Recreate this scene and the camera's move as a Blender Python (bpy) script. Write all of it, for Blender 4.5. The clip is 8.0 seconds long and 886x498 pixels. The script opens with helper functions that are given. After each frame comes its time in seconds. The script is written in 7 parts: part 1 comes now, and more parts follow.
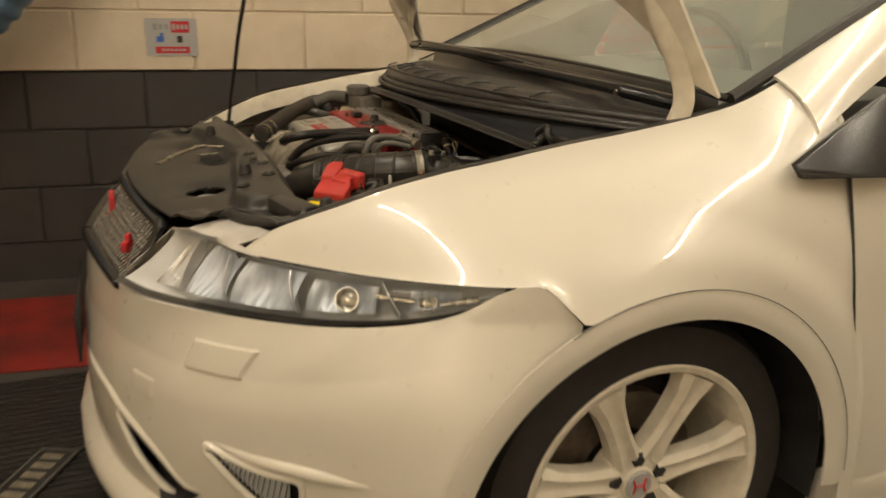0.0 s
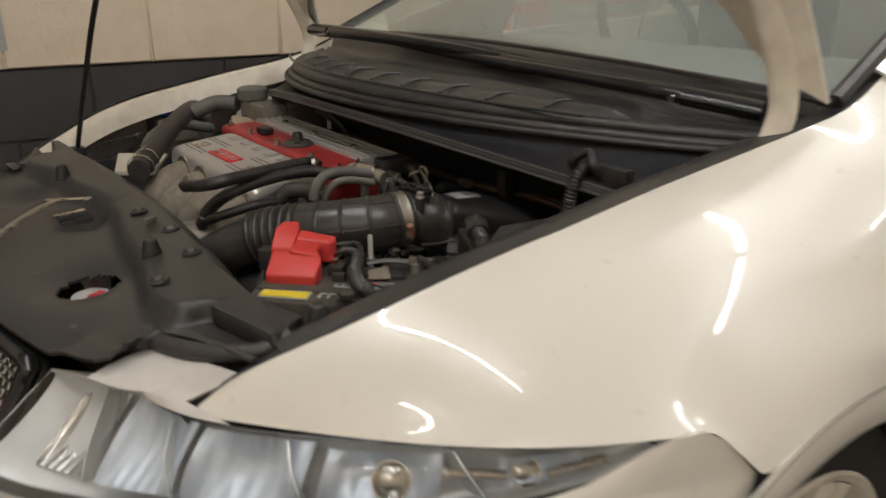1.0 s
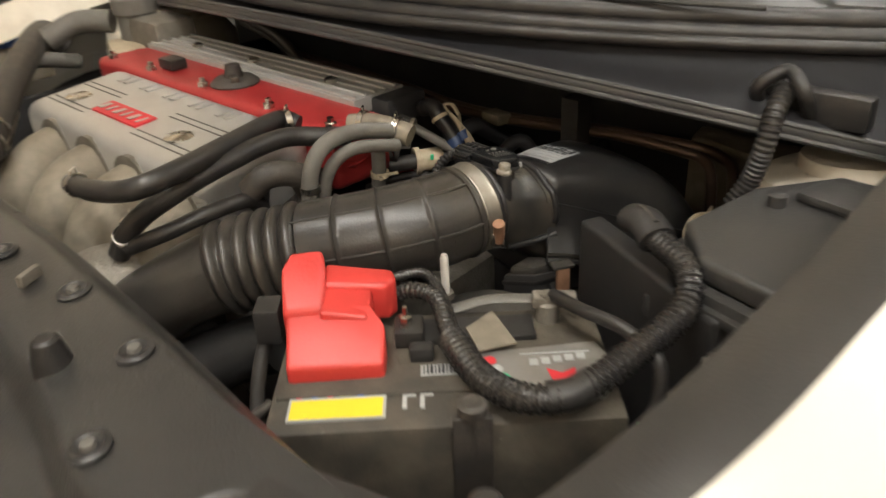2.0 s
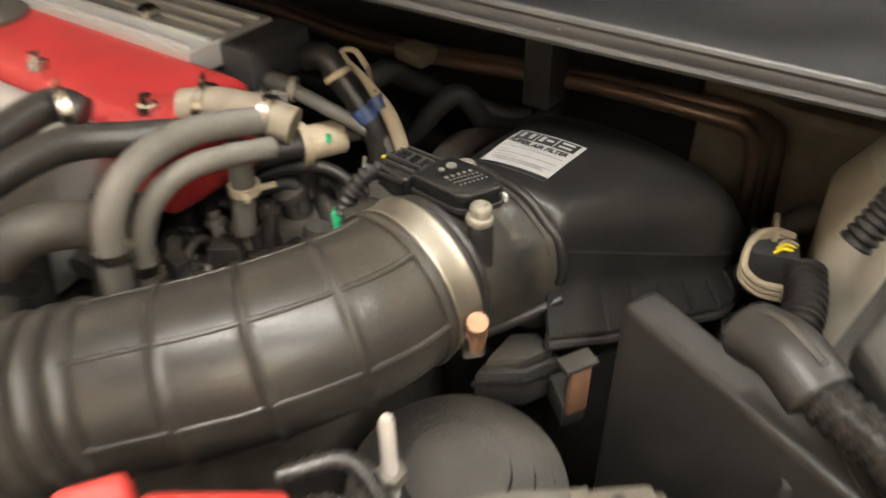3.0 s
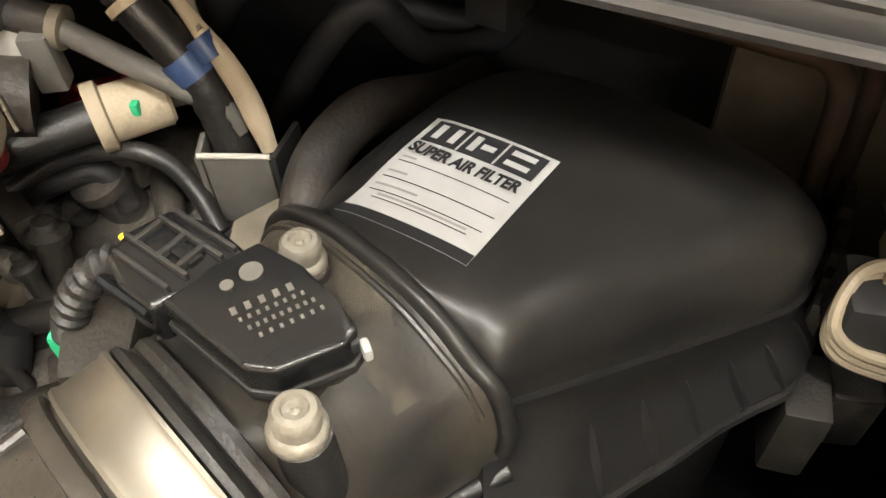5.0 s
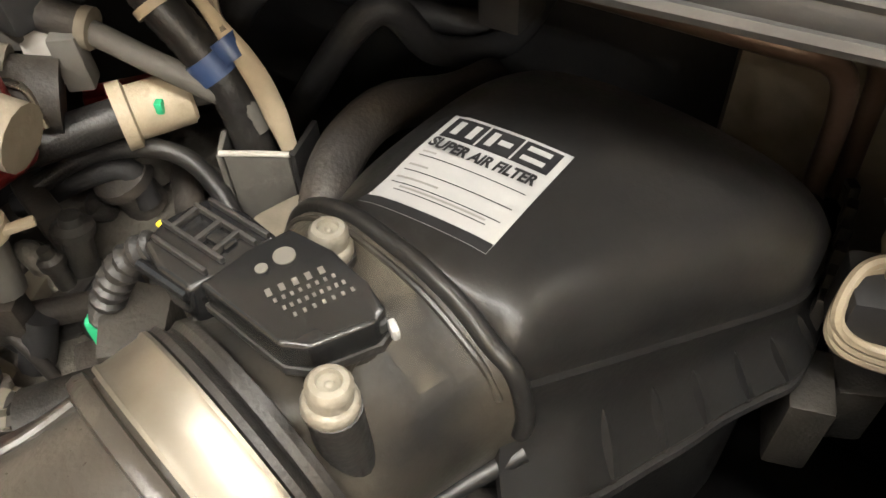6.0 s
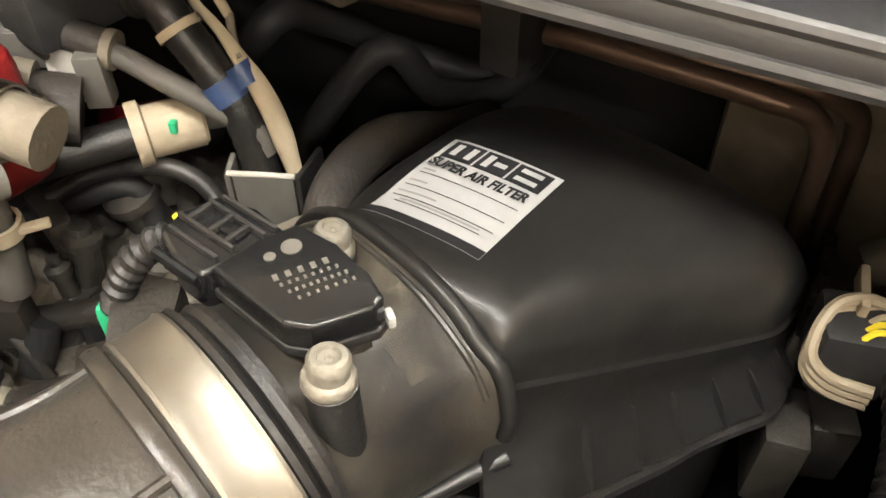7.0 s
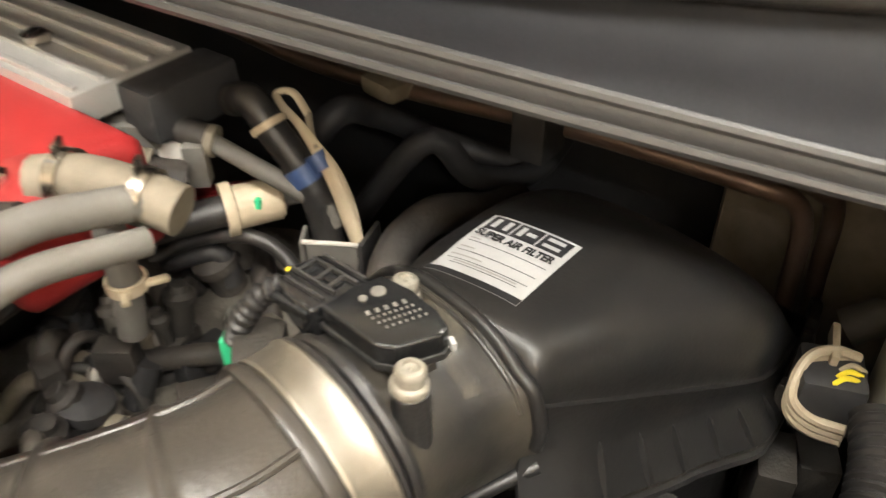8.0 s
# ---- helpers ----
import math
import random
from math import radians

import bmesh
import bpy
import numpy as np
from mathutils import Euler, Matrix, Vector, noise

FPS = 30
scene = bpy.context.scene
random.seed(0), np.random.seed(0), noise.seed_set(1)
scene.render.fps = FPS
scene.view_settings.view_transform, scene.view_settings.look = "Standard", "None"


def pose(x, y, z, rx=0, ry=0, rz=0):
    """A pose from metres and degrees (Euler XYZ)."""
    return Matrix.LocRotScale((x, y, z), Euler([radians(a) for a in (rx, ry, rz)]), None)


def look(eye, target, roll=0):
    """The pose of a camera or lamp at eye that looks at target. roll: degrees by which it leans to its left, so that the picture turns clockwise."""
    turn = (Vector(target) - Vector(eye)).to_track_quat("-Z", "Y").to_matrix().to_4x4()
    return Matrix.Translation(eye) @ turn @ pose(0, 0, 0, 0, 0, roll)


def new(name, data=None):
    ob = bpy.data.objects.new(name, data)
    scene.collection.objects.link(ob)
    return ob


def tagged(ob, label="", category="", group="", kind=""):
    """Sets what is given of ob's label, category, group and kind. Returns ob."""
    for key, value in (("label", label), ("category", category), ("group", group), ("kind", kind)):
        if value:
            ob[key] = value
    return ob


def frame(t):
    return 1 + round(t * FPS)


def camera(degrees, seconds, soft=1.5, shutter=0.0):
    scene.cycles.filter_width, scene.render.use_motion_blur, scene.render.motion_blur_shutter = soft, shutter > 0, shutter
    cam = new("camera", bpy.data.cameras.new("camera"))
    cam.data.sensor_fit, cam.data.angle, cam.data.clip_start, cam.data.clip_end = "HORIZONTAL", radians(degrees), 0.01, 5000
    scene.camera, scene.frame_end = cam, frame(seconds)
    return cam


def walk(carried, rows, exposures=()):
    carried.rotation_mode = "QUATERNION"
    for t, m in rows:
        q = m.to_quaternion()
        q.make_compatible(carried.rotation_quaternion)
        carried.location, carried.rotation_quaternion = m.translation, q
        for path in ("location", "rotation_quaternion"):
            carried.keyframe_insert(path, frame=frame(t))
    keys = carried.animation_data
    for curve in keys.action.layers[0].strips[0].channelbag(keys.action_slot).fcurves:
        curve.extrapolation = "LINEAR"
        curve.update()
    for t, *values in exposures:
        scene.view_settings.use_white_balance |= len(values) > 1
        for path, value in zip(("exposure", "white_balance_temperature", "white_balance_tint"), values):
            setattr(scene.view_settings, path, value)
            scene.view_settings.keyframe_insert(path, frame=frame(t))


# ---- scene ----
cam = camera(59.0, 8.0, 1.5, 0.5)
PATH = [
    (0, (-0.808, -0.938, 1.166), (-0.073, 0.821, 0.563), 1.0),
    (0.5, (-0.806, -0.639, 1.176), (0.106, 1.025, 0.545), 0.0),
    (1, (-0.829, -0.361, 1.183), (0.263, 1.171, 0.502), -0.2),
    (1.2, (-0.804, -0.244, 1.155), (0.311, 1.253, 0.438), -1.0),
    (2.3, (-0.664, 0.263, 1.126), (0.647, 1.354, 0.08), -2.5),
    (2.5, (-0.635, 0.313, 1.12), (0.716, 1.305, 0.028), -1.9),
    (3, (-0.463, 0.409, 1.074), (0.829, 1.323, -0.149), -1.0),
    (3.5, (-0.33, 0.462, 1.015), (0.831, 1.329, -0.362), 0.5),
    (4, (-0.275, 0.492, 1.009), (0.817, 1.352, -0.43), -2.5),
    (4.5, (-0.255, 0.498, 1.002), (0.811, 1.29, -0.494), -3.6),
    (4.7, (-0.253, 0.497, 1.002), (0.812, 1.27, -0.503), -3.7),
    (6, (-0.265, 0.494, 1.007), (0.808, 1.28, -0.487), -3.6),
    (6.5, (-0.272, 0.49, 1.005), (0.863, 1.278, -0.441), -1.3),
    (7, (-0.283, 0.483, 1.007), (0.893, 1.311, -0.382), -0.3),
    (7.5, (-0.286, 0.478, 1.014), (0.926, 1.349, -0.317), -1.2),
    (8, (-0.336, 0.458, 1.046), (0.921, 1.403, -0.189), -0.8),
]
walk(cam, [(t, look(eye, target, roll)) for t, eye, target, roll in PATH],
     [(0.0, 0.05, 7300, 10), (0.25, 0.02, 6700, 10), (0.5, -0.03, 6000, 10), (0.9, -0.10, 5780, 11), (2.3, 1.25, 6100, 10), (3.0, 1.65, 6100, 10), (4.0, 1.80, 6100, 10), (6.0, 1.93, 6100, 10), (8.0, 2.07, 6100, 10)])
# x, y, turn; the last two battens are unseen fill, added for brightness
LIGHTS = ((-1.1, 0.50, 90), (-1.1, -1.05, 90), (1.55, 0.05, 90), (1.55, -1.50, 90), (3.0, -1.2, 90), (-2.9, -2.2, 90))

# ---- world and light ----
world = bpy.data.worlds.new("garage_air")
world.use_nodes = True
scene.world = world
world.node_tree.nodes["Background"].inputs[0].default_value = (0.9, 0.95, 1.0, 1)
world.node_tree.nodes["Background"].inputs[1].default_value = 0.02

# ---- materials ----


def material(name, c1, c2=None, rough=0.5, metal=0.0, scale=14.0, fine=160.0, bump=0.15, coat=0.0, stain=0.5, spread=0.12, spec=0.5, vary=0.09):
    """Two colours mixed by noise at two scales, with roughness variation and fine relief."""
    m = bpy.data.materials.new(name)
    m.use_nodes = True
    nt = m.node_tree
    b = nt.nodes["Principled BSDF"]
    c2 = c2 or tuple(v * 0.75 for v in c1)
    tc = nt.nodes.new("ShaderNodeTexCoord")
    big, small = nt.nodes.new("ShaderNodeTexNoise"), nt.nodes.new("ShaderNodeTexNoise")
    big.inputs["Scale"].default_value, big.inputs["Detail"].default_value = scale, 4
    small.inputs["Scale"].default_value, small.inputs["Detail"].default_value = fine, 3
    for n in (big, small):
        nt.links.new(tc.outputs["Object"], n.inputs["Vector"])
    ramp = nt.nodes.new("ShaderNodeMapRange")
    ramp.inputs["From Min"].default_value, ramp.inputs["From Max"].default_value = 0.5 - spread, 0.5 + spread * 1.6
    ramp.inputs["To Max"].default_value = stain
    nt.links.new(big.outputs["Fac"], ramp.inputs["Value"])
    mix = nt.nodes.new("ShaderNodeMix")
    mix.data_type = "RGBA"
    mix.inputs["A"].default_value, mix.inputs["B"].default_value = (*c1, 1), (*c2, 1)
    nt.links.new(ramp.outputs["Result"], mix.inputs["Factor"])
    nt.links.new(mix.outputs["Result"], b.inputs["Base Color"])
    rr = nt.nodes.new("ShaderNodeMapRange")
    rr.inputs["To Min"].default_value, rr.inputs["To Max"].default_value = max(0.02, rough - vary), min(1, rough + vary)
    nt.links.new(small.outputs["Fac"], rr.inputs["Value"])
    nt.links.new(rr.outputs["Result"], b.inputs["Roughness"])
    b.inputs["Metallic"].default_value = metal
    b.inputs["Coat Weight"].default_value = coat
    b.inputs["Coat Roughness"].default_value = 0.04
    b.inputs["Specular IOR Level"].default_value = spec
    if bump:
        bp = nt.nodes.new("ShaderNodeBump")
        bp.inputs["Strength"].default_value, bp.inputs["Distance"].default_value = bump, 0.002
        nt.links.new(small.outputs["Fac"], bp.inputs["Height"])
        nt.links.new(bp.outputs["Normal"], b.inputs["Normal"])
    return m


def glass_material(name, tint, rough=0.02, ior=1.45):
    m = bpy.data.materials.new(name)
    m.use_nodes = True
    b = m.node_tree.nodes["Principled BSDF"]
    b.inputs["Base Color"].default_value = (*tint, 1)
    b.inputs["Roughness"].default_value = rough
    b.inputs["Transmission Weight"].default_value = 1.0
    b.inputs["IOR"].default_value = ior
    return m


def lamp_material(name, colour, strength):
    m = bpy.data.materials.new(name)
    m.use_nodes = True
    b = m.node_tree.nodes["Principled BSDF"]
    b.inputs["Emission Color"].default_value = (*colour, 1)
    b.inputs["Emission Strength"].default_value = strength
    return m


WHITE = material("white_car_paint", (0.72, 0.685, 0.605), (0.71, 0.673, 0.593), 0.28, bump=0.0, coat=0.8, scale=1.2, fine=40, stain=0.3, spread=0.4, vary=0.015)
CREAM = material("painted_body_metal", (0.74, 0.68, 0.57), (0.52, 0.46, 0.37), 0.4, scale=25, stain=0.5)
BLACK = material("black_plastic", (0.026, 0.025, 0.025), (0.042, 0.039, 0.036), 0.40, scale=20, fine=500, bump=0.12)
AIRPLASTIC = material("satin_black_plastic", (0.015, 0.015, 0.0155), (0.030, 0.027, 0.024), 0.35, scale=14, fine=420, bump=0.05, stain=0.6, spec=0.4)
NECKPLASTIC = material("dust_filmed_plastic", (0.020, 0.0195, 0.019), (0.080, 0.069, 0.053), 0.34, scale=30, fine=420, bump=0.06, stain=0.6)
COVERPLASTIC = material("dusty_cover_plastic", (0.029, 0.028, 0.027), (0.047, 0.044, 0.040), 0.37, scale=9, fine=420, bump=0.15, stain=0.7)
GLOSSBLACK = material("glossy_black_plastic", (0.012, 0.012, 0.013), (0.02, 0.02, 0.02), 0.22, bump=0.0)
DUSTY = material("dusty_black_plastic", (0.03, 0.028, 0.026), (0.085, 0.073, 0.058), 0.5, scale=30, fine=600, bump=0.2, stain=0.55)
INTAKE_MAT = material("intake_hose_rubber", (0.029, 0.027, 0.025), (0.066, 0.057, 0.046), 0.31, scale=16, fine=500, bump=0.1, stain=0.6)
RUBBER = material("black_rubber", (0.018, 0.017, 0.017), (0.045, 0.04, 0.034), 0.42, scale=35, fine=700, bump=0.15)
DUSTRUBBER = material("dusty_rubber_hose", (0.035, 0.031, 0.028), (0.09, 0.073, 0.056), 0.6, scale=40, fine=500, bump=0.2)
TYRE = material("tyre_rubber", (0.02, 0.019, 0.018), (0.035, 0.03, 0.027), 0.7, scale=30, fine=300, bump=0.3)
STEEL = material("bright_steel", (0.56, 0.53, 0.48), (0.46, 0.42, 0.36), 0.27, 1.0, scale=14, fine=60, bump=0.0, stain=0.3)
CLAMPSTEEL = material("satin_clamp_steel", (0.36, 0.335, 0.29), (0.26, 0.235, 0.19), 0.46, 0.9, scale=45, fine=260, bump=0.04, stain=0.6, vary=0.12)
SCREWZINC = material("grimy_zinc", (0.28, 0.26, 0.22), (0.16, 0.14, 0.105), 0.45, 0.25, scale=220, fine=600)
ALLOY = material("cast_alloy", (0.24, 0.22, 0.19), (0.13, 0.11, 0.085), 0.55, 0.5, scale=50, fine=350, bump=0.5)
SILVER = material("silver_painted_cover", (0.50, 0.49, 0.47), (0.42, 0.41, 0.39), 0.31, 0.5, scale=30, fine=900, bump=0.12, stain=0.4)
RED = material("red_crackle_paint", (0.36, 0.026, 0.026), (0.25, 0.02, 0.02), 0.42, scale=40, fine=900, bump=0.25)
REDPLASTIC = material("bright_red_plastic", (0.58, 0.046, 0.038), (0.46, 0.040, 0.032), 0.40, scale=30, fine=300, bump=0.1)
BROWNSTEEL = material("brown_coated_pipe", (0.16, 0.11, 0.085), (0.10, 0.065, 0.05), 0.35, 0.5, scale=30, fine=300)
LIPMETAL = material("satin_grey_steel_lip", (0.060, 0.059, 0.059), (0.044, 0.043, 0.044), 0.42, 0.2, scale=12, fine=400, bump=0.05)
GREYMETAL = material("grey_painted_bulkhead", (0.012, 0.012, 0.014), (0.010, 0.010, 0.012), 0.62, 0.0, scale=12, fine=500, bump=0.0, spec=0.25)
DARKMETAL = material("dark_sooty_metal", (0.030, 0.030, 0.032), (0.058, 0.053, 0.048), 0.6, 0.2, scale=15)
COPPER = material("rusty_copper_bolt", (0.36, 0.20, 0.125), (0.22, 0.11, 0.065), 0.45, 0.5, scale=120)
IVORY = material("ivory_nylon", (0.50, 0.42, 0.30), (0.34, 0.27, 0.18), 0.5, scale=60, fine=500)
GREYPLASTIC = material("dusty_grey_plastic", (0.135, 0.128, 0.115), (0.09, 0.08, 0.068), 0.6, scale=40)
BEIGE = material("dusty_beige_casing", (0.25, 0.218, 0.168), (0.13, 0.108, 0.078), 0.65, 0.1, scale=60, fine=300, bump=0.15)
BLUETAPE = material("blue_tape", (0.05, 0.09, 0.22), (0.04, 0.06, 0.15), 0.4)
DUSTYBLUE = material("dusty_blue_plastic", (0.055, 0.065, 0.13), (0.09, 0.085, 0.10), 0.6, scale=60, stain=0.7)
BATTERYTOP = material("dusty_battery_case", (0.052, 0.046, 0.038), (0.125, 0.105, 0.078), 0.55, scale=28, fine=400, bump=0.25, stain=0.75)
FOIL = material("silvery_label_foil", (0.25, 0.24, 0.225), (0.16, 0.145, 0.12), 0.32, 0.3, scale=30, fine=300, bump=0.02, stain=0.6)
LOOM = material("shiny_loom_plastic", (0.020, 0.019, 0.019), (0.045, 0.039, 0.032), 0.27, scale=40, fine=500, bump=0.08, stain=0.5)
FUSEPLASTIC = material("greyish_fuse_box_plastic", (0.042, 0.041, 0.040), (0.060, 0.056, 0.051), 0.40, scale=14, fine=420, bump=0.12, stain=0.6)
GREEN = material("green_plastic", (0.05, 0.55, 0.25), (0.04, 0.42, 0.2), 0.45)
YELLOW = material("yellow_print", (0.85, 0.68, 0.03), (0.8, 0.62, 0.03), 0.5, bump=0.0)
PAPER = material("white_label", (0.43, 0.435, 0.435), (0.385, 0.39, 0.39), 0.45, bump=0.0, scale=60)
INK = material("black_print", (0.02, 0.02, 0.022), rough=0.5, bump=0.0)
GREYINK = material("grey_print", (0.30, 0.29, 0.28), rough=0.5, bump=0.0)
REDINK = material("red_print", (0.62, 0.03, 0.04), rough=0.5, bump=0.0)
BLUEINK = material("blue_print", (0.05, 0.15, 0.55), rough=0.5, bump=0.0)
WHEELPAINT = material("white_wheel_paint", (0.78, 0.73, 0.63), (0.55, 0.48, 0.38), 0.35, scale=30, coat=0.3, bump=0.05, stain=0.5)
DISC = material("brake_disc_steel", (0.20, 0.17, 0.14), (0.12, 0.09, 0.07), 0.5, 0.8, scale=40)
CHROME = material("chrome", (0.75, 0.74, 0.72), (0.6, 0.58, 0.55), 0.12, 1.0, bump=0.0)
REFLECTOR = material("silvered_reflector", (0.72, 0.72, 0.72), (0.5, 0.5, 0.5), 0.22, 0.9, scale=60, bump=0.1)
PALEREFLECTOR = material("pale_blue_reflector", (0.62, 0.66, 0.72), (0.50, 0.54, 0.60), 0.45, 0.5, scale=40, fine=150, bump=0.15)
LAMPTOP = material("pale_lamp_housing", (0.58, 0.55, 0.51), (0.42, 0.39, 0.35), 0.38, scale=18, fine=200, bump=0.1, stain=0.6)
LAMPBODY = material("silvered_lamp_bowl", (0.60, 0.59, 0.57), (0.42, 0.41, 0.40), 0.34, 0.25, scale=25, bump=0.1)
GRILLEMESH = material("silvery_grille_mesh", (0.55, 0.53, 0.50), (0.30, 0.29, 0.27), 0.25, 0.9, scale=60, bump=0.0)
LIGHTBLOCK = material("cream_wall_paint", (0.76, 0.66, 0.52), (0.64, 0.54, 0.41), 0.6, scale=6, fine=90, bump=0.5, stain=0.7)
DARKBLOCK = material("anthracite_wall_paint", (0.040, 0.039, 0.040), (0.055, 0.051, 0.048), 0.5, scale=7, fine=90, bump=0.5)
FLOORMAT = material("grey_concrete_floor", (0.085, 0.08, 0.075), (0.045, 0.042, 0.04), 0.6, scale=3, fine=60, bump=0.4, stain=0.8)
REDFLOOR = material("red_floor_paint", (0.30, 0.028, 0.022), (0.10, 0.02, 0.018), 0.5, scale=5, fine=60, bump=0.3, stain=0.8)
CEILPAINT = material("ceiling_paint", (0.76, 0.74, 0.69), (0.68, 0.66, 0.61), 0.8, scale=3)
GLASS = glass_material("windscreen_glass", (0.80, 0.88, 0.84))


def dust_glare_film(m, colour, amount):
    """An uneven dust film whose pale colour paints in the screen's bright reflection."""
    nt = m.node_tree
    film, mix = nt.nodes.new("ShaderNodeBsdfDiffuse"), nt.nodes.new("ShaderNodeMixShader")
    noise, span = nt.nodes.new("ShaderNodeTexNoise"), nt.nodes.new("ShaderNodeMapRange")
    film.inputs["Color"].default_value = (*colour, 1)
    noise.inputs["Scale"].default_value = 3.0
    span.inputs["To Min"].default_value, span.inputs["To Max"].default_value = amount * 0.6, amount * 1.4
    nt.links.new(noise.outputs["Fac"], span.inputs["Value"])
    nt.links.new(span.outputs["Result"], mix.inputs["Fac"])
    nt.links.new(nt.nodes["Principled BSDF"].outputs["BSDF"], mix.inputs[1])
    nt.links.new(film.outputs["BSDF"], mix.inputs[2])
    nt.links.new(mix.outputs["Shader"], nt.nodes["Material Output"].inputs["Surface"])


dust_glare_film(GLASS, (0.55, 0.58, 0.54), 0.15)
LENS = glass_material("clear_lamp_lens", (0.93, 0.94, 0.94), 0.03)
BLUEDUCT = material("blue_duct_film", (0.16, 0.27, 0.42), (0.10, 0.18, 0.32), 0.3, scale=8)
TUBELIGHT = lamp_material("fluorescent_tube", (1.0, 0.93, 0.81), 105.0)

# ---- mesh helpers ----


def finish(bm, mat, name, smooth=38):
    me = bpy.data.meshes.new(name)
    bmesh.ops.recalc_face_normals(bm, faces=bm.faces)
    bm.to_mesh(me)
    bm.free()
    me.materials.append(mat)
    if smooth:
        me.shade_smooth()
        me.set_sharp_from_angle(angle=radians(smooth))
    return me


# components that lift out of the car: their category, group and plain label
LOOSE = {
    "intake_hose": ("air hose", "", ""),
    "airbox": ("air filter box", "", ""),
    "airflow_sensor": ("sensor", "", ""),
    "battery": ("battery", "", ""),
    "terminal_cover": ("terminal cover", "", ""),
    "battery_tray": ("battery tray", "", "black plastic battery tray under the battery"),
    "wiring_loom": ("wiring loom", "", ""),
    "earth_cable": ("cable", "", ""),
    "side_cable": ("cable", "cables beside the battery", "dusty black cable beside the battery"),
    "cable_guard": ("cable guard", "", "black plastic cable guard beside the battery"),
    "fuse_box": ("fuse box", "", ""),
    "open_connector": ("connector", "", ""),
    "hose": ("hose", "engine bay hoses", ""),
    "hose_tee": ("hose tee", "", ""),
    "taped_wire": ("wiring", "", ""),
    "sensor_block": ("sensor", "", ""),
    "fuel_connector": ("connector", "", ""),
    "grey_connector": ("connector", "", ""),
    "blue_connector": ("connector", "", ""),
    "pale_connector": ("connector", "", "dusty beige connector on the bulkhead"),
    "resonator": ("air resonator", "", ""),
    "coolant_tank": ("coolant tank", "", ""),
    "steering_pump": ("pump", "", ""),
    "brake_pipe": ("pipe", "pipes along the bulkhead", ""),
    "grommet": ("grommet", "", ""),
    "radiator_cover": ("radiator cover", "", "moulded black plastic radiator cover"),
    "filler_cap": ("filler cap", "", ""),
    "bonnet_latch": ("latch", "", ""),
    "prop_rod": ("prop rod", "", ""),
}


def part(name, bm, mat, parent, label="", smooth=38):
    ob = new(name, finish(bm, mat, name, smooth))
    if parent is car and name in LOOSE:
        category, group, plain = LOOSE[name]
        return tagged(ob, label or plain, category, group)
    ob.parent = parent
    if parent is not None and parent.type == "EMPTY":
        ob.matrix_parent_inverse = Matrix.Translation(-parent.location)
    if label:
        tagged(ob, label)
    return ob


def thing(name, bm, mat, label, category, group="", kind="", smooth=38):
    return tagged(new(name, finish(bm, mat, name, smooth)), label, category, group, kind)


def root(name, x, y, z, label, category, group=""):
    ob = new(name)
    ob.location = (x, y, z)
    ob.empty_display_size = 0.1
    return tagged(ob, label, category, group)


def smooth_line(pts, res=6):
    """Points along a smooth curve through pts."""
    p = [Vector(q) for q in pts]
    if len(p) == 2:
        return [p[0].lerp(p[1], i / res) for i in range(res + 1)]
    p = [2 * p[0] - p[1]] + p + [2 * p[-1] - p[-2]]
    out = []
    for i in range(1, len(p) - 2):
        a, b, c, d = p[i - 1 : i + 3]
        for k in range(res):
            t = k / res
            out.append(0.5 * (2 * b + (c - a) * t + (2 * a - 5 * b + 4 * c - d) * t * t + (3 * b - a - 3 * c + d) * t**3))
    return out + [p[-2].copy()]


def along(line, n):
    """n + 1 evenly spaced points on a polyline."""
    d = [0.0]
    for a, b in zip(line, line[1:]):
        d.append(d[-1] + (b - a).length)
    out, j = [], 0
    for i in range(n + 1):
        s = d[-1] * i / n
        while j < len(line) - 2 and d[j + 1] < s:
            j += 1
        seg = d[j + 1] - d[j]
        out.append(line[j].lerp(line[j + 1], min(1, (s - d[j]) / seg if seg else 0)))
    return out


def rings_to_mesh(bm, rings, closed=True, caps=True):
    vs = [[bm.verts.new(p) for p in ring] for ring in rings]
    n = len(vs[0])
    for a, b in zip(vs, vs[1:]):
        for i in range(n if closed else n - 1):
            j = (i + 1) % n
            bm.faces.new((a[i], a[j], b[j], b[i]))
    if caps and closed:
        bm.faces.new(vs[0][::-1])
        bm.faces.new(vs[-1])
    return vs


def tube(pts, r, seg=12, res=6, bm=None, radius=None, flat=1.0, n=None):
    """A round tube along a smooth curve; radius(s, length) may vary it."""
    bm = bm or bmesh.new()
    line = smooth_line(pts, res)
    if n:
        line = along(line, n)
    length = sum((b - a).length for a, b in zip(line, line[1:]))
    up, s, rings = None, 0.0, []
    for i, p in enumerate(line):
        t = (line[min(i + 1, len(line) - 1)] - line[max(i - 1, 0)]).normalized()
        if up is None:
            up = t.orthogonal().normalized() if abs(t.z) > 0.9 else Vector((0, 0, 1)) - t * t.z
        up = (up - t * up.dot(t)).normalized()
        side = t.cross(up)
        if i:
            s += (p - line[i - 1]).length
        q = radius(s, length) if radius else r
        rings.append([p + (side * math.cos(a) + up * math.sin(a) * flat) * q for a in (2 * math.pi * k / seg for k in range(seg))])
    rings_to_mesh(bm, rings)
    return bm


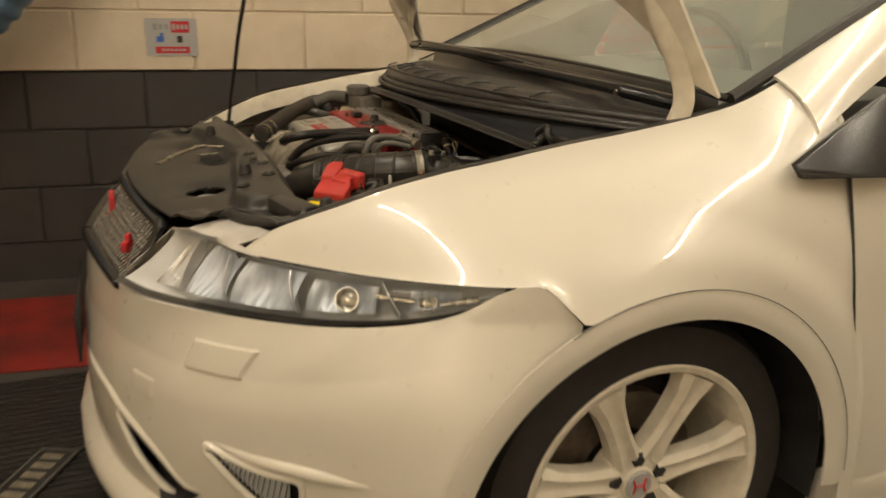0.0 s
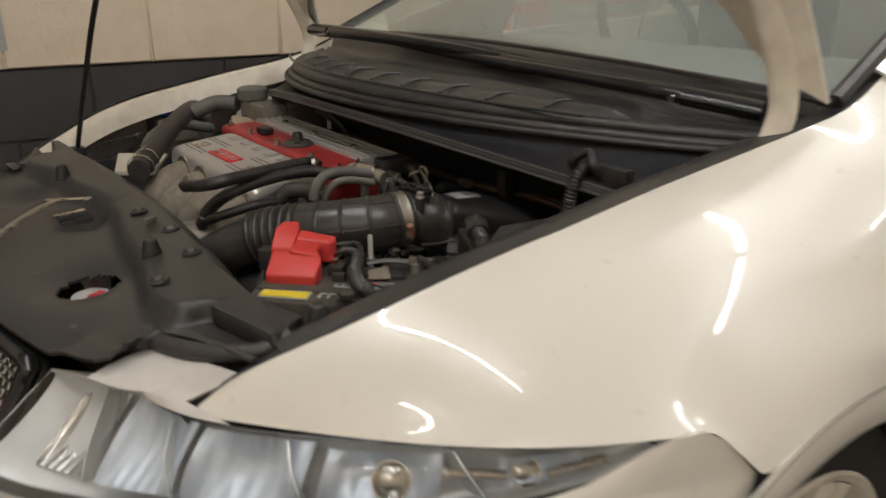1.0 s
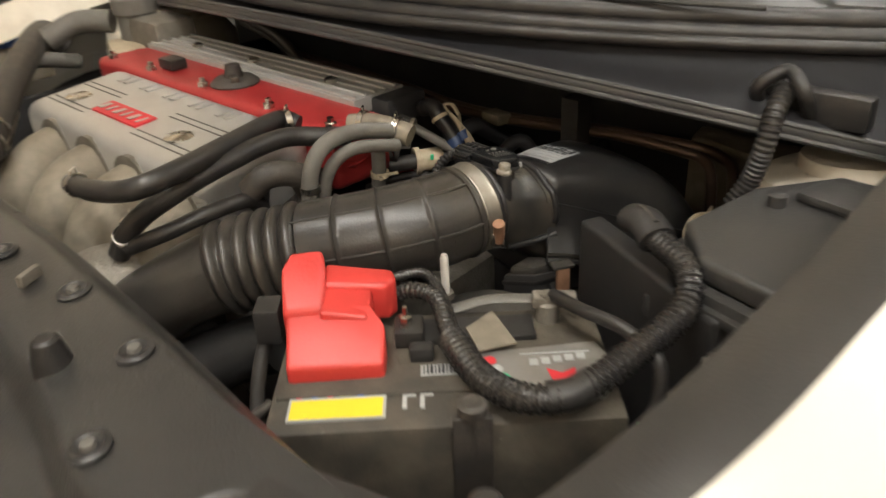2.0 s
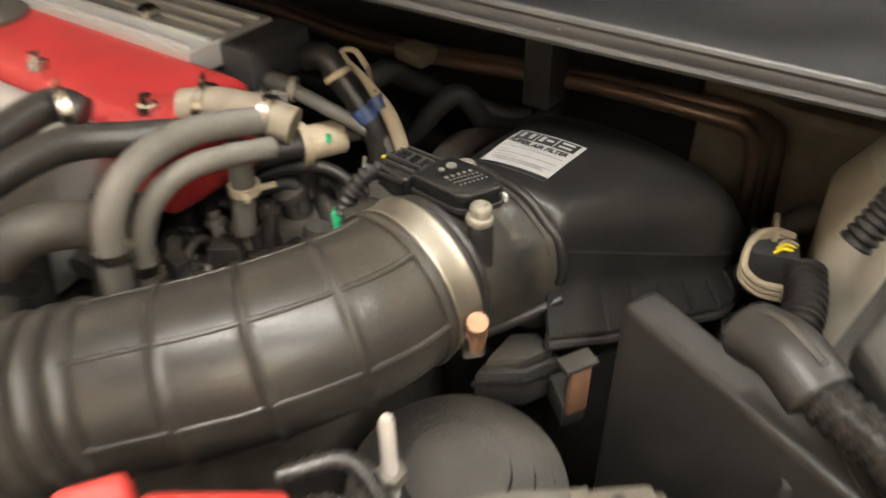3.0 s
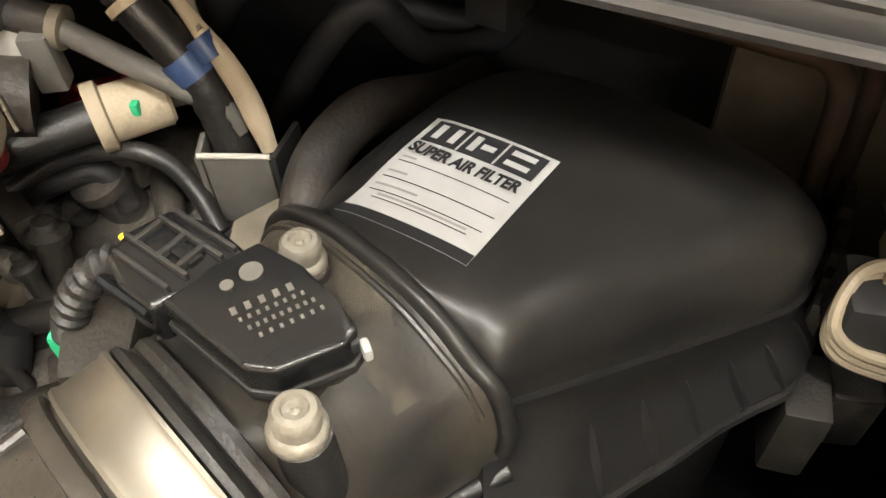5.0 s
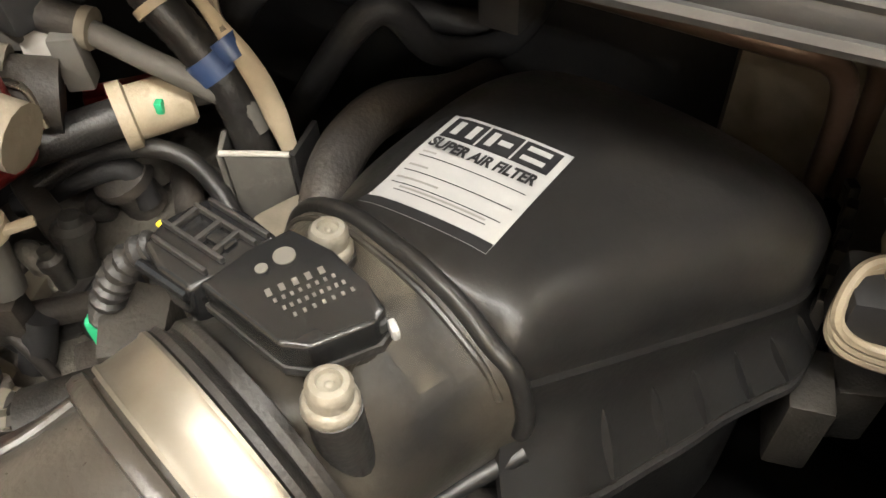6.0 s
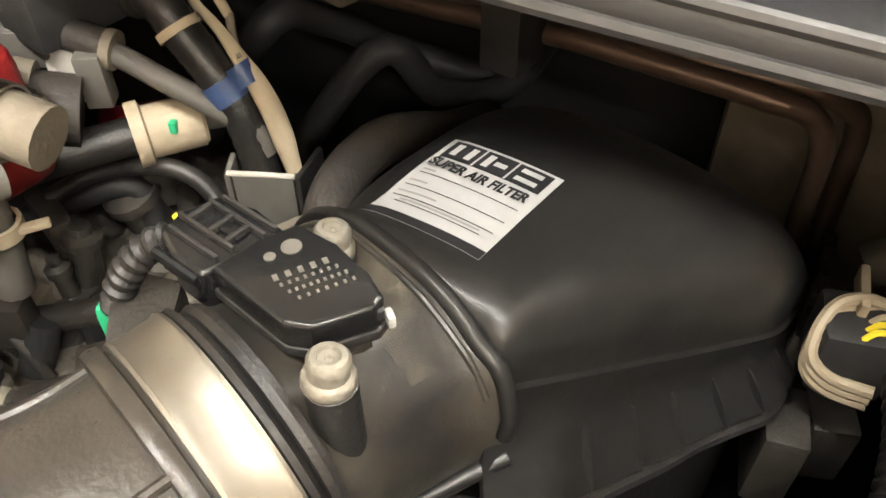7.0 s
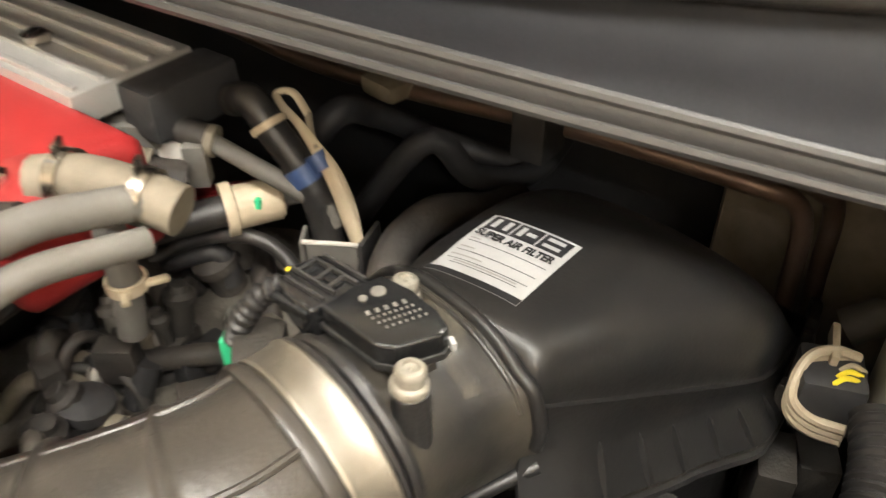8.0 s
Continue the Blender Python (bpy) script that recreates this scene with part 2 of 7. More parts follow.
def conduit(pts, r, pitch=0.006, amp=0.12, seg=12, bm=None):
    """A corrugated sleeve."""
    line = smooth_line(pts, 8)
    length = sum((b - a).length for a, b in zip(line, line[1:]))
    n = int(length / pitch) * 4
    return tube(pts, r, seg, 8, bm, lambda s, l: r * (1 + amp * (1 if math.sin(2 * math.pi * s / pitch) > 0 else -1) * 0.5), n=n)


def box(c, size, bev=0.003, turn=0.0, bm=None, m=None, seg=2):
    own = bmesh.new()
    bmesh.ops.create_cube(own, size=1)
    bmesh.ops.scale(own, vec=size, verts=own.verts)
    if bev:
        bmesh.ops.bevel(own, geom=own.edges[:], offset=bev, segments=seg, affect="EDGES", profile=0.6)
    bmesh.ops.transform(own, matrix=m if m is not None else Matrix.Translation(c) @ Matrix.Rotation(radians(turn), 4, "Z"), verts=own.verts)
    return merge(bm, own)


def merge(bm, own):
    if bm is None:
        return own
    me = bpy.data.meshes.new("tmp")
    own.to_mesh(me)
    bm.from_mesh(me)
    own.free()
    bpy.data.meshes.remove(me)
    return bm


def prism(poly, z0, z1, bev=0.003, bm=None, m=None, seg=2, top=None):
    """A polygon in plan raised from z0 to z1; top: its scale at z1."""
    own = bmesh.new()
    cx, cy = sum(p[0] for p in poly) / len(poly), sum(p[1] for p in poly) / len(poly)
    k = top or 1.0
    lo = [own.verts.new((x, y, z0)) for x, y in poly]
    hi = [own.verts.new((cx + (x - cx) * k, cy + (y - cy) * k, z1)) for x, y in poly]
    n = len(poly)
    own.faces.new(lo[::-1])
    own.faces.new(hi)
    for i in range(n):
        own.faces.new((lo[i], lo[(i + 1) % n], hi[(i + 1) % n], hi[i]))
    if bev:
        bmesh.ops.bevel(own, geom=own.edges[:], offset=bev, segments=seg, affect="EDGES", profile=0.6)
    if m is not None:
        bmesh.ops.transform(own, matrix=m, verts=own.verts)
    return merge(bm, own)


def lathe(profile, m, seg=32, bm=None):
    """A profile of (radius, height) turned round the z axis of m."""
    own = bmesh.new()
    rings = [[m @ Vector((r * math.cos(a), r * math.sin(a), h)) for a in (2 * math.pi * k / seg for k in range(seg))] for r, h in profile]
    rings_to_mesh(own, rings, True, False)
    bmesh.ops.remove_doubles(own, verts=own.verts, dist=1e-6)
    return merge(bm, own)


def axis_at(p, way, up=(0, 0, 1)):
    """A frame at p whose z axis points along way."""
    return Matrix.Translation(p) @ Vector(way).to_track_quat("Z", "Y").to_matrix().to_4x4()


def sheet(fn, nu, nv, thick=0.0, bm=None, drop=None):
    """A surface fn(u, v) for u, v in 0..1, with a thickness; drop(u, v) leaves faces out."""
    own = bmesh.new()
    vs = [[own.verts.new(fn(i / nu, j / nv)) for j in range(nv + 1)] for i in range(nu + 1)]
    for i in range(nu):
        for j in range(nv):
            if not (drop and drop((i + 0.5) / nu, (j + 0.5) / nv)):
                own.faces.new((vs[i][j], vs[i + 1][j], vs[i + 1][j + 1], vs[i][j + 1]))
    bmesh.ops.remove_doubles(own, verts=own.verts, dist=1e-6)
    loose = [v for v in own.verts if not v.link_faces]
    bmesh.ops.delete(own, geom=loose, context="VERTS")
    if thick:
        bmesh.ops.recalc_face_normals(own, faces=own.faces)
        bmesh.ops.solidify(own, geom=own.faces[:], thickness=thick)
    return merge(bm, own)


def spline(pts, n=40):
    """A function of 0..1 along a smooth curve through pts."""
    line = along(smooth_line(pts, 10), n)

    def f(u):
        k = min(max(u, 0) * n, n - 1e-6)
        i = int(k)
        return line[i].lerp(line[i + 1], k - i)

    return f


def words(text, size, m, mat, parent=None, name="lettering", depth=0.0003, shear=0.0, align="CENTER", bold=0.022):
    cu = bpy.data.curves.new(name, "FONT")
    cu.body, cu.size, cu.extrude, cu.offset, cu.align_x, cu.align_y, cu.shear = text, size, depth, size * bold, align, "CENTER", shear
    tmp = bpy.data.objects.new(name, cu)
    scene.collection.objects.link(tmp)
    me = bpy.data.meshes.new_from_object(tmp.evaluated_get(bpy.context.evaluated_depsgraph_get()))
    bpy.data.objects.remove(tmp)
    me.transform(m)
    me.materials.clear()
    me.materials.append(mat)
    ob = new(name, me)
    ob.parent = parent
    if parent is not None and parent.type == "EMPTY":
        ob.matrix_parent_inverse = Matrix.Translation(-parent.location)
    return ob


def flat_poly(poly, m, lift=0.0004, bm=None):
    """A thin print shape in the plane of m."""
    return prism(poly, 0.0, lift, 0, bm, m)


YC = 0.93  # the car's centre line
car = root("car", 0.9, YC, 0.01, "white hatchback car with its bonnet propped open", "car")
engine = root("engine", -0.25, 1.02, 0.31, "silver and red petrol engine in the open engine bay", "engine")

# ---- garage ----
WALL = Matrix.Rotation(radians(-8), 4, "Z") @ Matrix.Translation((0, 2.4, 0))  # x along the wall, y into it
wall_back = thing("wall_back", box((0, 0, 0), (9.0, 0.16, 3.2), 0, m=WALL @ Matrix.Translation((0.6, 0.104, 1.6))), DARKBLOCK,
                  "dark painted lower wall with mortar joints", "wall", kind="structure")
upper = box((0, 0, 0), (9.0, 0.02, 3.2 - 0.879), 0, m=WALL @ Matrix.Translation((0.6, 0.018, (3.2 + 0.879) / 2)))
part("wall_paint", upper, LIGHTBLOCK, wall_back, "cream painted upper wall")
floor = thing("floor", box((0, 0, 0), (10, 8, 0.1), 0, m=Matrix.Translation((0.8, -0.4, -0.045))), FLOORMAT, "dark grey concrete workshop floor", "floor", kind="structure")
part("floor_paint", box((0, 0, 0), (8.6, 0.69, 0.004), 0, m=WALL @ Matrix.Translation((0.6, -0.555, 0.0095))), REDFLOOR, floor, "worn red painted floor strip along the wall")
for nm, c, s in (("wall_front", (0.8, -3.6, 1.6), (10, 0.15, 3.3)), ("wall_left", (-3.6, -0.5, 1.6), (0.15, 8, 3.3)), ("wall_right", (5.2, -0.5, 1.6), (0.15, 8, 3.3))):
    thing(nm, box(c, s, 0), LIGHTBLOCK, "plain cream painted workshop wall", "wall", kind="structure")
thing("ceiling", box((0.8, -0.4, 3.25), (10, 8, 0.1), 0), CEILPAINT, "plain pale workshop ceiling", "ceiling", kind="structure")


def tube_light(x, y, z, turn, length=1.5):
    r = root("fluorescent_light", x, y, z, "white fluorescent batten with a lit tube", "ceiling light", "fluorescent lights")
    part("housing", box((0, 0, 0), (length, 0.07, 0.05), 0.006, m=Matrix.Translation((x, y, z + 0.045)) @ Matrix.Rotation(radians(turn), 4, "Z")), CEILPAINT, r)
    d = Vector((math.cos(radians(turn)), math.sin(radians(turn)), 0)) * (length / 2 - 0.04)
    c = Vector((x, y, z))
    part("tube", tube([c - d, c + d], 0.016, 10), TUBELIGHT, r, "glowing white tube")
    for k in (-1, 1):
        part("end_cap", box((0, 0, 0), (0.03, 0.04, 0.05), 0.004, m=Matrix.Translation(c + k * d * 1.02 + Vector((0, 0, 0.008))) @ Matrix.Rotation(radians(turn), 4, "Z")), CEILPAINT, r)
    return r


for x, y, turn in LIGHTS:
    tube_light(x, y, 3.13, turn)

# ---- car ----



def mirrored(bm):
    bmesh.ops.transform(bm, matrix=Matrix.Translation((0, 2 * YC, 0)) @ Matrix.Diagonal((1, -1, 1, 1)), verts=bm.verts)
    bmesh.ops.reverse_faces(bm, faces=bm.faces)
    return bm


ARCH_C, ARCH_R = Vector((-0.005, 0, 0.303)), 0.43
# lower and upper edges of the front wing
wing_top = spline([(-0.64, 0.345, 0.760), (-0.591, 0.324, 0.798), (-0.486, 0.279, 0.842), (-0.399, 0.252, 0.874), (-0.304, 0.240, 0.896), (-0.236, 0.235, 0.907), (-0.094, 0.229, 0.931), (0.044, 0.224, 0.950), (0.166, 0.208, 0.974), (0.26, 0.188, 1.004), (0.42, 0.21, 1.065)])


wing_pts = [wing_top(i / 200) for i in range(201)]
WX = np.array([p.x for p in wing_pts])
WY, WZ = np.array([p.y for p in wing_pts]), np.array([p.z for p in wing_pts])


def smoothstep(x, a, b):
    t = min(1.0, max(0.0, (x - a) / (b - a)))
    return t * t * (3 - 2 * t)


def wing_low(x):
    """Along the lamp, down the bumper joint, and over the wheel arch."""
    if x < -0.237:
        k = (x + 0.64) / 0.403
        return Vector((x, 0.342 - 0.327 * k - 0.05 * math.sin(math.pi * k), 0.760 - 0.0015 * k))
    if x < -0.179:
        k = (x + 0.237) / 0.058
        return Vector((x, 0.015 - 0.013 * k, 0.7585 - 0.0620 * k))
    if x < ARCH_C.x + ARCH_R - 0.002:
        return Vector((x, 0.0, ARCH_C.z + math.sqrt(max(0.0, ARCH_R**2 - (x - ARCH_C.x) ** 2))))
    return Vector((x, 0.0, 0.22))


def wing_calm(x):
    """The lower edge without its kinks, which only the rim of the panel follows."""
    if x < -0.30:
        return wing_low(x)
    if x < ARCH_C.x:
        k = smoothstep(x, -0.30, ARCH_C.x)
        return Vector((x, max(0.0, 0.062 * (1 - (x + 0.30) / 0.18) ** 2 if x < -0.12 else 0.0), 0.757 - 0.024 * k))
    return wing_low(x)


def wing_surface(u, v):
    s = 1 - (1 - u) ** 1.5
    x = -0.64 + s * (0.64 + 0.465 - 0.085 * v)
    low, p = wing_low(x), wing_calm(x)
    q = Vector((x, float(np.interp(x, WX, WY)), float(np.interp(x, WX, WZ))))
    d = q - p
    k = smoothstep(x, -0.30, 0.25)
    n = Vector((0, -0.78, 0.62)) * (0.085 * d.length)
    a1, a2 = p + d * 0.30 + n, q + Vector((0, -0.40 * d.y, -0.10 * d.z))
    b1, b2 = p + Vector((0, -0.012, d.z * 0.60)), q + Vector((0, -d.y * 0.62, -d.z * 0.05))
    c1, c2 = a1.lerp(b1, k), a2.lerp(b2, k)
    w = 1 - v
    r = p * w**3 + 3 * c1 * w * w * v + 3 * c2 * w * v * v + q * v**3 + (low - p) * w**5
    return r


def build_wing(side):
    bm = sheet(wing_surface, 120, 30, 0.0)
    inner = [v for v in bm.verts if not v.is_boundary]
    for _ in range(60):
        bmesh.ops.smooth_vert(bm, verts=inner, factor=0.5, use_axis_x=True, use_axis_y=True, use_axis_z=True)
    for v in bm.verts:
        d = math.hypot(v.co.x - ARCH_C.x, v.co.z - ARCH_C.z)
        v.co.y -= 0.016 * smoothstep(v.co.x, -0.27, -0.10) * (1 - smoothstep(d, ARCH_R + 0.035, ARCH_R + 0.115)) * (1 - smoothstep(v.co.z, 0.83, 0.88))
    if side:
        mirrored(bm)
    return part("wing", bm, WHITE, car, "glossy white front wing", smooth=50)


wing = build_wing(0)
build_wing(1)

# ---- bumper ----
nose = spline([(-0.432, -0.005, 0), (-0.478, 0.066, 0), (-0.56, 0.165, 0), (-0.66, 0.245, 0), (-0.765, 0.37, 0), (-0.845, 0.53, 0), (-0.893, 0.72, 0), (-0.91, YC, 0)])
bump_top = spline([(-0.1805, 0.002, 0.6965), (-0.2385, 0.0145, 0.7573), (-0.292, 0.037, 0.7550), (-0.37, 0.085, 0.703), (-0.49, 0.165, 0.672), (-0.628, 0.275, 0.662), (-0.783, 0.43, 0.66), (-0.845, 0.56, 0.662), (-0.882, 0.72, 0.658), (-0.895, YC, 0.655)])


def bumper_surface(u, v):
    """u from the wheel arch to the nose, v from the bottom up."""
    top, base = bump_top(u), nose(u)
    z = 0.17 + (top.z - 0.17) * v
    p = Vector((base.x, base.y, z))
    out = Vector((p.x + 0.25, (p.y - YC) * 0.9, 0)).normalized()
    p += out * (0.020 * math.sin(min(1, v / 0.8) * math.pi))
    if v < 0.22:
        p += out * 0.04 * math.sin(v / 0.22 * math.pi)
    # the rear edge follows the wheel arch
    w = max(0.0, 1 - u / 0.3) ** 2
    dz = min(0.40, z - ARCH_C.z)
    ex = ARCH_C.x - math.sqrt(max(0.0, ARCH_R**2 - dz * dz))
    p.x += (ex - p.x) * w
    p.y += (-0.006 - p.y) * w
    # leans in to the top edge
    blend = max(0, (v - 0.66) / 0.34) ** 2
    return p.lerp(Vector((top.x, top.y, z)), blend)


def find_uv(p):
    return min(((i / 120, j / 120) for i in range(120) for j in range(120)), key=lambda q: (bumper_surface(*q) - Vector(p)).length)


FOG_A, FOG_B = find_uv((-0.724, 0.290, 0.443)), find_uv((-0.590, 0.160, 0.412))


def mouth_top(u):
    return float(np.interp(u, (0.44, 0.49, 0.54, 0.61, 0.66), (0.34, 0.41, 0.46, 0.505, 0.528)))


def mouth_depth(u):
    return 0.135 * math.sin(math.pi * min(1.0, max(0.0, (u - 0.40) / 0.255))) ** 0.8


def bumper_hole(u, v):
    k = (u - FOG_A[0]) / (FOG_B[0] - FOG_A[0])
    up = FOG_A[1] + (FOG_B[1] - FOG_A[1]) * k
    fog = 0 < k < 1 and up - 0.03 - 0.17 * k < v < up
    mouth = 0.40 < u < 0.655 and mouth_top(u) - mouth_depth(u) < v < mouth_top(u)
    return fog or mouth


def build_bumper():
    bm = sheet(bumper_surface, 160, 100, 0.0, drop=bumper_hole)
    merge(bm, mirrored(sheet(bumper_surface, 160, 100, 0.0, drop=bumper_hole)))
    bmesh.ops.remove_doubles(bm, verts=bm.verts, dist=1e-4)
    bmesh.ops.recalc_face_normals(bm, faces=bm.faces)
    bmesh.ops.solidify(bm, geom=bm.faces[:], thickness=0.006)
    stray = [v for v in bm.verts if not -0.035 < v.co.y < 2 * YC + 0.035]
    bmesh.ops.delete(bm, geom=stray, context="VERTS")
    b = part("bumper", bm, WHITE, car, "glossy white front bumper", smooth=50)
    inner = sheet(lambda u, v: bumper_surface(0.34 + u * 0.66, 0.08 + 0.84 * v) + Vector((0.05, 0.03, 0)), 24, 12)
    merge(inner, mirrored(sheet(lambda u, v: bumper_surface(0.34 + u * 0.66, 0.08 + 0.84 * v) + Vector((0.05, 0.03, 0)), 24, 12)))
    part("bumper_liner", inner, DARKMETAL, car)
    return b


bumper = build_bumper()

# ---- engine bay shell ----
part("bulkhead", box((0.235, YC, 0.62), (0.02, 1.5, 0.66), 0.004), DARKMETAL, car)
part("bay_floor", box((-0.28, YC, 0.30), (1.05, 1.30, 0.02), 0.004), DARKMETAL, car)
for k, yy in ((0, 0.30), (1, 2 * YC - 0.30)):
    part("inner_wing", box((-0.115, yy, 0.54), (0.68, 0.02, 0.44), 0.004), DARKMETAL, car)
part("radiator", box((-0.66, YC, 0.52), (0.05, 0.9, 0.42), 0.006), DARKMETAL, car)


# ---- intake ----
INTAKE = [(-0.2272, 0.5944, 0.824), (-0.262, 0.603, 0.8215), (-0.308, 0.634, 0.815), (-0.352, 0.678, 0.806), (-0.398, 0.730, 0.790), (-0.440, 0.768, 0.766), (-0.480, 0.800, 0.735), (-0.505, 0.835, 0.700)]


def intake_radius(s, length):
    r = 0.0395 + 0.002 * min(1, s / 0.05)
    if s < 0.008:
        r = 0.0398
    for c in (0.045, 0.082, 0.118):
        r += 0.0022 * math.exp(-(((s - c) / 0.0014) ** 2))
    if 0.150 < s < 0.232:
        r = 0.0372 + 0.0072 * abs(math.sin((s - 0.150) / 0.082 * math.pi * 6)) ** 0.7
    if s >= 0.232:
        r = 0.038 - 0.002 * min(1, (s - 0.232) / 0.05)
    return r


intake = part("intake_hose", tube(INTAKE, 0.04, 40, 10, radius=intake_radius, n=300), INTAKE_MAT, car, "ribbed black intake hose with a bellows", smooth=55)
axis = Vector((-0.974, 0.217, -0.061)).normalized()
side = axis.cross(Vector((0, 0, 1))).normalized()
up = side.cross(axis)
spine = along(smooth_line(INTAKE, 10), 60)
for a in (8, 62, 118, 172):
    pts = []
    for i in range(2, 25, 2):
        t = (spine[i + 1] - spine[i - 1]).normalized()
        sd = t.cross(Vector((0, 0, 1))).normalized()
        pts.append(spine[i] + (sd * math.cos(radians(a)) + sd.cross(t) * math.sin(radians(a))) * 0.0407)
    part("rib", tube(pts, 0.0016, 8, 4), INTAKE_MAT, intake)
hose_clamp = part("hose_clamp", lathe([(0.0390, -0.0074), (0.0417, -0.0074), (0.0421, -0.0064), (0.0414, -0.0050), (0.0414, 0.0050), (0.0421, 0.0064), (0.0417, 0.0074), (0.0390, 0.0074)], axis_at(Vector(INTAKE[0]), axis), 64), CLAMPSTEEL, intake, "bright steel worm-drive hose clamp")
part("hose_lip", lathe([(0.0390, -0.003), (0.0424, -0.0022), (0.0430, 0.0), (0.0424, 0.0022), (0.0395, 0.003)], axis_at(Vector(INTAKE[0]) + axis * 0.0115, axis), 64), INTAKE_MAT, intake)
part("groove_ring", lathe([(0.036, -0.0066), (0.0385, -0.0062), (0.0392, -0.0042), (0.0385, -0.0022), (0.0372, -0.0016), (0.0385, -0.0008), (0.0412, 0.0006), (0.0412, 0.0024), (0.039, 0.0032)], axis_at(Vector(INTAKE[0]) - axis * 0.0105, axis), 64), RUBBER, intake)
scr = Vector((-0.2365, 0.5505, 0.820))
part("clamp_screw", tube([scr + Vector((0.001, 0.002, -0.012)), scr, scr + Vector((-0.003, -0.002, 0.008))], 0.0052, 12), COPPER, intake, "rust-tinted clamp screw")
part("screw_housing", box(scr + Vector((0.001, 0.003, -0.010)), (0.010, 0.012, 0.015), 0.003, turn=45), STEEL, intake)

# ---- airbox ----
FOOT = [(-0.1625, 0.5475), (-0.146, 0.5395), (-0.130, 0.532), (-0.105, 0.5205), (-0.080, 0.509), (-0.052, 0.4965), (-0.030, 0.490), (0.015, 0.489), (0.056, 0.492), (0.070, 0.506), (0.060, 0.545), (0.020, 0.590), (-0.035, 0.627), (-0.095, 0.655), (-0.130, 0.663), (-0.1405, 0.640), (-0.1515, 0.604), (-0.158, 0.572)]
BOX_C = Vector((-0.062, 0.580, 0))
foot_line = along(smooth_line([(x, y, 0) for x, y in FOOT + FOOT[:1]], 8), 72)[:-1]
foot_polar = sorted((math.atan2((p - BOX_C).y, (p - BOX_C).x), (p - BOX_C).length) for p in foot_line)
foot_a = np.array([a for a, _ in foot_polar])
foot_r = np.array([r for _, r in foot_polar])


def foot_radius(a):
    return float(np.interp((a + math.pi) % (2 * math.pi) - math.pi, foot_a, foot_r, period=2 * math.pi))


def shoulder_height(x, y):
    return 0.826 - 0.47 * (x + 0.163) - 0.9 * max(0, y - 0.60)


def box_height(x, y):
    d = Vector((x, y, 0)) - BOX_C
    f = min(1.0, d.length / foot_radius(math.atan2(d.y, d.x)))
    top = 0.8458 - 0.123 * (x + 0.125) - 5.7 * max(0, x + 0.075) ** 2 - 2.2 * (y - 0.585) ** 2 - 18.0 * max(0, y - 0.605) ** 2
    edge = min(shoulder_height(x, y), top - 0.004)
    edge += (top - 0.0015 - edge) * smoothstep(-x, 0.122, 0.150) * smoothstep(y, 0.543, 0.575)
    power = 10
    return edge + (top - edge) * max(0.0, 1 - f**power) ** (1 / 2.2)


def airbox_top(u, v):
    a = 2 * math.pi * u
    k = min(1.0, v / 0.9)
    r = foot_radius(a) * (1 - (1 - k) ** 1.8)
    x, y = BOX_C.x + r * math.cos(a), BOX_C.y + r * math.sin(a)
    z = box_height(x, y)
    return Vector((x, y, z + (0.722 - z) * max(0.0, (v - 0.9) / 0.1)))


airbox = part("airbox", sheet(airbox_top, 128, 60), AIRPLASTIC, car, "matt black plastic air filter box", smooth=60)
low = [tuple((BOX_C + (p - BOX_C) * 0.97)[:2]) for p in along(smooth_line([(x, y, 0) for x, y in FOOT + FOOT[:1]], 8), 40)[:-1]]
part("lower_box", prism(low, 0.58, 0.716, 0.004), BLACK, airbox)
# the joint between lid and box runs along the side and turns round the far end
RAIL = [(-0.180, 0.541, 0.776), (-0.163, 0.528, 0.772), (-0.1484, 0.5215, 0.765), (-0.1286, 0.5143, 0.757), (-0.1068, 0.5061, 0.748), (-0.0876, 0.4993, 0.742), (-0.0663, 0.4896, 0.735), (-0.0504, 0.4815, 0.731), (-0.034, 0.4795, 0.727), (0.010, 0.480, 0.716), (0.060, 0.483, 0.704), (0.094, 0.487, 0.696), (0.098, 0.500, 0.694)]
rail_at = spline(RAIL, 60)




def skirt(u, v):
    """From the lid's shoulder down the steep side wall to the rail."""
    b = rail_at(u)
    d = Vector((b.x, b.y, 0)) - BOX_C
    q = BOX_C + d.normalized() * foot_radius(math.atan2(d.y, d.x)) * 0.990
    a = Vector((q.x, q.y, max(b.z + 0.012, shoulder_height(q.x, q.y) - 0.005)))
    p = a.lerp(b, v)
    return p + Vector((0.002, 0.006, 0)) * math.sin(math.pi * v)


part("skirt", sheet(skirt, 72, 8, 0.003), AIRPLASTIC, airbox, "steep black side wall of the lid", smooth=50)
part("flange_rail", tube(RAIL, 0.0021, 8, 8, flat=1.3), DUSTY, airbox, "dusty worn edge of the lid joint")
part("under_rail", tube([(x, y, z - 0.007) for x, y, z in RAIL], 0.0036, 8, 8), BLACK, airbox)
for u in (0.60, 0.67, 0.74, 0.81, 0.88, 0.95):
    p = rail_at(u)
    t = (rail_at(u + 0.01) - rail_at(u - 0.01)).normalized()
    m = Matrix.Translation(p + Vector((0, 0.002, 0.010))) @ t.to_track_quat("X", "Z").to_matrix().to_4x4()
    part("clip_rib", box((0, 0, 0), (0.011, 0.006, 0.019), 0.0016, m=m), DUSTY, airbox)
    part("clip_slot", box((0, 0, 0), (0.006, 0.0075, 0.009), 0.001, m=m @ Matrix.Translation((0, 0, 0.002))), RUBBER, airbox)
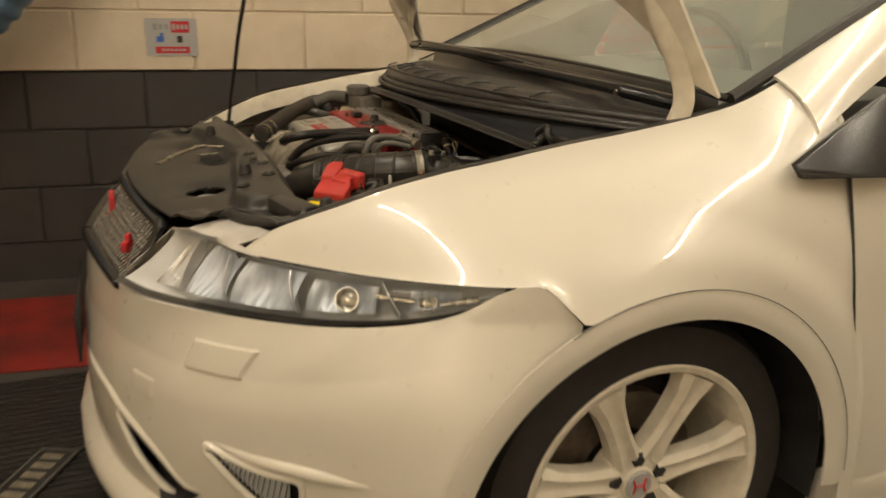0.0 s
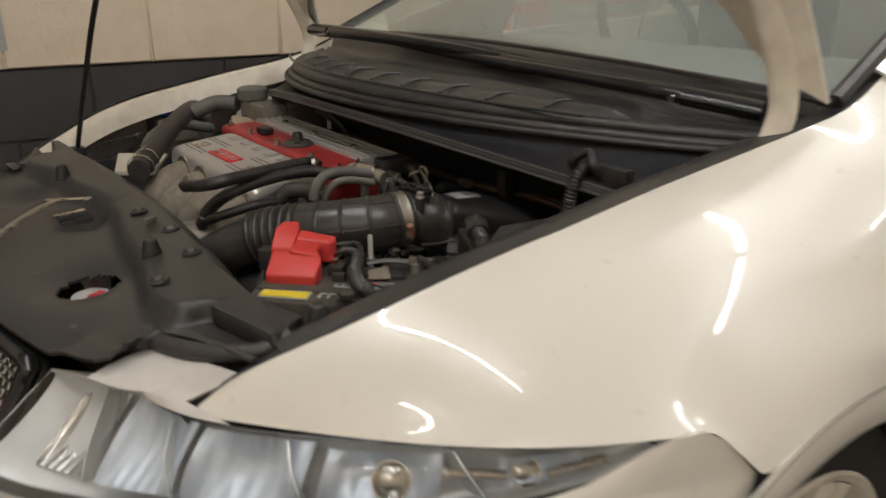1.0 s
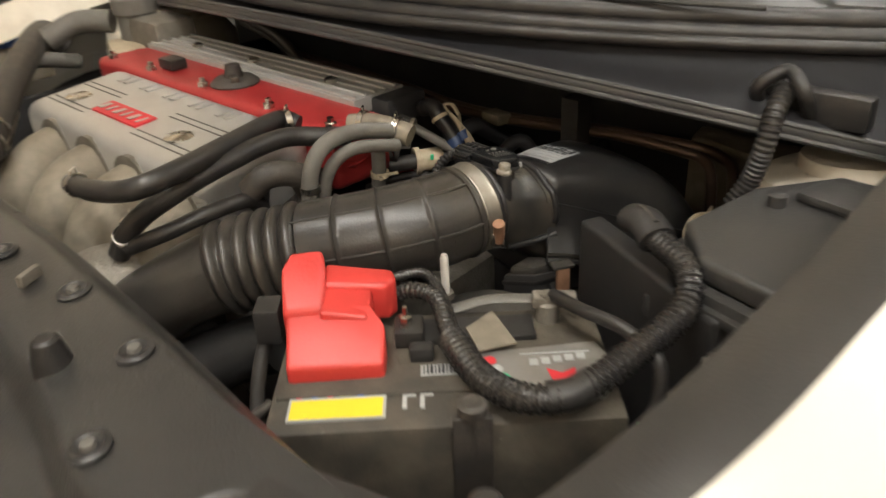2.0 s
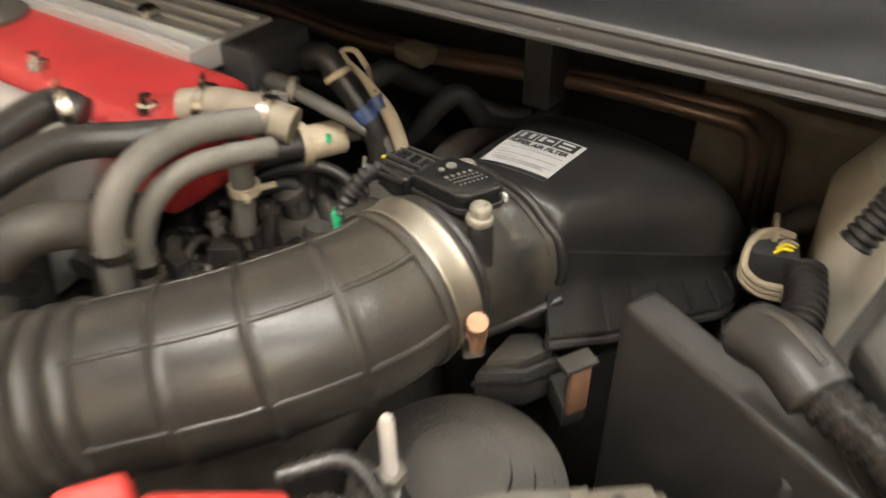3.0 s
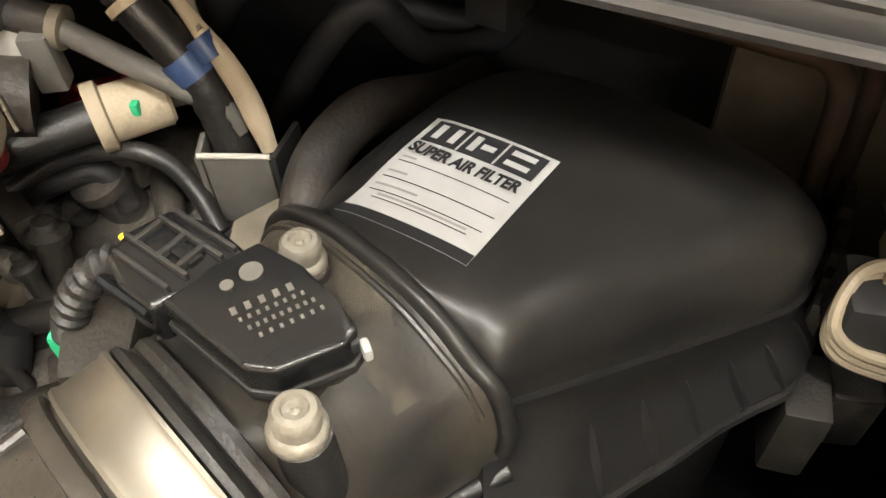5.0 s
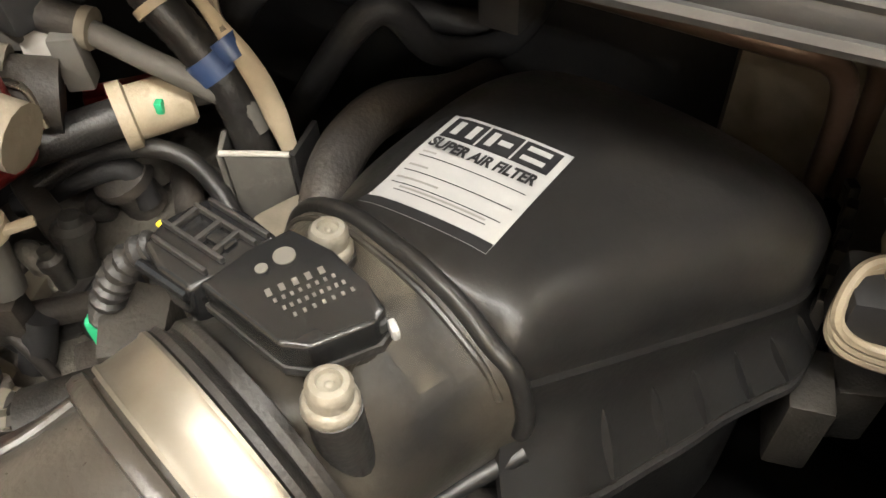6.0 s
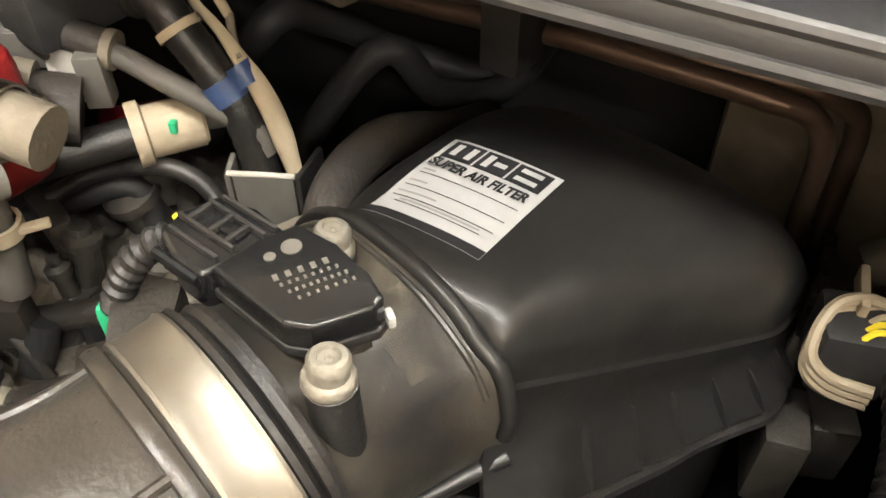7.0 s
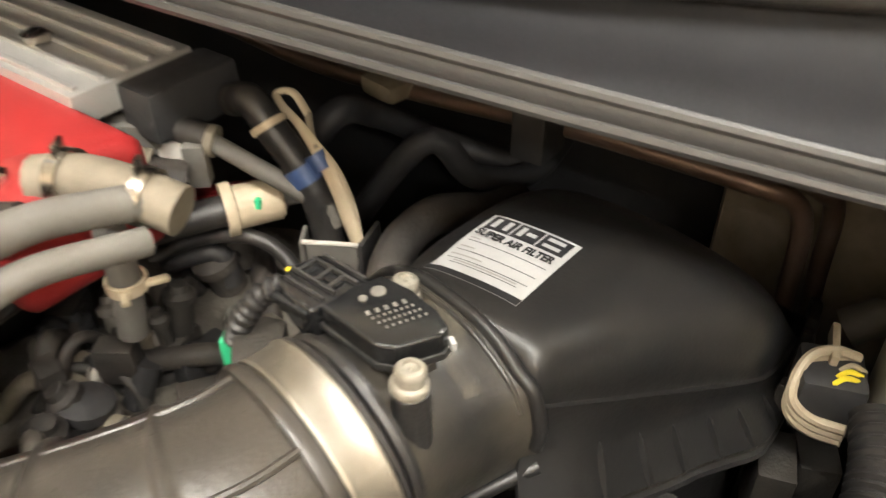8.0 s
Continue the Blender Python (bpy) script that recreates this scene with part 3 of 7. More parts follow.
# tapered ridges on the side wall
for u in (0.545, 0.465, 0.390, 0.305, 0.225, 0.135):
    c, top = skirt(u, 0.98), skirt(u, 0.42)
    t = (rail_at(u + 0.02) - rail_at(u - 0.02)).normalized()
    n = t.cross(top - c).normalized()
    if n.y > 0:
        n = -n
    bm = bmesh.new()
    rows = []
    for k, w, h in ((0.0, 0.0042, 0.0040), (0.4, 0.0034, 0.0046), (0.75, 0.0019, 0.0034), (1.0, 0.0004, 0.0004)):
        p = c.lerp(top, k)
        rows.append([p - t * w - n * 0.002, p - t * w * 0.35 + n * h, p + t * w * 0.35 + n * h, p + t * w - n * 0.002])
    rings_to_mesh(bm, rows)
    part("fin", bm, AIRPLASTIC, airbox, smooth=30)
    part("fin_foot", lathe([(0, -0.001), (0.0028, -0.001), (0.0024, 0.0010), (0, 0.0016)], axis_at(c + n * 0.001, (0, 0, 1)), 10), DUSTY, airbox)
part("corner_block", box((0, 0, 0), (0.034, 0.020, 0.050), 0.003, m=Matrix.Translation((-0.030, 0.472, 0.684)) @ Matrix.Rotation(radians(18), 4, "Z")), DUSTY, airbox, "grey block under the lid corner")
# neck that takes the sensor
ARCH = [(-0.1333, 0.6615, 0.786), (-0.140, 0.647, 0.813), (-0.1445, 0.6324, 0.831), (-0.149, 0.6167, 0.842), (-0.1517, 0.6057, 0.8465), (-0.154, 0.596, 0.8472), (-0.157, 0.582, 0.8472), (-0.1595, 0.5711, 0.8455), (-0.161, 0.563, 0.8415), (-0.1625, 0.5549, 0.835), (-0.163, 0.547, 0.828)]
arch_loop = along(smooth_line(ARCH + [(-0.164, 0.5435, 0.804), (-0.166, 0.547, 0.775), (-0.163, 0.562, 0.752), (-0.150, 0.600, 0.745), (-0.138, 0.645, 0.755), ARCH[0]], 8), 96)[:-1]
arch_mid = sum(arch_loop, Vector()) / len(arch_loop)
neck_start = Vector(INTAKE[0]) - axis * 0.004
polar = sorted((math.atan2((p - arch_mid).dot(up), (p - arch_mid).dot(side)), (p - arch_mid).length) for p in arch_loop)
polar_a, polar_r = np.array([a for a, _ in polar]), np.array([r for _, r in polar])


def neck_skin(u, v):
    """u round the neck, v from the hose to the arched mouth of the lid."""
    a = 2 * math.pi * u
    out = side * math.cos(a) + up * math.sin(a)
    r1 = float(np.interp((a + math.pi) % (2 * math.pi) - math.pi, polar_a, polar_r, period=2 * math.pi))
    flare = 0.25 * v + 0.75 * v**3.2
    return neck_start.lerp(arch_mid, v) + out * (0.0388 + (r1 - 0.0388) * flare)


part("neck", sheet(neck_skin, 72, 20), NECKPLASTIC, airbox, "dusty black neck of the filter box", smooth=60)
part("arch_ridge", tube([Vector(p) + Vector((-0.0008, 0, 0.0)) for p in ARCH + [(-0.164, 0.5425, 0.812), (-0.1645, 0.5435, 0.802)]], 0.0029, 12, 8), AIRPLASTIC, airbox, "smooth raised rim of the lid mouth")
dust = material("pale_dust_film", (0.20, 0.175, 0.13), (0.12, 0.10, 0.075), 0.8, scale=60, fine=900, bump=0.2)
nt = dust.node_tree
speck, span = nt.nodes.new("ShaderNodeTexNoise"), nt.nodes.new("ShaderNodeMapRange")
speck.inputs["Scale"].default_value, speck.inputs["Detail"].default_value = 70.0, 8.0
span.inputs["From Min"].default_value, span.inputs["From Max"].default_value, span.inputs["To Max"].default_value = 0.44, 0.74, 0.60
nt.links.new(nt.nodes["Texture Coordinate"].outputs["Object"], speck.inputs["Vector"])
nt.links.new(speck.outputs["Fac"], span.inputs["Value"])
nt.links.new(span.outputs["Result"], nt.nodes["Principled BSDF"].inputs["Alpha"])
part("dust_glare_film", sheet(lambda u, v: neck_skin((30 + 110 * u) / 360, 0.66 + 0.30 * v) + Vector((-0.0003, 0, 0.0006)), 40, 10), dust, airbox, "pale dust lying in the lid mouth")
part("dust_glare_film", sheet(lambda u, v: neck_skin((-5 + 120 * u) / 360, 0.01 + 0.11 * v) + Vector((0.0002, 0, 0.0006)), 40, 6), dust, airbox)
part("arch_groove", tube([neck_skin(a / 360, 0.93) + Vector((0, 0, 0.0002)) for a in range(10, 165, 12)], 0.0012, 8, 4), NECKPLASTIC, airbox)
part("sensor_deck", prism([(-0.210, 0.596), (-0.203, 0.580), (-0.186, 0.573), (-0.174, 0.590), (-0.174, 0.620), (-0.194, 0.626), (-0.208, 0.616)], 0.822, 0.8520, 0.004), DUSTY, airbox)
part("neck_seam", tube([neck_skin(a / 360, v) + Vector((-0.0008, -0.0012, 0)) for a, v in ((226, 0.30), (216, 0.46), (205, 0.64), (194, 0.82), (184, 1.0))], 0.0034, 10, 6), AIRPLASTIC, airbox)
lug = [(-0.210, 0.569), (-0.193, 0.545), (-0.172, 0.534), (-0.164, 0.552), (-0.176, 0.568)]
part("side_lug", prism(lug, 0.728, 0.756, 0.003), BLACK, airbox)
part("lug_rim", prism([(-0.186 + (x + 0.186) * 1.06, 0.553 + (y - 0.553) * 1.06) for x, y in lug], 0.745, 0.750, 0.0015), AIRPLASTIC, airbox)
part("lug_top", prism([(-0.186 + (x + 0.186) * 0.78, 0.553 + (y - 0.553) * 0.78) for x, y in lug], 0.755, 0.764, 0.003), DUSTY, airbox)
stud = Matrix.Translation((-0.189, 0.516, 0.757)) @ Matrix.Rotation(radians(-30), 4, "Z")
part("stud_plate", box((0, 0, 0), (0.013, 0.004, 0.034), 0.0015, m=stud), COPPER, airbox, "rusty copper-coloured bracket")
part("stud_head", box((0, 0, 0), (0.020, 0.012, 0.003), 0.001, m=stud @ Matrix.Translation((0, 0.003, 0.018))), DUSTY, airbox)
part("stud_web", prism([(-0.196, 0.520), (-0.182, 0.512), (-0.168, 0.530), (-0.178, 0.540)], 0.728, 0.746, 0.003), BLACK, airbox)
for x, y, z in ((-0.2090, 0.5670, 0.864), (-0.169, 0.6015, 0.855)):
    part("screw_post", lathe([(0.0068, -0.034), (0.0064, -0.006), (0.0066, -0.003), (0.005, -0.002)], axis_at((x, y, z - 0.002), (0, 0, 1)), 20), BLACK, airbox)
    s = part("screw", lathe([(0.0, -0.005), (0.0062, -0.005), (0.0066, -0.0042), (0.0066, -0.0020), (0.0060, -0.0012), (0.0052, -0.0008), (0.0050, 0.0016), (0.0054, 0.0020), (0.0053, 0.0036), (0.0044, 0.0047), (0.0030, 0.0050), (0.0026, 0.0040), (0.0010, 0.0038), (0.0, 0.0046)], axis_at((x, y, z), (0.1, -0.05, 1)), 18), SCREWZINC, airbox, "pale grimy screw")
    s.location = (0, 0, 0)

# sticker on the dome
STX, STY, STW, STH = -0.1195, 0.589, 0.044, 0.053


def on_dome(a, b, lift):
    """a along the words, b up the sticker, both from its middle."""
    x, y = STX + b, STY - a
    return Vector((x, y, box_height(x, y) + lift))


def dome_patch(a0, a1, b0, b1, lift):
    return sheet(lambda u, v: on_dome(a0 + (a1 - a0) * u, b0 + (b1 - b0) * v, lift), 8, 8)


sticker = part("sticker", dome_patch(-STW / 2, STW / 2, -STH / 2, STH / 2, 0.0006), PAPER, airbox, "white air filter sticker with black print")
part("print_block", dome_patch(-0.0195, 0.0195, 0.0125, 0.0248, 0.0009), INK, sticker)
for i in range(3):
    a = -0.0128 + 0.0128 * i
    for lo, hi, b0, b1 in (((-0.0042, -0.0018, 0.0147, 0.0226), (0.0016, 0.0040, 0.0147, 0.0226)), ((-0.0042, -0.0018, 0.0147, 0.0226), (-0.0005, 0.0040, 0.0172, 0.0200)), ((-0.0040, 0.0040, 0.0200, 0.0226), (-0.0040, 0.0040, 0.0147, 0.0172)))[i]:
        part("print_line", dome_patch(a + lo, a + hi, b0, b1, 0.0012), PAPER, sticker)
    if i < 2:
        part("print_line", dome_patch(a + 0.0060, a + 0.0067, 0.0125, 0.0248, 0.0012), PAPER, sticker)
part("print_line", dome_patch(-STW / 2, STW / 2, -STH / 2, -STH / 2 + 0.0042, 0.0009), INK, sticker)
for b, w in ((0.0005, 0.019), (-0.0075, 0.019), (-0.0140, 0.019), (-0.0172, 0.016)):
    part("print_line", dome_patch(-w, w, b, b + 0.0004, 0.0009), INK, sticker)
for b, a0, a1 in ((0.0025, -0.019, -0.014), (-0.0050, -0.019, -0.012), (-0.0115, -0.019, -0.004), (-0.0158, -0.015, 0.015)):
    part("print_line", dome_patch(a0, a1, b, b + 0.0009, 0.0009), GREYINK, sticker)
slope = math.atan(0.165)
words("SUPER AIR FILTER", 0.0060, Matrix.Translation(on_dome(0, 0.0072, 0.0011)) @ Matrix.Rotation(slope, 4, "Y") @ Matrix.Rotation(radians(-90), 4, "Z") @ Matrix.Diagonal((0.80, 1.28, 1, 1)), INK, sticker, depth=0.0, bold=0.045)

# airflow sensor
BODY = [(-0.2034, 0.6106), (-0.2069, 0.5830), (-0.2040, 0.5765), (-0.1905, 0.5680), (-0.1860, 0.5685), (-0.1825, 0.5766), (-0.1785, 0.5900), (-0.1785, 0.6040), (-0.1902, 0.6075)]
maf = part("airflow_sensor", prism(BODY, 0.8580, 0.8675, 0.0016, seg=3), GLOSSBLACK, car, "glossy black airflow sensor with grey print")
part("body_step", prism([(-0.192 + (x + 0.192) * 1.04, 0.589 + (y - 0.589) * 1.04) for x, y in BODY], 0.8560, 0.8592, 0.0008), BLACK, maf)
part("base", prism([(-0.203, 0.606), (-0.186, 0.606), (-0.186, 0.574), (-0.203, 0.574)], 0.848, 0.8566, 0.002), DUSTY, maf)
conn = prism([(-0.2004, 0.6348), (-0.1918, 0.6368), (-0.1800, 0.6330), (-0.1780, 0.6202), (-0.1805, 0.6060), (-0.1943, 0.6095), (-0.2055, 0.6130), (-0.2045, 0.6250)], 0.850, 0.8645, 0.0022, seg=3)
part("plug", conn, GLOSSBLACK, maf)
for x, y0, y1 in ((-0.1985, 0.613, 0.633), (-0.1935, 0.612, 0.635), (-0.1850, 0.609, 0.632), (-0.1815, 0.608, 0.630)):
    part("plug_ridge", box((x, (y0 + y1) / 2, 0.8652), (0.0013, y1 - y0, 0.0022), 0.0005, turn=-4), BLACK, maf)
for y in (0.6155, 0.622, 0.6305):
    part("plug_latch", box((-0.1893, y, 0.8654), (0.0085, 0.0016, 0.0022), 0.0005, turn=-4), BLACK, maf)
part("latch_tongue", box((-0.1893, 0.6185, 0.8650), (0.0040, 0.010, 0.0016), 0.0005, turn=-4), GLOSSBLACK, maf)
for k in range(3):
    part("plug_flute", tube([(-0.2052 + 0.0012 * k, 0.6145 + 0.001 * k, 0.8615 - 0.0035 * k), (-0.2040 + 0.0012 * k, 0.6330, 0.8610 - 0.0035 * k)], 0.0016, 8), GLOSSBLACK, maf)
part("label_hole", lathe([(0.0, 0), (0.0028, 0), (0.0028, 0.0004), (0, 0.0004)], axis_at((-0.1866, 0.5985, 0.8676), (0, 0, 1)), 16), GREYPLASTIC, maf)
part("label_hole", lathe([(0.0, 0), (0.0016, 0), (0.0016, 0.0004), (0, 0.0004)], axis_at((-0.1925, 0.6005, 0.8676), (0, 0, 1)), 14), GREYPLASTIC, maf)
row, drop_way = Vector((0.882, -0.471, 0)), Vector((-0.41, -0.91, 0))
for i, (count, size) in enumerate(((5, 0.0022), (8, 0.0012), (9, 0.0012), (7, 0.0012))):
    for k in range(count):
        p = Vector((-0.1985, 0.5950, 0.8677)) + row * ((k + 0.5) * 0.0165 / count + 0.0010 * i) + drop_way * (0.0030 * i)
        part("print_line", box((0, 0, 0), (size * 0.62, size, 0.0003), 0, m=Matrix.Translation(p) @ Matrix.Rotation(radians(-28), 4, "Z")), GREYPLASTIC, maf)
part("tab", box((-0.1862, 0.5672, 0.8602), (0.0022, 0.0044, 0.0040), 0.001, turn=-35), PAPER, maf, "small white tab")
part("orange_clip", box((-0.1925, 0.6368, 0.8630), (0.0022, 0.0020, 0.0016), 0.0006), YELLOW, maf)
part("plug_wire", conduit([(-0.196, 0.637, 0.858), (-0.202, 0.644, 0.853), (-0.208, 0.650, 0.842), (-0.211, 0.654, 0.830)], 0.0045, 0.0042, 0.3), RUBBER, maf)
part("green_clip", box((-0.2105, 0.6535, 0.8310), (0.008, 0.011, 0.0055), 0.0015, turn=30), GREEN, maf, "bright green plastic clip")
part("green_clip", box((-0.2140, 0.6555, 0.8255), (0.004, 0.004, 0.012), 0.001, turn=30), GREEN, maf)
part("wire_bracket", prism([(-0.224, 0.640), (-0.212, 0.627), (-0.195, 0.640), (-0.199, 0.652), (-0.210, 0.655)], 0.820, 0.838, 0.002), DUSTY, maf)

# ---- battery ----
BAT = Matrix(((0.7071, 0.7071, 0, 0), (-0.7071, 0.7071, 0, 0), (0, 0, 1, 0), (0, 0, 0, 1)))  # u along, w across


def bat(u, w, z):
    return BAT @ Vector((u, w, z))


def bbox(c, size, bev=0.003, bm=None):
    return box((0, 0, 0), size, bev, bm=bm, m=BAT @ Matrix.Translation(c))


battery = part("battery", bbox((-0.610, 0.078, 0.695), (0.240, 0.134, 0.186), 0.006), BATTERYTOP, car, "dusty black car battery with printed labels")
part("battery_lid", bbox((-0.610, 0.092, 0.7885), (0.232, 0.095, 0.006), 0.003), BATTERYTOP, battery)
part("vent_strip", bbox((-0.590, 0.112, 0.7935), (0.10, 0.030, 0.005), 0.002), BLACK, battery)
label = part("warning_label", bbox((-0.6825, 0.039, 0.7888), (0.066, 0.034, 0.0016), 0), PAPER, battery, "white and yellow warning label")
part("label_print", bbox((-0.6825, 0.0325, 0.7900), (0.062, 0.0185, 0.0008), 0), YELLOW, label)
for i in range(6):
    u = -0.709 + 0.0105 * i
    if i in (3, 5):
        part("label_print", prism([(-0.004, -0.0035), (0.004, -0.0035), (0, 0.004)], 0, 0.0006, 0, m=BAT @ Matrix.Translation((u, 0.0485, 0.7897))), YELLOW, label)
    else:
        part("label_print", lathe([(0, 0), (0.0042, 0), (0.0042, 0.0006), (0, 0.0006)], BAT @ Matrix.Translation((u, 0.0485, 0.7897)), 18), REDINK if i in (0, 2) else BLUEINK, label)
        part("label_print", bbox((u, 0.0485, 0.7905), (0.004, 0.001, 0.0004), 0), PAPER, label)
big = part("brand_label", prism([(-0.588, 0.082), (-0.499, 0.090), (-0.486, 0.052), (-0.505, 0.026), (-0.570, 0.024)], 0.7915, 0.7930, 0, m=BAT), FOIL, battery, "silvery grey battery label")
part("label_print", prism([(-0.535, 0.044), (-0.520, 0.044), (-0.518, 0.060), (-0.528, 0.054), (-0.538, 0.060)], 0.7932, 0.7936, 0, m=BAT), REDINK, big)
for k in range(5):
    part("label_print", bbox((-0.546 + 0.0085 * k, 0.068 + 0.0012 * k, 0.7934), (0.006, 0.007, 0.0006), 0), PAPER, big)
part("label_print", bbox((-0.53, 0.078, 0.7934), (0.05, 0.0012, 0.0006), 0), PAPER, big)
for k, mt in enumerate((REDINK, PAPER, GREEN)):
    part("label_print", lathe([(0, 0), (0.005, 0), (0.005, 0.0006), (0, 0.0006)], BAT @ Matrix.Translation((-0.577 + 0.004 * k, 0.072 - 0.010 * k, 0.7932)), 14), mt, big)
code = part("barcode_label", bbox((-0.612, 0.066, 0.7922), (0.028, 0.012, 0.0008), 0), PAPER, battery)
for k in range(9):
    part("label_print", bbox((-0.6235 + 0.0027 * k, 0.066, 0.7930), (0.0008 + 0.0006 * (k % 3), 0.009, 0.0006), 0), INK, code)
part("round_label", lathe([(0, 0), (0.006, 0), (0.006, 0.0006), (0, 0.0006)], BAT @ Matrix.Translation((-0.638, 0.064, 0.7895)), 18), BLUEINK, battery)
for k in range(2):
    part("size_mark", bbox((-0.634 + 0.012 * k, 0.044, 0.7889), (0.009, 0.003, 0.0008), 0), PAPER, battery)
    part("size_mark", bbox((-0.637 + 0.012 * k, 0.037, 0.7889), (0.003, 0.014, 0.0008), 0), PAPER, battery)
part("card", prism([(-0.592, 0.108), (-0.570, 0.130), (-0.556, 0.086), (-0.584, 0.078)], 0.7965, 0.7985, 0.0008, m=BAT), BEIGE, battery, "dusty beige cover plate")


def sloped(poly, z0, bev, bm=None):
    """A solid over a plan in battery axes whose top has its own height at each corner."""
    own = bmesh.new()
    lo = [own.verts.new(bat(u, w, z0)) for u, w, z in poly]
    hi = [own.verts.new(bat(u, w, z)) for u, w, z in poly]
    n = len(poly)
    own.faces.new(lo[::-1])
    own.faces.new(hi)
    for i in range(n):
        own.faces.new((lo[i], lo[(i + 1) % n], hi[(i + 1) % n], hi[i]))
    bmesh.ops.bevel(own, geom=own.edges[:], offset=bev, segments=3, affect="EDGES", profile=0.6)
    return merge(bm, own)


cover = part("terminal_cover", sloped([(-0.719, 0.060, 0.804), (-0.651, 0.062, 0.803), (-0.650, 0.088, 0.819), (-0.660, 0.104, 0.826), (-0.692, 0.106, 0.829), (-0.722, 0.100, 0.824)], 0.784, 0.0035), REDPLASTIC, car, "bright red battery terminal cover")
part("cover_prong", sloped([(-0.724, 0.096, 0.826), (-0.693, 0.098, 0.828), (-0.694, 0.128, 0.846), (-0.697, 0.148, 0.851), (-0.722, 0.144, 0.851), (-0.727, 0.128, 0.847)], 0.796, 0.0055), REDPLASTIC, cover)
part("cover_prong", sloped([(-0.697, 0.118, 0.836), (-0.649, 0.121, 0.831), (-0.642, 0.130, 0.832), (-0.645, 0.141, 0.834), (-0.697, 0.147, 0.839)], 0.800, 0.0050), REDPLASTIC, cover)
part("cover_web", sloped([(-0.697, 0.094, 0.827), (-0.662, 0.092, 0.822), (-0.660, 0.124, 0.828), (-0.697, 0.124, 0.834)], 0.800, 0.0030), REDPLASTIC, cover)
part("cover_lip", sloped([(-0.721, 0.058, 0.790), (-0.649, 0.060, 0.789), (-0.649, 0.066, 0.789), (-0.721, 0.064, 0.790)], 0.780, 0.0012), RUBBER, cover)
part("terminal_nut", lathe([(0.0, 0), (0.005, 0), (0.005, 0.008), (0.002, 0.009), (0.002, 0.016), (0, 0.016)], axis_at(bat(-0.636, 0.104, 0.806), (0, 0, 1)), 6), STEEL, battery, smooth=0)
part("terminal_block", bbox((-0.634, 0.106, 0.799), (0.022, 0.026, 0.014), 0.003), RUBBER, battery)
part("terminal_block", bbox((-0.625, 0.082, 0.797), (0.018, 0.012, 0.012), 0.003), BLACK, battery)
# clamp bar and rod
part("clamp_bar", tube([bat(-0.600, 0.137, 0.797), bat(-0.570, 0.140, 0.802), bat(-0.530, 0.134, 0.804)], 0.006, 8, flat=0.4), GREYPLASTIC, battery, "grey metal hold-down bar")
part("hold_rod", lathe([(0.0, -0.03), (0.0035, -0.03), (0.0035, 0.020), (0.0025, 0.023), (0, 0.023)], axis_at((-0.306, 0.550, 0.803), (0, 0, 1)), 10), LAMPTOP, battery, "zinc-plated hold-down rod")
part("rod_nut", lathe([(0.0, 0), (0.007, 0), (0.007, 0.006), (0.0, 0.006)], axis_at((-0.306, 0.550, 0.785), (0, 0, 1)), 6), ALLOY, battery, smooth=0)
part("front_bolt", lathe([(0.0, -0.03), (0.006, -0.03), (0.006, 0.004), (0.010, 0.004), (0.010, 0.010), (0.007, 0.012), (0.0, 0.010)], axis_at((-0.413, 0.425, 0.798), (0, 0, 1)), 12), DUSTRUBBER, battery)
part("front_bracket", bbox((-0.593, 0.006, 0.765), (0.026, 0.006, 0.07), 0.002), DUSTRUBBER, battery)
part("rear_terminal", lathe([(0.0, -0.02), (0.010, -0.02), (0.009, 0.004), (0.006, 0.006), (0.006, 0.012), (0, 0.012)], axis_at((-0.285, 0.462, 0.802), (0, 0, 1)), 14), ALLOY, battery)
part("terminal_clamp", box((-0.281, 0.459, 0.808), (0.034, 0.014, 0.010), 0.003, turn=-50), ALLOY, battery)
tray = part("battery_tray", bbox((-0.610, 0.078, 0.60), (0.27, 0.165, 0.012), 0.004), BLACK, car)
part("tray_wall", prism([(-0.190, 0.500), (-0.170, 0.491), (-0.243, 0.330), (-0.264, 0.340)], 0.62, 0.828, 0.005, seg=3), BLACK, tray, "black plastic battery tray wall")
part("tray_wall", prism([(-0.266, 0.342), (-0.246, 0.328), (-0.292, 0.308), (-0.304, 0.322)], 0.62, 0.806, 0.004), BLACK, tray)

# ---- wiring ----
loom = part("wiring_loom", conduit([(-0.223, 0.410, 0.852), (-0.243, 0.374, 0.848), (-0.268, 0.361, 0.832), (-0.312, 0.368, 0.820), (-0.363, 0.381, 0.810), (-0.387, 0.403, 0.808), (-0.387, 0.440, 0.806), (-0.370, 0.483, 0.808)], 0.0098, 0.0055, 0.16, 14), LOOM, car, "corrugated black wiring loom over the battery", smooth=30)
part("branch", conduit([(-0.387, 0.440, 0.806), (-0.370, 0.483, 0.809), (-0.345, 0.522, 0.814), (-0.345, 0.548, 0.812), (-0.352, 0.560, 0.806)], 0.0062, 0.005, 0.16, 10), LOOM, loom, smooth=30)
part("branch", tube([(-0.392, 0.425, 0.804), (-0.372, 0.470, 0.803), (-0.335, 0.525, 0.809), (-0.325, 0.555, 0.815), (-0.345, 0.575, 0.812)], 0.0045, 10), LOOM, loom)
part("loom_tape", tube([(-0.352, 0.378, 0.8115), (-0.366, 0.382, 0.8095), (-0.378, 0.392, 0.8085)], 0.0108, 14), RUBBER, loom)
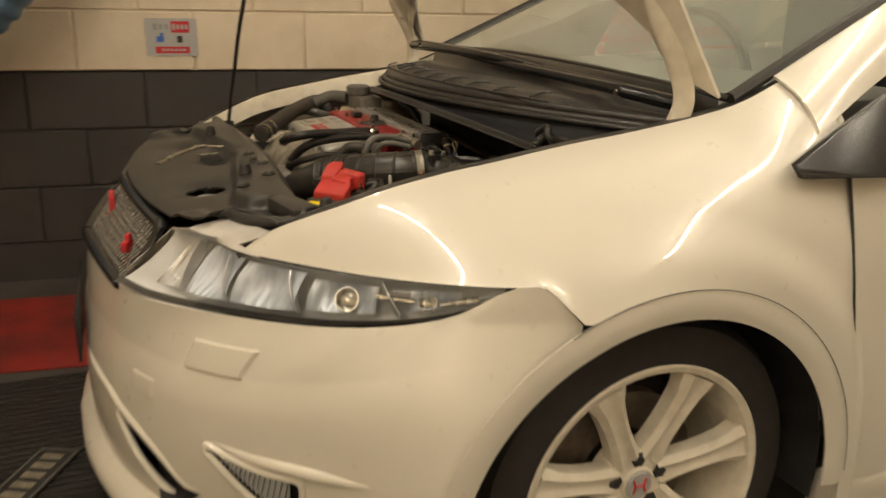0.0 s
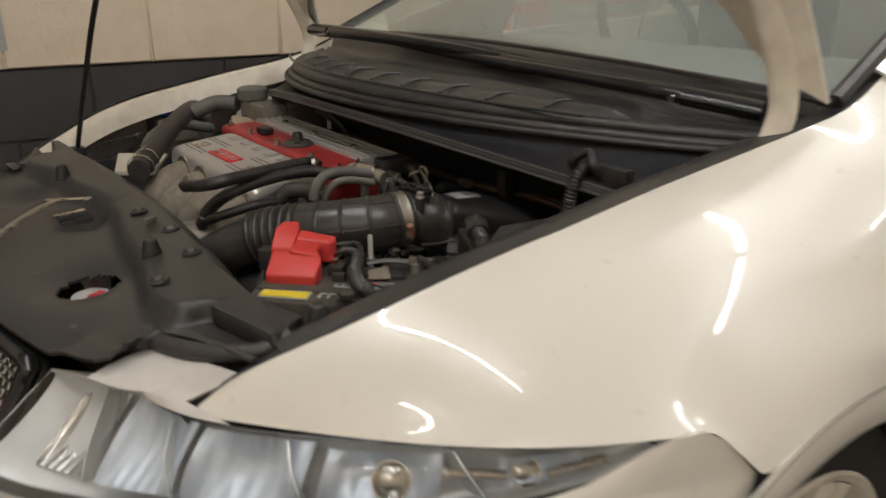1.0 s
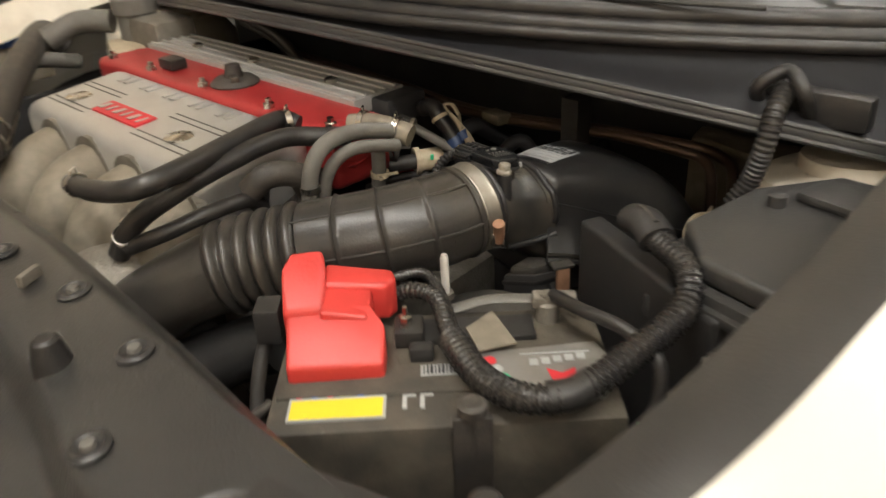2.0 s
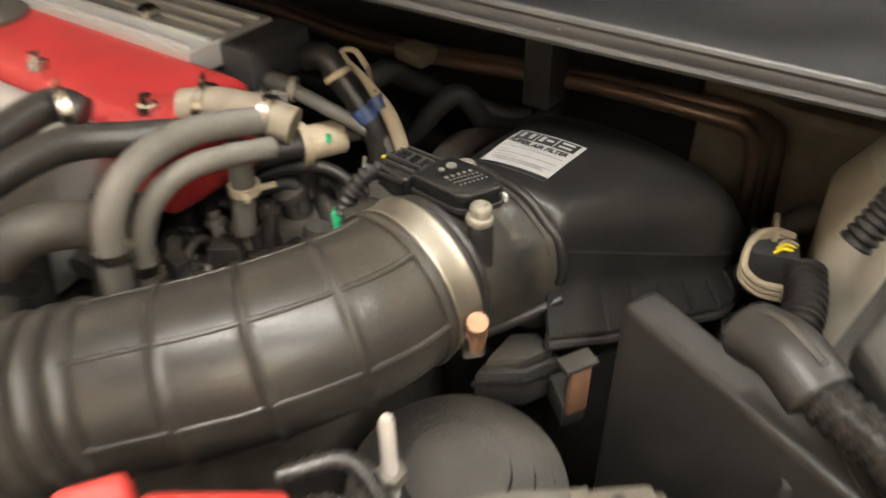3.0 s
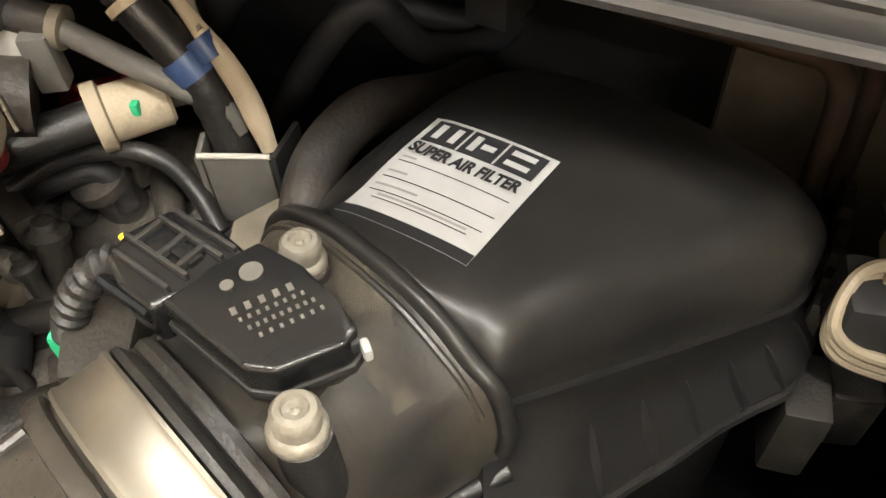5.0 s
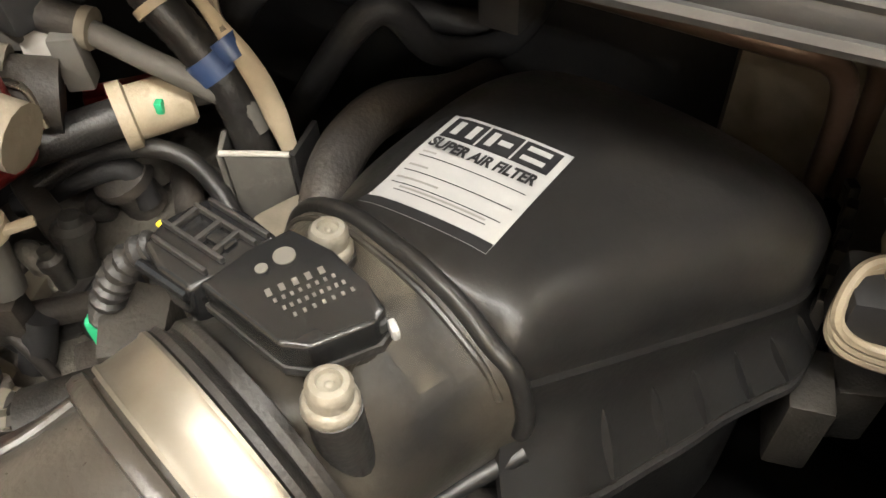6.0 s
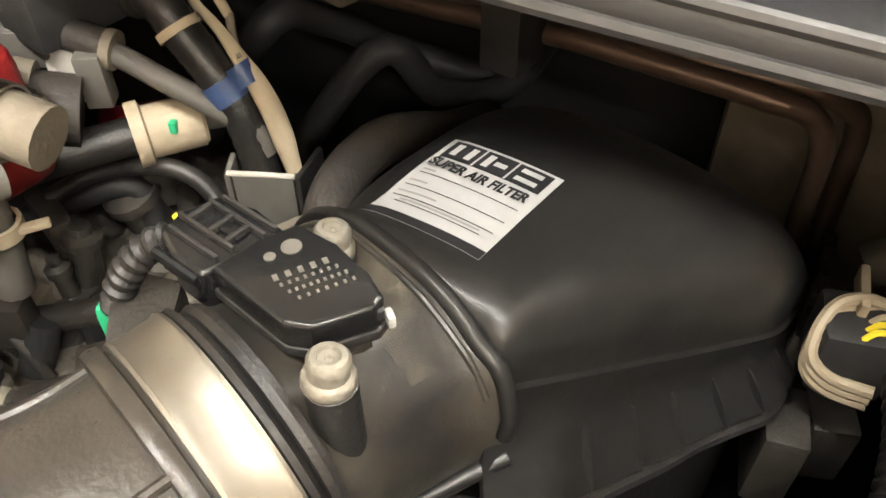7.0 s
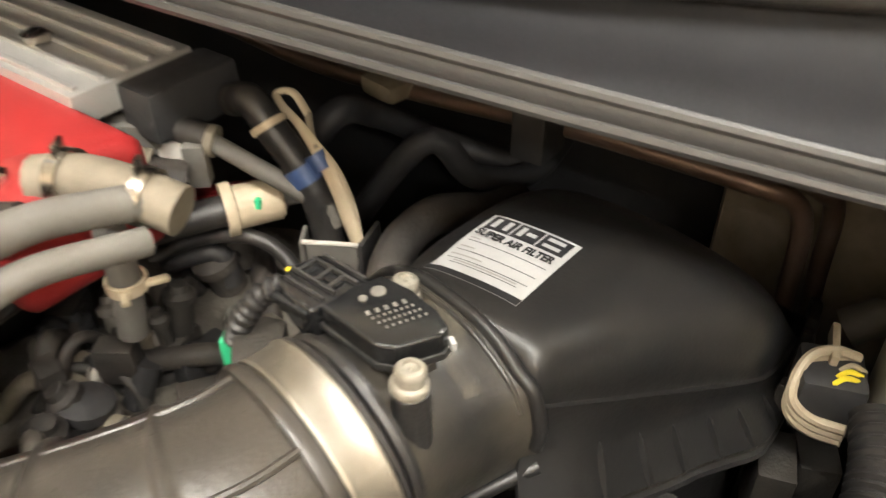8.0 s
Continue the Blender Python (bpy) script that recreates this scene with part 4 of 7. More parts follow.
plug = part("loom_plug", tube([(-0.224, 0.408, 0.852), (-0.214, 0.424, 0.857), (-0.205, 0.440, 0.853)], 0.0150, 16, 6, flat=0.8), BLACK, loom, "black loom connector")
part("plug_rib", tube([(-0.222, 0.411, 0.8645), (-0.212, 0.428, 0.8675), (-0.206, 0.438, 0.8640)], 0.0026, 8), DUSTY, loom)
earth = part("earth_cable", tube([(-0.283, 0.458, 0.813), (-0.298, 0.422, 0.822), (-0.301, 0.386, 0.823), (-0.304, 0.358, 0.812), (-0.314, 0.350, 0.785), (-0.333, 0.355, 0.760), (-0.345, 0.36, 0.73)], 0.0052, 10, 8), RUBBER, car, "black battery earth cable with green sleeve")
part("cable_sleeve", tube([(-0.324, 0.3525, 0.772), (-0.334, 0.355, 0.758), (-0.343, 0.359, 0.735)], 0.0058, 10, 8), GREEN, earth, "bright green cable sleeve")
for pts, r in (([bat(-0.735, 0.15, 0.79), bat(-0.752, 0.13, 0.77), bat(-0.757, 0.10, 0.73), bat(-0.745, 0.07, 0.70)], 0.006),
               ([bat(-0.742, 0.09, 0.75), bat(-0.765, 0.06, 0.745), bat(-0.748, 0.045, 0.73), bat(-0.738, 0.06, 0.71)], 0.005)):
    part("side_cable", tube(pts, r, 10, 8), DUSTRUBBER, car)
part("cable_guard", bbox((-0.742, 0.130, 0.800), (0.020, 0.026, 0.03), 0.003), BLACK, car)

# ---- fuse box ----
FB = [(-0.196, 0.412), (-0.100, 0.397), (-0.030, 0.345), (-0.034, 0.272), (-0.150, 0.238), (-0.262, 0.300), (-0.246, 0.372)]
fuse = part("fuse_box", prism(FB, 0.735, 0.838, 0.004), FUSEPLASTIC, car, "black plastic fuse box with a stepped lid")
part("lid_rim", prism([(-0.107 + (x + 0.137) * 1.05 - 0.03, 0.334 + (y - 0.334) * 1.05) for x, y in FB], 0.822, 0.830, 0.002), FUSEPLASTIC, fuse)
part("lid", prism([(x * 0.93 - 0.009, 0.334 + (y - 0.334) * 0.9) for x, y in FB], 0.838, 0.857, 0.006, seg=3), FUSEPLASTIC, fuse)
part("lid_pad", prism([(-0.11, 0.355), (-0.07, 0.345), (-0.07, 0.30), (-0.12, 0.305)], 0.857, 0.866, 0.004), FUSEPLASTIC, fuse)
part("lid_stud", lathe([(0, 0), (0.007, 0), (0.007, 0.010), (0, 0.011)], axis_at((-0.125, 0.362, 0.856), (0, 0, 1)), 12), FUSEPLASTIC, fuse)
for dx, dy, sz in ((0.0, 0.012, (0.010, 0.007, 0.026)), (0.0, -0.012, (0.010, 0.007, 0.026)), (0.002, 0.0, (0.008, 0.030, 0.008))):
    part("latch", box((-0.250 + dx, 0.334 + dy, 0.812 - 0.010 * (dy == 0)), sz, 0.002, turn=-18), FUSEPLASTIC, fuse)
part("latch", box((-0.225, 0.402, 0.800), (0.016, 0.020, 0.02), 0.003, turn=20), FUSEPLASTIC, fuse)
part("hanger", lathe([(0.0, -0.008), (0.009, -0.008), (0.009, 0.008), (0, 0.008)], axis_at((-0.292, 0.330, 0.790), (-0.6, -0.5, 0.5)), 16), GREYPLASTIC, fuse)
part("hanger", box((-0.280, 0.330, 0.797), (0.022, 0.014, 0.02), 0.003, turn=30), GREYPLASTIC, fuse)

# open connector beside the airbox
oc = part("open_connector", box((-0.0200, 0.4640, 0.7540), (0.030, 0.030, 0.034), 0.004, turn=20), DARKMETAL, car, "open wiring connector with an ivory shell")
for lift in (0.0, -0.004, -0.008):
    part("shell", tube([(-0.0080, 0.4560, 0.7710 + lift), (-0.0140, 0.4660, 0.7750 + lift), (-0.0210, 0.4740, 0.7740 + lift), (-0.0300, 0.4770, 0.7690 + lift), (-0.0380, 0.4760, 0.7600 + lift), (-0.0390, 0.4700, 0.7530 + lift), (-0.0360, 0.4610, 0.7480 + lift), (-0.0360, 0.4490, 0.7500 + lift)], 0.0027, 8, 6), IVORY, oc)
part("shell", box((-0.0080, 0.4680, 0.7720), (0.026, 0.004, 0.010), 0.0015, turn=14), IVORY, oc)
part("pin_block", box((-0.0220, 0.4590, 0.7640), (0.016, 0.014, 0.010), 0.002, turn=20), GREYPLASTIC, oc)
for k in range(3):
    part("wire", tube([(-0.034 + 0.005 * k, 0.464, 0.766), (-0.028 + 0.005 * k, 0.458, 0.773), (-0.022 + 0.004 * k, 0.451, 0.769)], 0.0014, 6), YELLOW if k < 2 else IVORY, oc)
part("connector_loom", conduit([(-0.045, 0.440, 0.775), (-0.075, 0.432, 0.770), (-0.115, 0.430, 0.760), (-0.16, 0.44, 0.75)], 0.0115, 0.0055, 0.16, 14), RUBBER, oc, smooth=30)
part("grey_block", box((-0.006, 0.456, 0.680), (0.030, 0.022, 0.040), 0.003, turn=25), DUSTY, airbox)
part("grey_stub", lathe([(0.0, 0), (0.011, 0), (0.011, 0.02), (0.008, 0.024), (0, 0.024)], axis_at((0.055, 0.468, 0.735), (0.3, -0.6, 0.5)), 14), GREYPLASTIC, airbox)

# ---- engine ----
def sheared(bm, k, x0):
    for v in bm.verts:
        v.co.z += k * (v.co.x - x0)
    return bm


engine_cover = part("engine_cover", sheared(box((-0.306, 1.018, 0.804), (0.142, 0.420, 0.096), 0.024, seg=5), 0.10, -0.30), SILVER, engine, "silver engine cover with a red badge")


def cover_z(x, lift=0.0):
    return 0.852 + 0.10 * (x + 0.30) + lift


for x in (-0.349, -0.340, -0.300, -0.291):
    for y0, y1 in ((0.850, 0.985), (1.105, 1.205)):
        part("groove", box((x, (y0 + y1) / 2, cover_z(x, 0.0003)), (0.0016, y1 - y0, 0.0008), 0), GREYPLASTIC, engine_cover)
part("badge", sheared(box((-0.326, 1.046, 0.8530), (0.028, 0.108, 0.003), 0.001), 0.10, -0.30), REDINK, engine_cover, "red badge plate")
for k in range(6):
    part("badge_line", box((-0.326, 1.000 + 0.018 * k, cover_z(-0.326, 0.0030)), (0.016, 0.004 + 0.004 * (k % 2), 0.001), 0), SILVER, engine_cover)
for k in range(5):
    y = 0.915 + 0.058 * k
    part("raised_letter_bar", box((-0.262, y, cover_z(-0.262, 0.0008)), (0.022, 0.010, 0.002), 0.0006), SILVER, engine_cover)
    part("raised_letter_bar", box((-0.262, y + 0.016, cover_z(-0.262, 0.0008)), (0.022, 0.007, 0.002), 0.0006), SILVER, engine_cover)
for y in (0.920, 1.165):
    part("bolt_cap", lathe([(0, 0), (0.016, 0), (0.0165, 0.0015), (0.014, 0.003), (0, 0.0032)], axis_at((-0.326, y, cover_z(-0.326, -0.0005)), (0, 0, 1)), 24), STEEL, engine_cover, "bright round bolt cap")
valve = part("valve_cover", box((-0.196, 1.040, 0.825), (0.082, 0.535, 0.066), 0.012, seg=3), RED, engine, "red crackle-painted valve cover")
part("end_boss", tube([(-0.205, 0.800, 0.835), (-0.212, 0.772, 0.840), (-0.214, 0.765, 0.838)], 0.024, 18), RED, valve)
for y in (0.79, 0.90, 1.04, 1.17, 1.28):
    part("cover_bolt", lathe([(0, 0), (0.007, 0), (0.007, 0.006), (0.004, 0.007), (0.004, 0.012), (0, 0.012)], axis_at((-0.222, y, 0.857), (0, 0, 1)), 6), STEEL, valve, smooth=0)
part("oil_cap", lathe([(0, 0), (0.030, 0), (0.031, 0.004), (0.024, 0.010), (0.012, 0.011), (0.009, 0.026), (0, 0.027)], axis_at((-0.190, 1.018, 0.856), (0, 0, 1)), 18), DUSTRUBBER, valve, "black oil filler cap")
part("cap_grip", box((-0.190, 1.018, 0.868), (0.05, 0.010, 0.008), 0.002, turn=60), DUSTRUBBER, valve)
part("sensor_cap", box((-0.200, 1.150, 0.866), (0.024, 0.034, 0.014), 0.003), RUBBER, valve)
plate = part("coil_plate", box((-0.122, 1.060, 0.8545), (0.078, 0.470, 0.018), 0.002), SILVER, engine, "ribbed silver coil cover plate")
for k in range(5):
    part("ridge", box((-0.155 + 0.0155 * k, 1.060, 0.8648), (0.004, 0.462, 0.003), 0.001), SILVER, plate)
for y in (0.90, 1.06, 1.20):
    part("plate_bolt", lathe([(0, 0), (0.008, 0), (0.008, 0.004), (0.004, 0.006), (0, 0.006)], axis_at((-0.132, y, 0.866), (0, 0, 1)), 12), STEEL, plate)
part("cylinder_head", box((-0.20, 1.085, 0.685), (0.25, 0.45, 0.17), 0.01), DARKMETAL, engine)
part("plate_edge", box((-0.105, 0.812, 0.846), (0.06, 0.03, 0.03), 0.004), DARKMETAL, engine)
# cast inlet pipes in front of the cover
for k in range(4):
    y = 0.845 + 0.098 * k
    part("inlet_runner", tube([(-0.372, y, 0.795), (-0.405, y - 0.004, 0.786), (-0.432, y - 0.01, 0.758), (-0.440, y - 0.01, 0.69)], 0.036, 16, 6), BEIGE, engine, "cast alloy inlet runner")
    part("runner_flange", tube([(-0.366, y, 0.795), (-0.378, y, 0.795)], 0.044, 18), ALLOY, engine)
part("throttle_body", lathe([(0, -0.05), (0.045, -0.05), (0.048, -0.02), (0.044, 0.02), (0.044, 0.05), (0, 0.05)], axis_at((-0.487, 0.842, 0.752), axis), 20), ALLOY, engine)
# hoses over the front of the engine
hoses = (([(-0.255, 0.800, 0.868), (-0.269, 0.815, 0.874), (-0.355, 0.778, 0.880), (-0.420, 0.750, 0.884), (-0.456, 0.760, 0.878), (-0.462, 0.825, 0.862), (-0.452, 0.900, 0.845)], 0.0098, RUBBER, "black rubber breather hose over the engine"),
         ([(-0.235, 0.745, 0.862), (-0.250, 0.763, 0.862), (-0.290, 0.782, 0.868), (-0.361, 0.767, 0.870), (-0.418, 0.765, 0.860), (-0.446, 0.795, 0.832), (-0.458, 0.815, 0.800)], 0.0098, RUBBER, "black rubber breather hose over the engine"),
         ([(-0.197, 0.721, 0.862), (-0.240, 0.728, 0.872), (-0.280, 0.722, 0.874), (-0.302, 0.721, 0.856), (-0.306, 0.726, 0.815), (-0.306, 0.728, 0.79)], 0.0080, GREYPLASTIC, "dusty grey metal coolant pipe beside the engine"),
         ([(-0.205, 0.708, 0.852), (-0.250, 0.714, 0.862), (-0.275, 0.719, 0.855), (-0.287, 0.724, 0.832), (-0.289, 0.728, 0.79)], 0.0064, GREYPLASTIC, "dusty grey metal coolant pipe beside the engine"),
         ([(-0.212, 0.770, 0.862), (-0.202, 0.751, 0.864), (-0.194, 0.728, 0.862), (-0.186, 0.708, 0.856)], 0.0115, BEIGE, "dusty beige hose elbow on the engine"),
         ([(-0.455, 0.800, 0.810), (-0.430, 0.770, 0.825), (-0.390, 0.755, 0.835), (-0.350, 0.760, 0.830), (-0.330, 0.770, 0.810)], 0.0075, RUBBER, "thin black rubber hose beside the engine"),
         ([(-0.345, 0.765, 0.835), (-0.330, 0.752, 0.850), (-0.305, 0.742, 0.845), (-0.290, 0.745, 0.82)], 0.0125, DUSTRUBBER, "dusty black rubber hose beside the engine"),
         ([(-0.290, 0.795, 0.782), (-0.245, 0.806, 0.789), (-0.207, 0.806, 0.790), (-0.188, 0.802, 0.790), (-0.163, 0.797, 0.790), (-0.140, 0.787, 0.790), (-0.114, 0.773, 0.790)], 0.0092, RUBBER, "black rubber fuel hose with a quick connector"),
         ([(-0.155, 0.806, 0.762), (-0.134, 0.793, 0.770), (-0.118, 0.768, 0.775), (-0.110, 0.751, 0.770), (-0.112, 0.732, 0.763), (-0.118, 0.715, 0.750)], 0.0046, RUBBER, "thin black wire behind the hoses"),
         ([(-0.119, 0.801, 0.832), (-0.112, 0.785, 0.828), (-0.105, 0.759, 0.818), (-0.096, 0.736, 0.806), (-0.090, 0.725, 0.798), (-0.088, 0.720, 0.785)], 0.0054, GREYPLASTIC, "thin grey vacuum line by the connectors"),
         ([(-0.118, 0.664, 0.762), (-0.109, 0.666, 0.782), (-0.093, 0.673, 0.788), (-0.073, 0.677, 0.790), (-0.050, 0.674, 0.790), (-0.010, 0.668, 0.772), (0.03, 0.672, 0.755)], 0.0112, DUSTRUBBER, "dusty black breather hose behind the filter box"),
         ([(-0.02, 0.86, 0.70), (-0.005, 0.80, 0.79), (0.045, 0.80, 0.77), (0.09, 0.77, 0.735), (0.12, 0.72, 0.72)], 0.010, DARKMETAL, "dark sooty hose along the bulkhead"),
         ([(-0.01, 0.80, 0.69), (0.02, 0.74, 0.78), (0.05, 0.72, 0.745), (0.10, 0.70, 0.73), (0.16, 0.70, 0.745)], 0.009, DARKMETAL, "dark sooty hose along the bulkhead"),
         ([(-0.07, 1.16, 0.90), (-0.045, 1.12, 0.87), (-0.03, 1.09, 0.82), (-0.03, 1.08, 0.76)], 0.008, RUBBER, "black wiring hose behind the engine"),
         ([(-0.06, 1.19, 0.89), (-0.04, 1.13, 0.86), (-0.02, 1.10, 0.80)], 0.006, RUBBER, "black wiring hose behind the engine"),
         ([(-0.467, 1.116, 0.828), (-0.390, 1.250, 0.845), (-0.285, 1.435, 0.856), (-0.198, 1.590, 0.850), (-0.170, 1.60, 0.82)], 0.021, DUSTRUBBER, "thick dusty black radiator hose"),
         ([(-0.40, 1.36, 0.78), (-0.36, 1.40, 0.83), (-0.28, 1.45, 0.84), (-0.20, 1.47, 0.82)], 0.012, GREYPLASTIC, "grey metal pipe beside the radiator hose"),
         ([(-0.384, 0.702, 0.715), (-0.418, 0.737, 0.700), (-0.470, 0.785, 0.675)], 0.030, BLACK, "black plastic cold air duct"),
         ([(-0.30, 0.815, 0.82), (-0.31, 0.81, 0.79), (-0.32, 0.80, 0.75)], 0.010, RUBBER, "black rubber hose under the cover"),
         ([(-0.265, 0.775, 0.83), (-0.28, 0.765, 0.80), (-0.30, 0.76, 0.75)], 0.014, RUBBER, "black rubber hose under the cover"))
hose_obs = [part("hose", tube(pts, r, 14, 8), mt, car, lb) for pts, r, mt, lb in hoses]
for h, (p, w, r) in zip((0, 4, 2, 3, 4, 1, 0, 15, 15), (((-0.262, 0.808, 0.872), (1, -0.4, 0), 0.0108), ((-0.205, 0.757, 0.864), (0.4, -1, 0), 0.0125), ((-0.304, 0.724, 0.835), (0, 0, 1), 0.0085), ((-0.288, 0.726, 0.815), (0, 0, 1), 0.0068),
                ((-0.192, 0.722, 0.861), (0.4, -1, -0.2), 0.0122), ((-0.452, 0.803, 0.820), (0.3, 0.5, -1), 0.0105), ((-0.455, 0.880, 0.850), (0, 1, 0), 0.0105), ((-0.440, 1.163, 0.834), (1, 1.8, 0.3), 0.0235), ((-0.459, 1.130, 0.830), (1, 1.8, 0.3), 0.0235))):
    cl = part("spring_clip", lathe([(r, -0.003), (r + 0.0012, -0.003), (r + 0.0012, 0.003), (r, 0.003)], axis_at(p, w), 20), STEEL, hose_obs[h], "small steel hose clip")
    part("clip_ear", box(Vector(p) + Vector((0, 0, r + 0.003)), (0.010, 0.002, 0.006), 0.0005, turn=40), STEEL, cl)
# vacuum tee with clips beside the pipes
tee = part("hose_tee", tube([(-0.203, 0.741, 0.842), (-0.203, 0.742, 0.815), (-0.206, 0.745, 0.780)], 0.0075, 12), GREYPLASTIC, car, "dusty hose tee with a clip")
part("tee_clip", lathe([(0.008, -0.003), (0.0098, -0.003), (0.0098, 0.003), (0.008, 0.003)], axis_at((-0.203, 0.741, 0.812), (0, 0, 1)), 16), IVORY, tee)
part("clip_ear", box((-0.196, 0.732, 0.812), (0.016, 0.004, 0.003), 0.001, turn=-30), IVORY, tee)
part("clip_ear", box((-0.210, 0.733, 0.812), (0.004, 0.012, 0.003), 0.001, turn=-30), IVORY, tee)
# sensor wire with tape


def strand_width(s, length):
    k = s / length
    return 0.0026 + 0.0030 * smoothstep(k, 0.35, 0.75) - 0.0015 * smoothstep(k, 0.85, 1.0)


wire = part("taped_wire", tube([(-0.071, 0.749, 0.838), (-0.069, 0.761, 0.847), (-0.073, 0.770, 0.846), (-0.077, 0.763, 0.842), (-0.079, 0.749, 0.836), (-0.083, 0.732, 0.826), (-0.084, 0.723, 0.818), (-0.084, 0.715, 0.802), (-0.088, 0.704, 0.780)], 0.004, 12, 8, radius=strand_width, flat=0.6), IVORY, car, "ivory cloth-wrapped sensor wire with blue tape")
part("wire_strand", tube([(-0.0705, 0.7495, 0.838), (-0.078, 0.741, 0.832), (-0.083, 0.732, 0.8275)], 0.0022, 8, 6), BEIGE, wire)
part("harness", tube([(-0.088, 0.790, 0.842), (-0.093, 0.768, 0.850), (-0.093, 0.756, 0.838), (-0.091, 0.744, 0.823), (-0.090, 0.732, 0.806), (-0.090, 0.726, 0.786), (-0.092, 0.722, 0.770)], 0.0092, 16, 8, radius=lambda s, l: 0.0092 + 0.0003 * math.sin(s * 1500)), RUBBER, wire, "black taped wiring harness")
part("harness_clip", lathe([(0.0092, -0.002), (0.0108, -0.002), (0.0108, 0.002), (0.0092, 0.002)], axis_at((-0.093, 0.757, 0.839), (0.0, -0.62, -0.78)), 18), IVORY, wire)
part("tape_band", tube([(-0.0905, 0.7405, 0.8185), (-0.0895, 0.7345, 0.8095)], 0.0104, 18, flat=1.0), BLUETAPE, wire, "blue tape band")
part("tape_band", tube([(-0.0850, 0.7335, 0.8255), (-0.0845, 0.7275, 0.8175)], 0.0066, 14), BLUETAPE, wire)
sens = part("sensor_block", prism([(-0.108, 0.730), (-0.096, 0.738), (-0.074, 0.712), (-0.070, 0.698), (-0.096, 0.697)], 0.735, 0.757, 0.003), GREYPLASTIC, car, "dusty grey sensor block beside the filter box")
for a, b, h in (((-0.109, 0.727), (-0.095, 0.737), 0.782), ((-0.108, 0.724), (-0.094, 0.699), 0.783), ((-0.094, 0.697), (-0.070, 0.704), 0.784)):
    a, b = Vector((*a, 0)), Vector((*b, 0))
    m = Matrix.Translation(a.lerp(b, 0.5) + Vector((0, 0, (h + 0.745) / 2))) @ (b - a).to_track_quat("X", "Z").to_matrix().to_4x4()
    part("channel_wall", box((0, 0, 0), ((b - a).length, 0.0028, h - 0.745), 0.0008, m=m), GREYPLASTIC if h < 0.784 else BLACK, sens)
part("channel_edge", tube([(-0.109, 0.726, 0.7835), (-0.101, 0.711, 0.7840), (-0.094, 0.698, 0.7840)], 0.0014, 8), LAMPTOP, sens)
part("block_base", prism([(-0.142, 0.684), (-0.122, 0.698), (-0.100, 0.690), (-0.104, 0.664), (-0.134, 0.656)], 0.722, 0.772, 0.004), BEIGE, sens)
wc = part("fuel_connector", tube([(-0.1185, 0.7755, 0.790), (-0.092, 0.7605, 0.790)], 0.0128, 22), IVORY, car, "ivory plastic quick connector on a hose")
part("connector_lip", lathe([(0.0120, -0.003), (0.0158, -0.003), (0.0158, 0.003), (0.0128, 0.004)], axis_at((-0.117, 0.7747, 0.790), (0.0265, -0.015, 0)), 22), IVORY, wc)
part("connector_lip", lathe([(0.0, 0.0), (0.0110, 0.0), (0.0128, -0.003)], axis_at((-0.0905, 0.7597, 0.790), (0.0265, -0.015, 0)), 22), IVORY, wc)
part("green_key", box((-0.1090, 0.7575, 0.7965), (0.0042, 0.0034, 0.0060), 0.0006, turn=30), GREEN, wc)
part("connector_end", tube([(-0.091, 0.760, 0.790), (-0.080, 0.754, 0.789)], 0.0060, 12), GREYPLASTIC, wc)
gc = part("grey_connector", box((0, 0, 0), (0.034, 0.016, 0.018), 0.002, m=Matrix.Translation((-0.131, 0.824, 0.829)) @ Matrix.Rotation(radians(-58), 4, "Z")), GREYPLASTIC, car, "dusty grey plastic coil connector")
part("mount_plate", box((0, 0, 0), (0.018, 0.004, 0.036), 0.001, m=Matrix.Translation((-0.124, 0.802, 0.822)) @ Matrix.Rotation(radians(-52), 4, "Z") @ Matrix.Rotation(radians(-12), 4, "X")), LAMPTOP, gc, "pale mounting plate")
part("connector_shell", box((0, 0, 0), (0.012, 0.012, 0.026), 0.0015, m=Matrix.Translation((-0.121, 0.788, 0.818)) @ Matrix.Rotation(radians(-50), 4, "Z")), GREYPLASTIC, gc)
part("connector_plug", tube([(-0.121, 0.806, 0.836), (-0.116, 0.794, 0.833), (-0.111, 0.784, 0.829)], 0.0078, 14), DUSTRUBBER, gc)
part("plug_collar", tube([(-0.1125, 0.786, 0.8295), (-0.1105, 0.782, 0.8285)], 0.0092, 14), BEIGE, gc)
part("valve_tube", tube([(-0.185, 0.850, 0.826), (-0.165, 0.827, 0.828), (-0.152, 0.810, 0.825), (-0.143, 0.800, 0.821)], 0.0112, 18), BEIGE, engine, "dusty beige valve tube")
part("dusty_housing", tube([(-0.153, 0.806, 0.815), (-0.141, 0.794, 0.810), (-0.133, 0.787, 0.807)], 0.0165, 22), DUSTRUBBER, engine, "dusty brown valve housing")
part("housing_clip", tube([(-0.171, 0.795, 0.832), (-0.160, 0.790, 0.830), (-0.148, 0.784, 0.822), (-0.150, 0.776, 0.806)], 0.0030, 8, 6, flat=0.5), STEEL, engine)
part("red_bracket", box((0, 0, 0), (0.046, 0.014, 0.016), 0.004, m=Matrix.Translation((-0.086, 0.818, 0.764)) @ Matrix.Rotation(radians(-40), 4, "Z")), RED, engine)
part("blue_connector", box((-0.096, 0.806, 0.722), (0.028, 0.014, 0.016), 0.005, turn=-55), DUSTYBLUE, car, "dusty blue connector among the hoses")
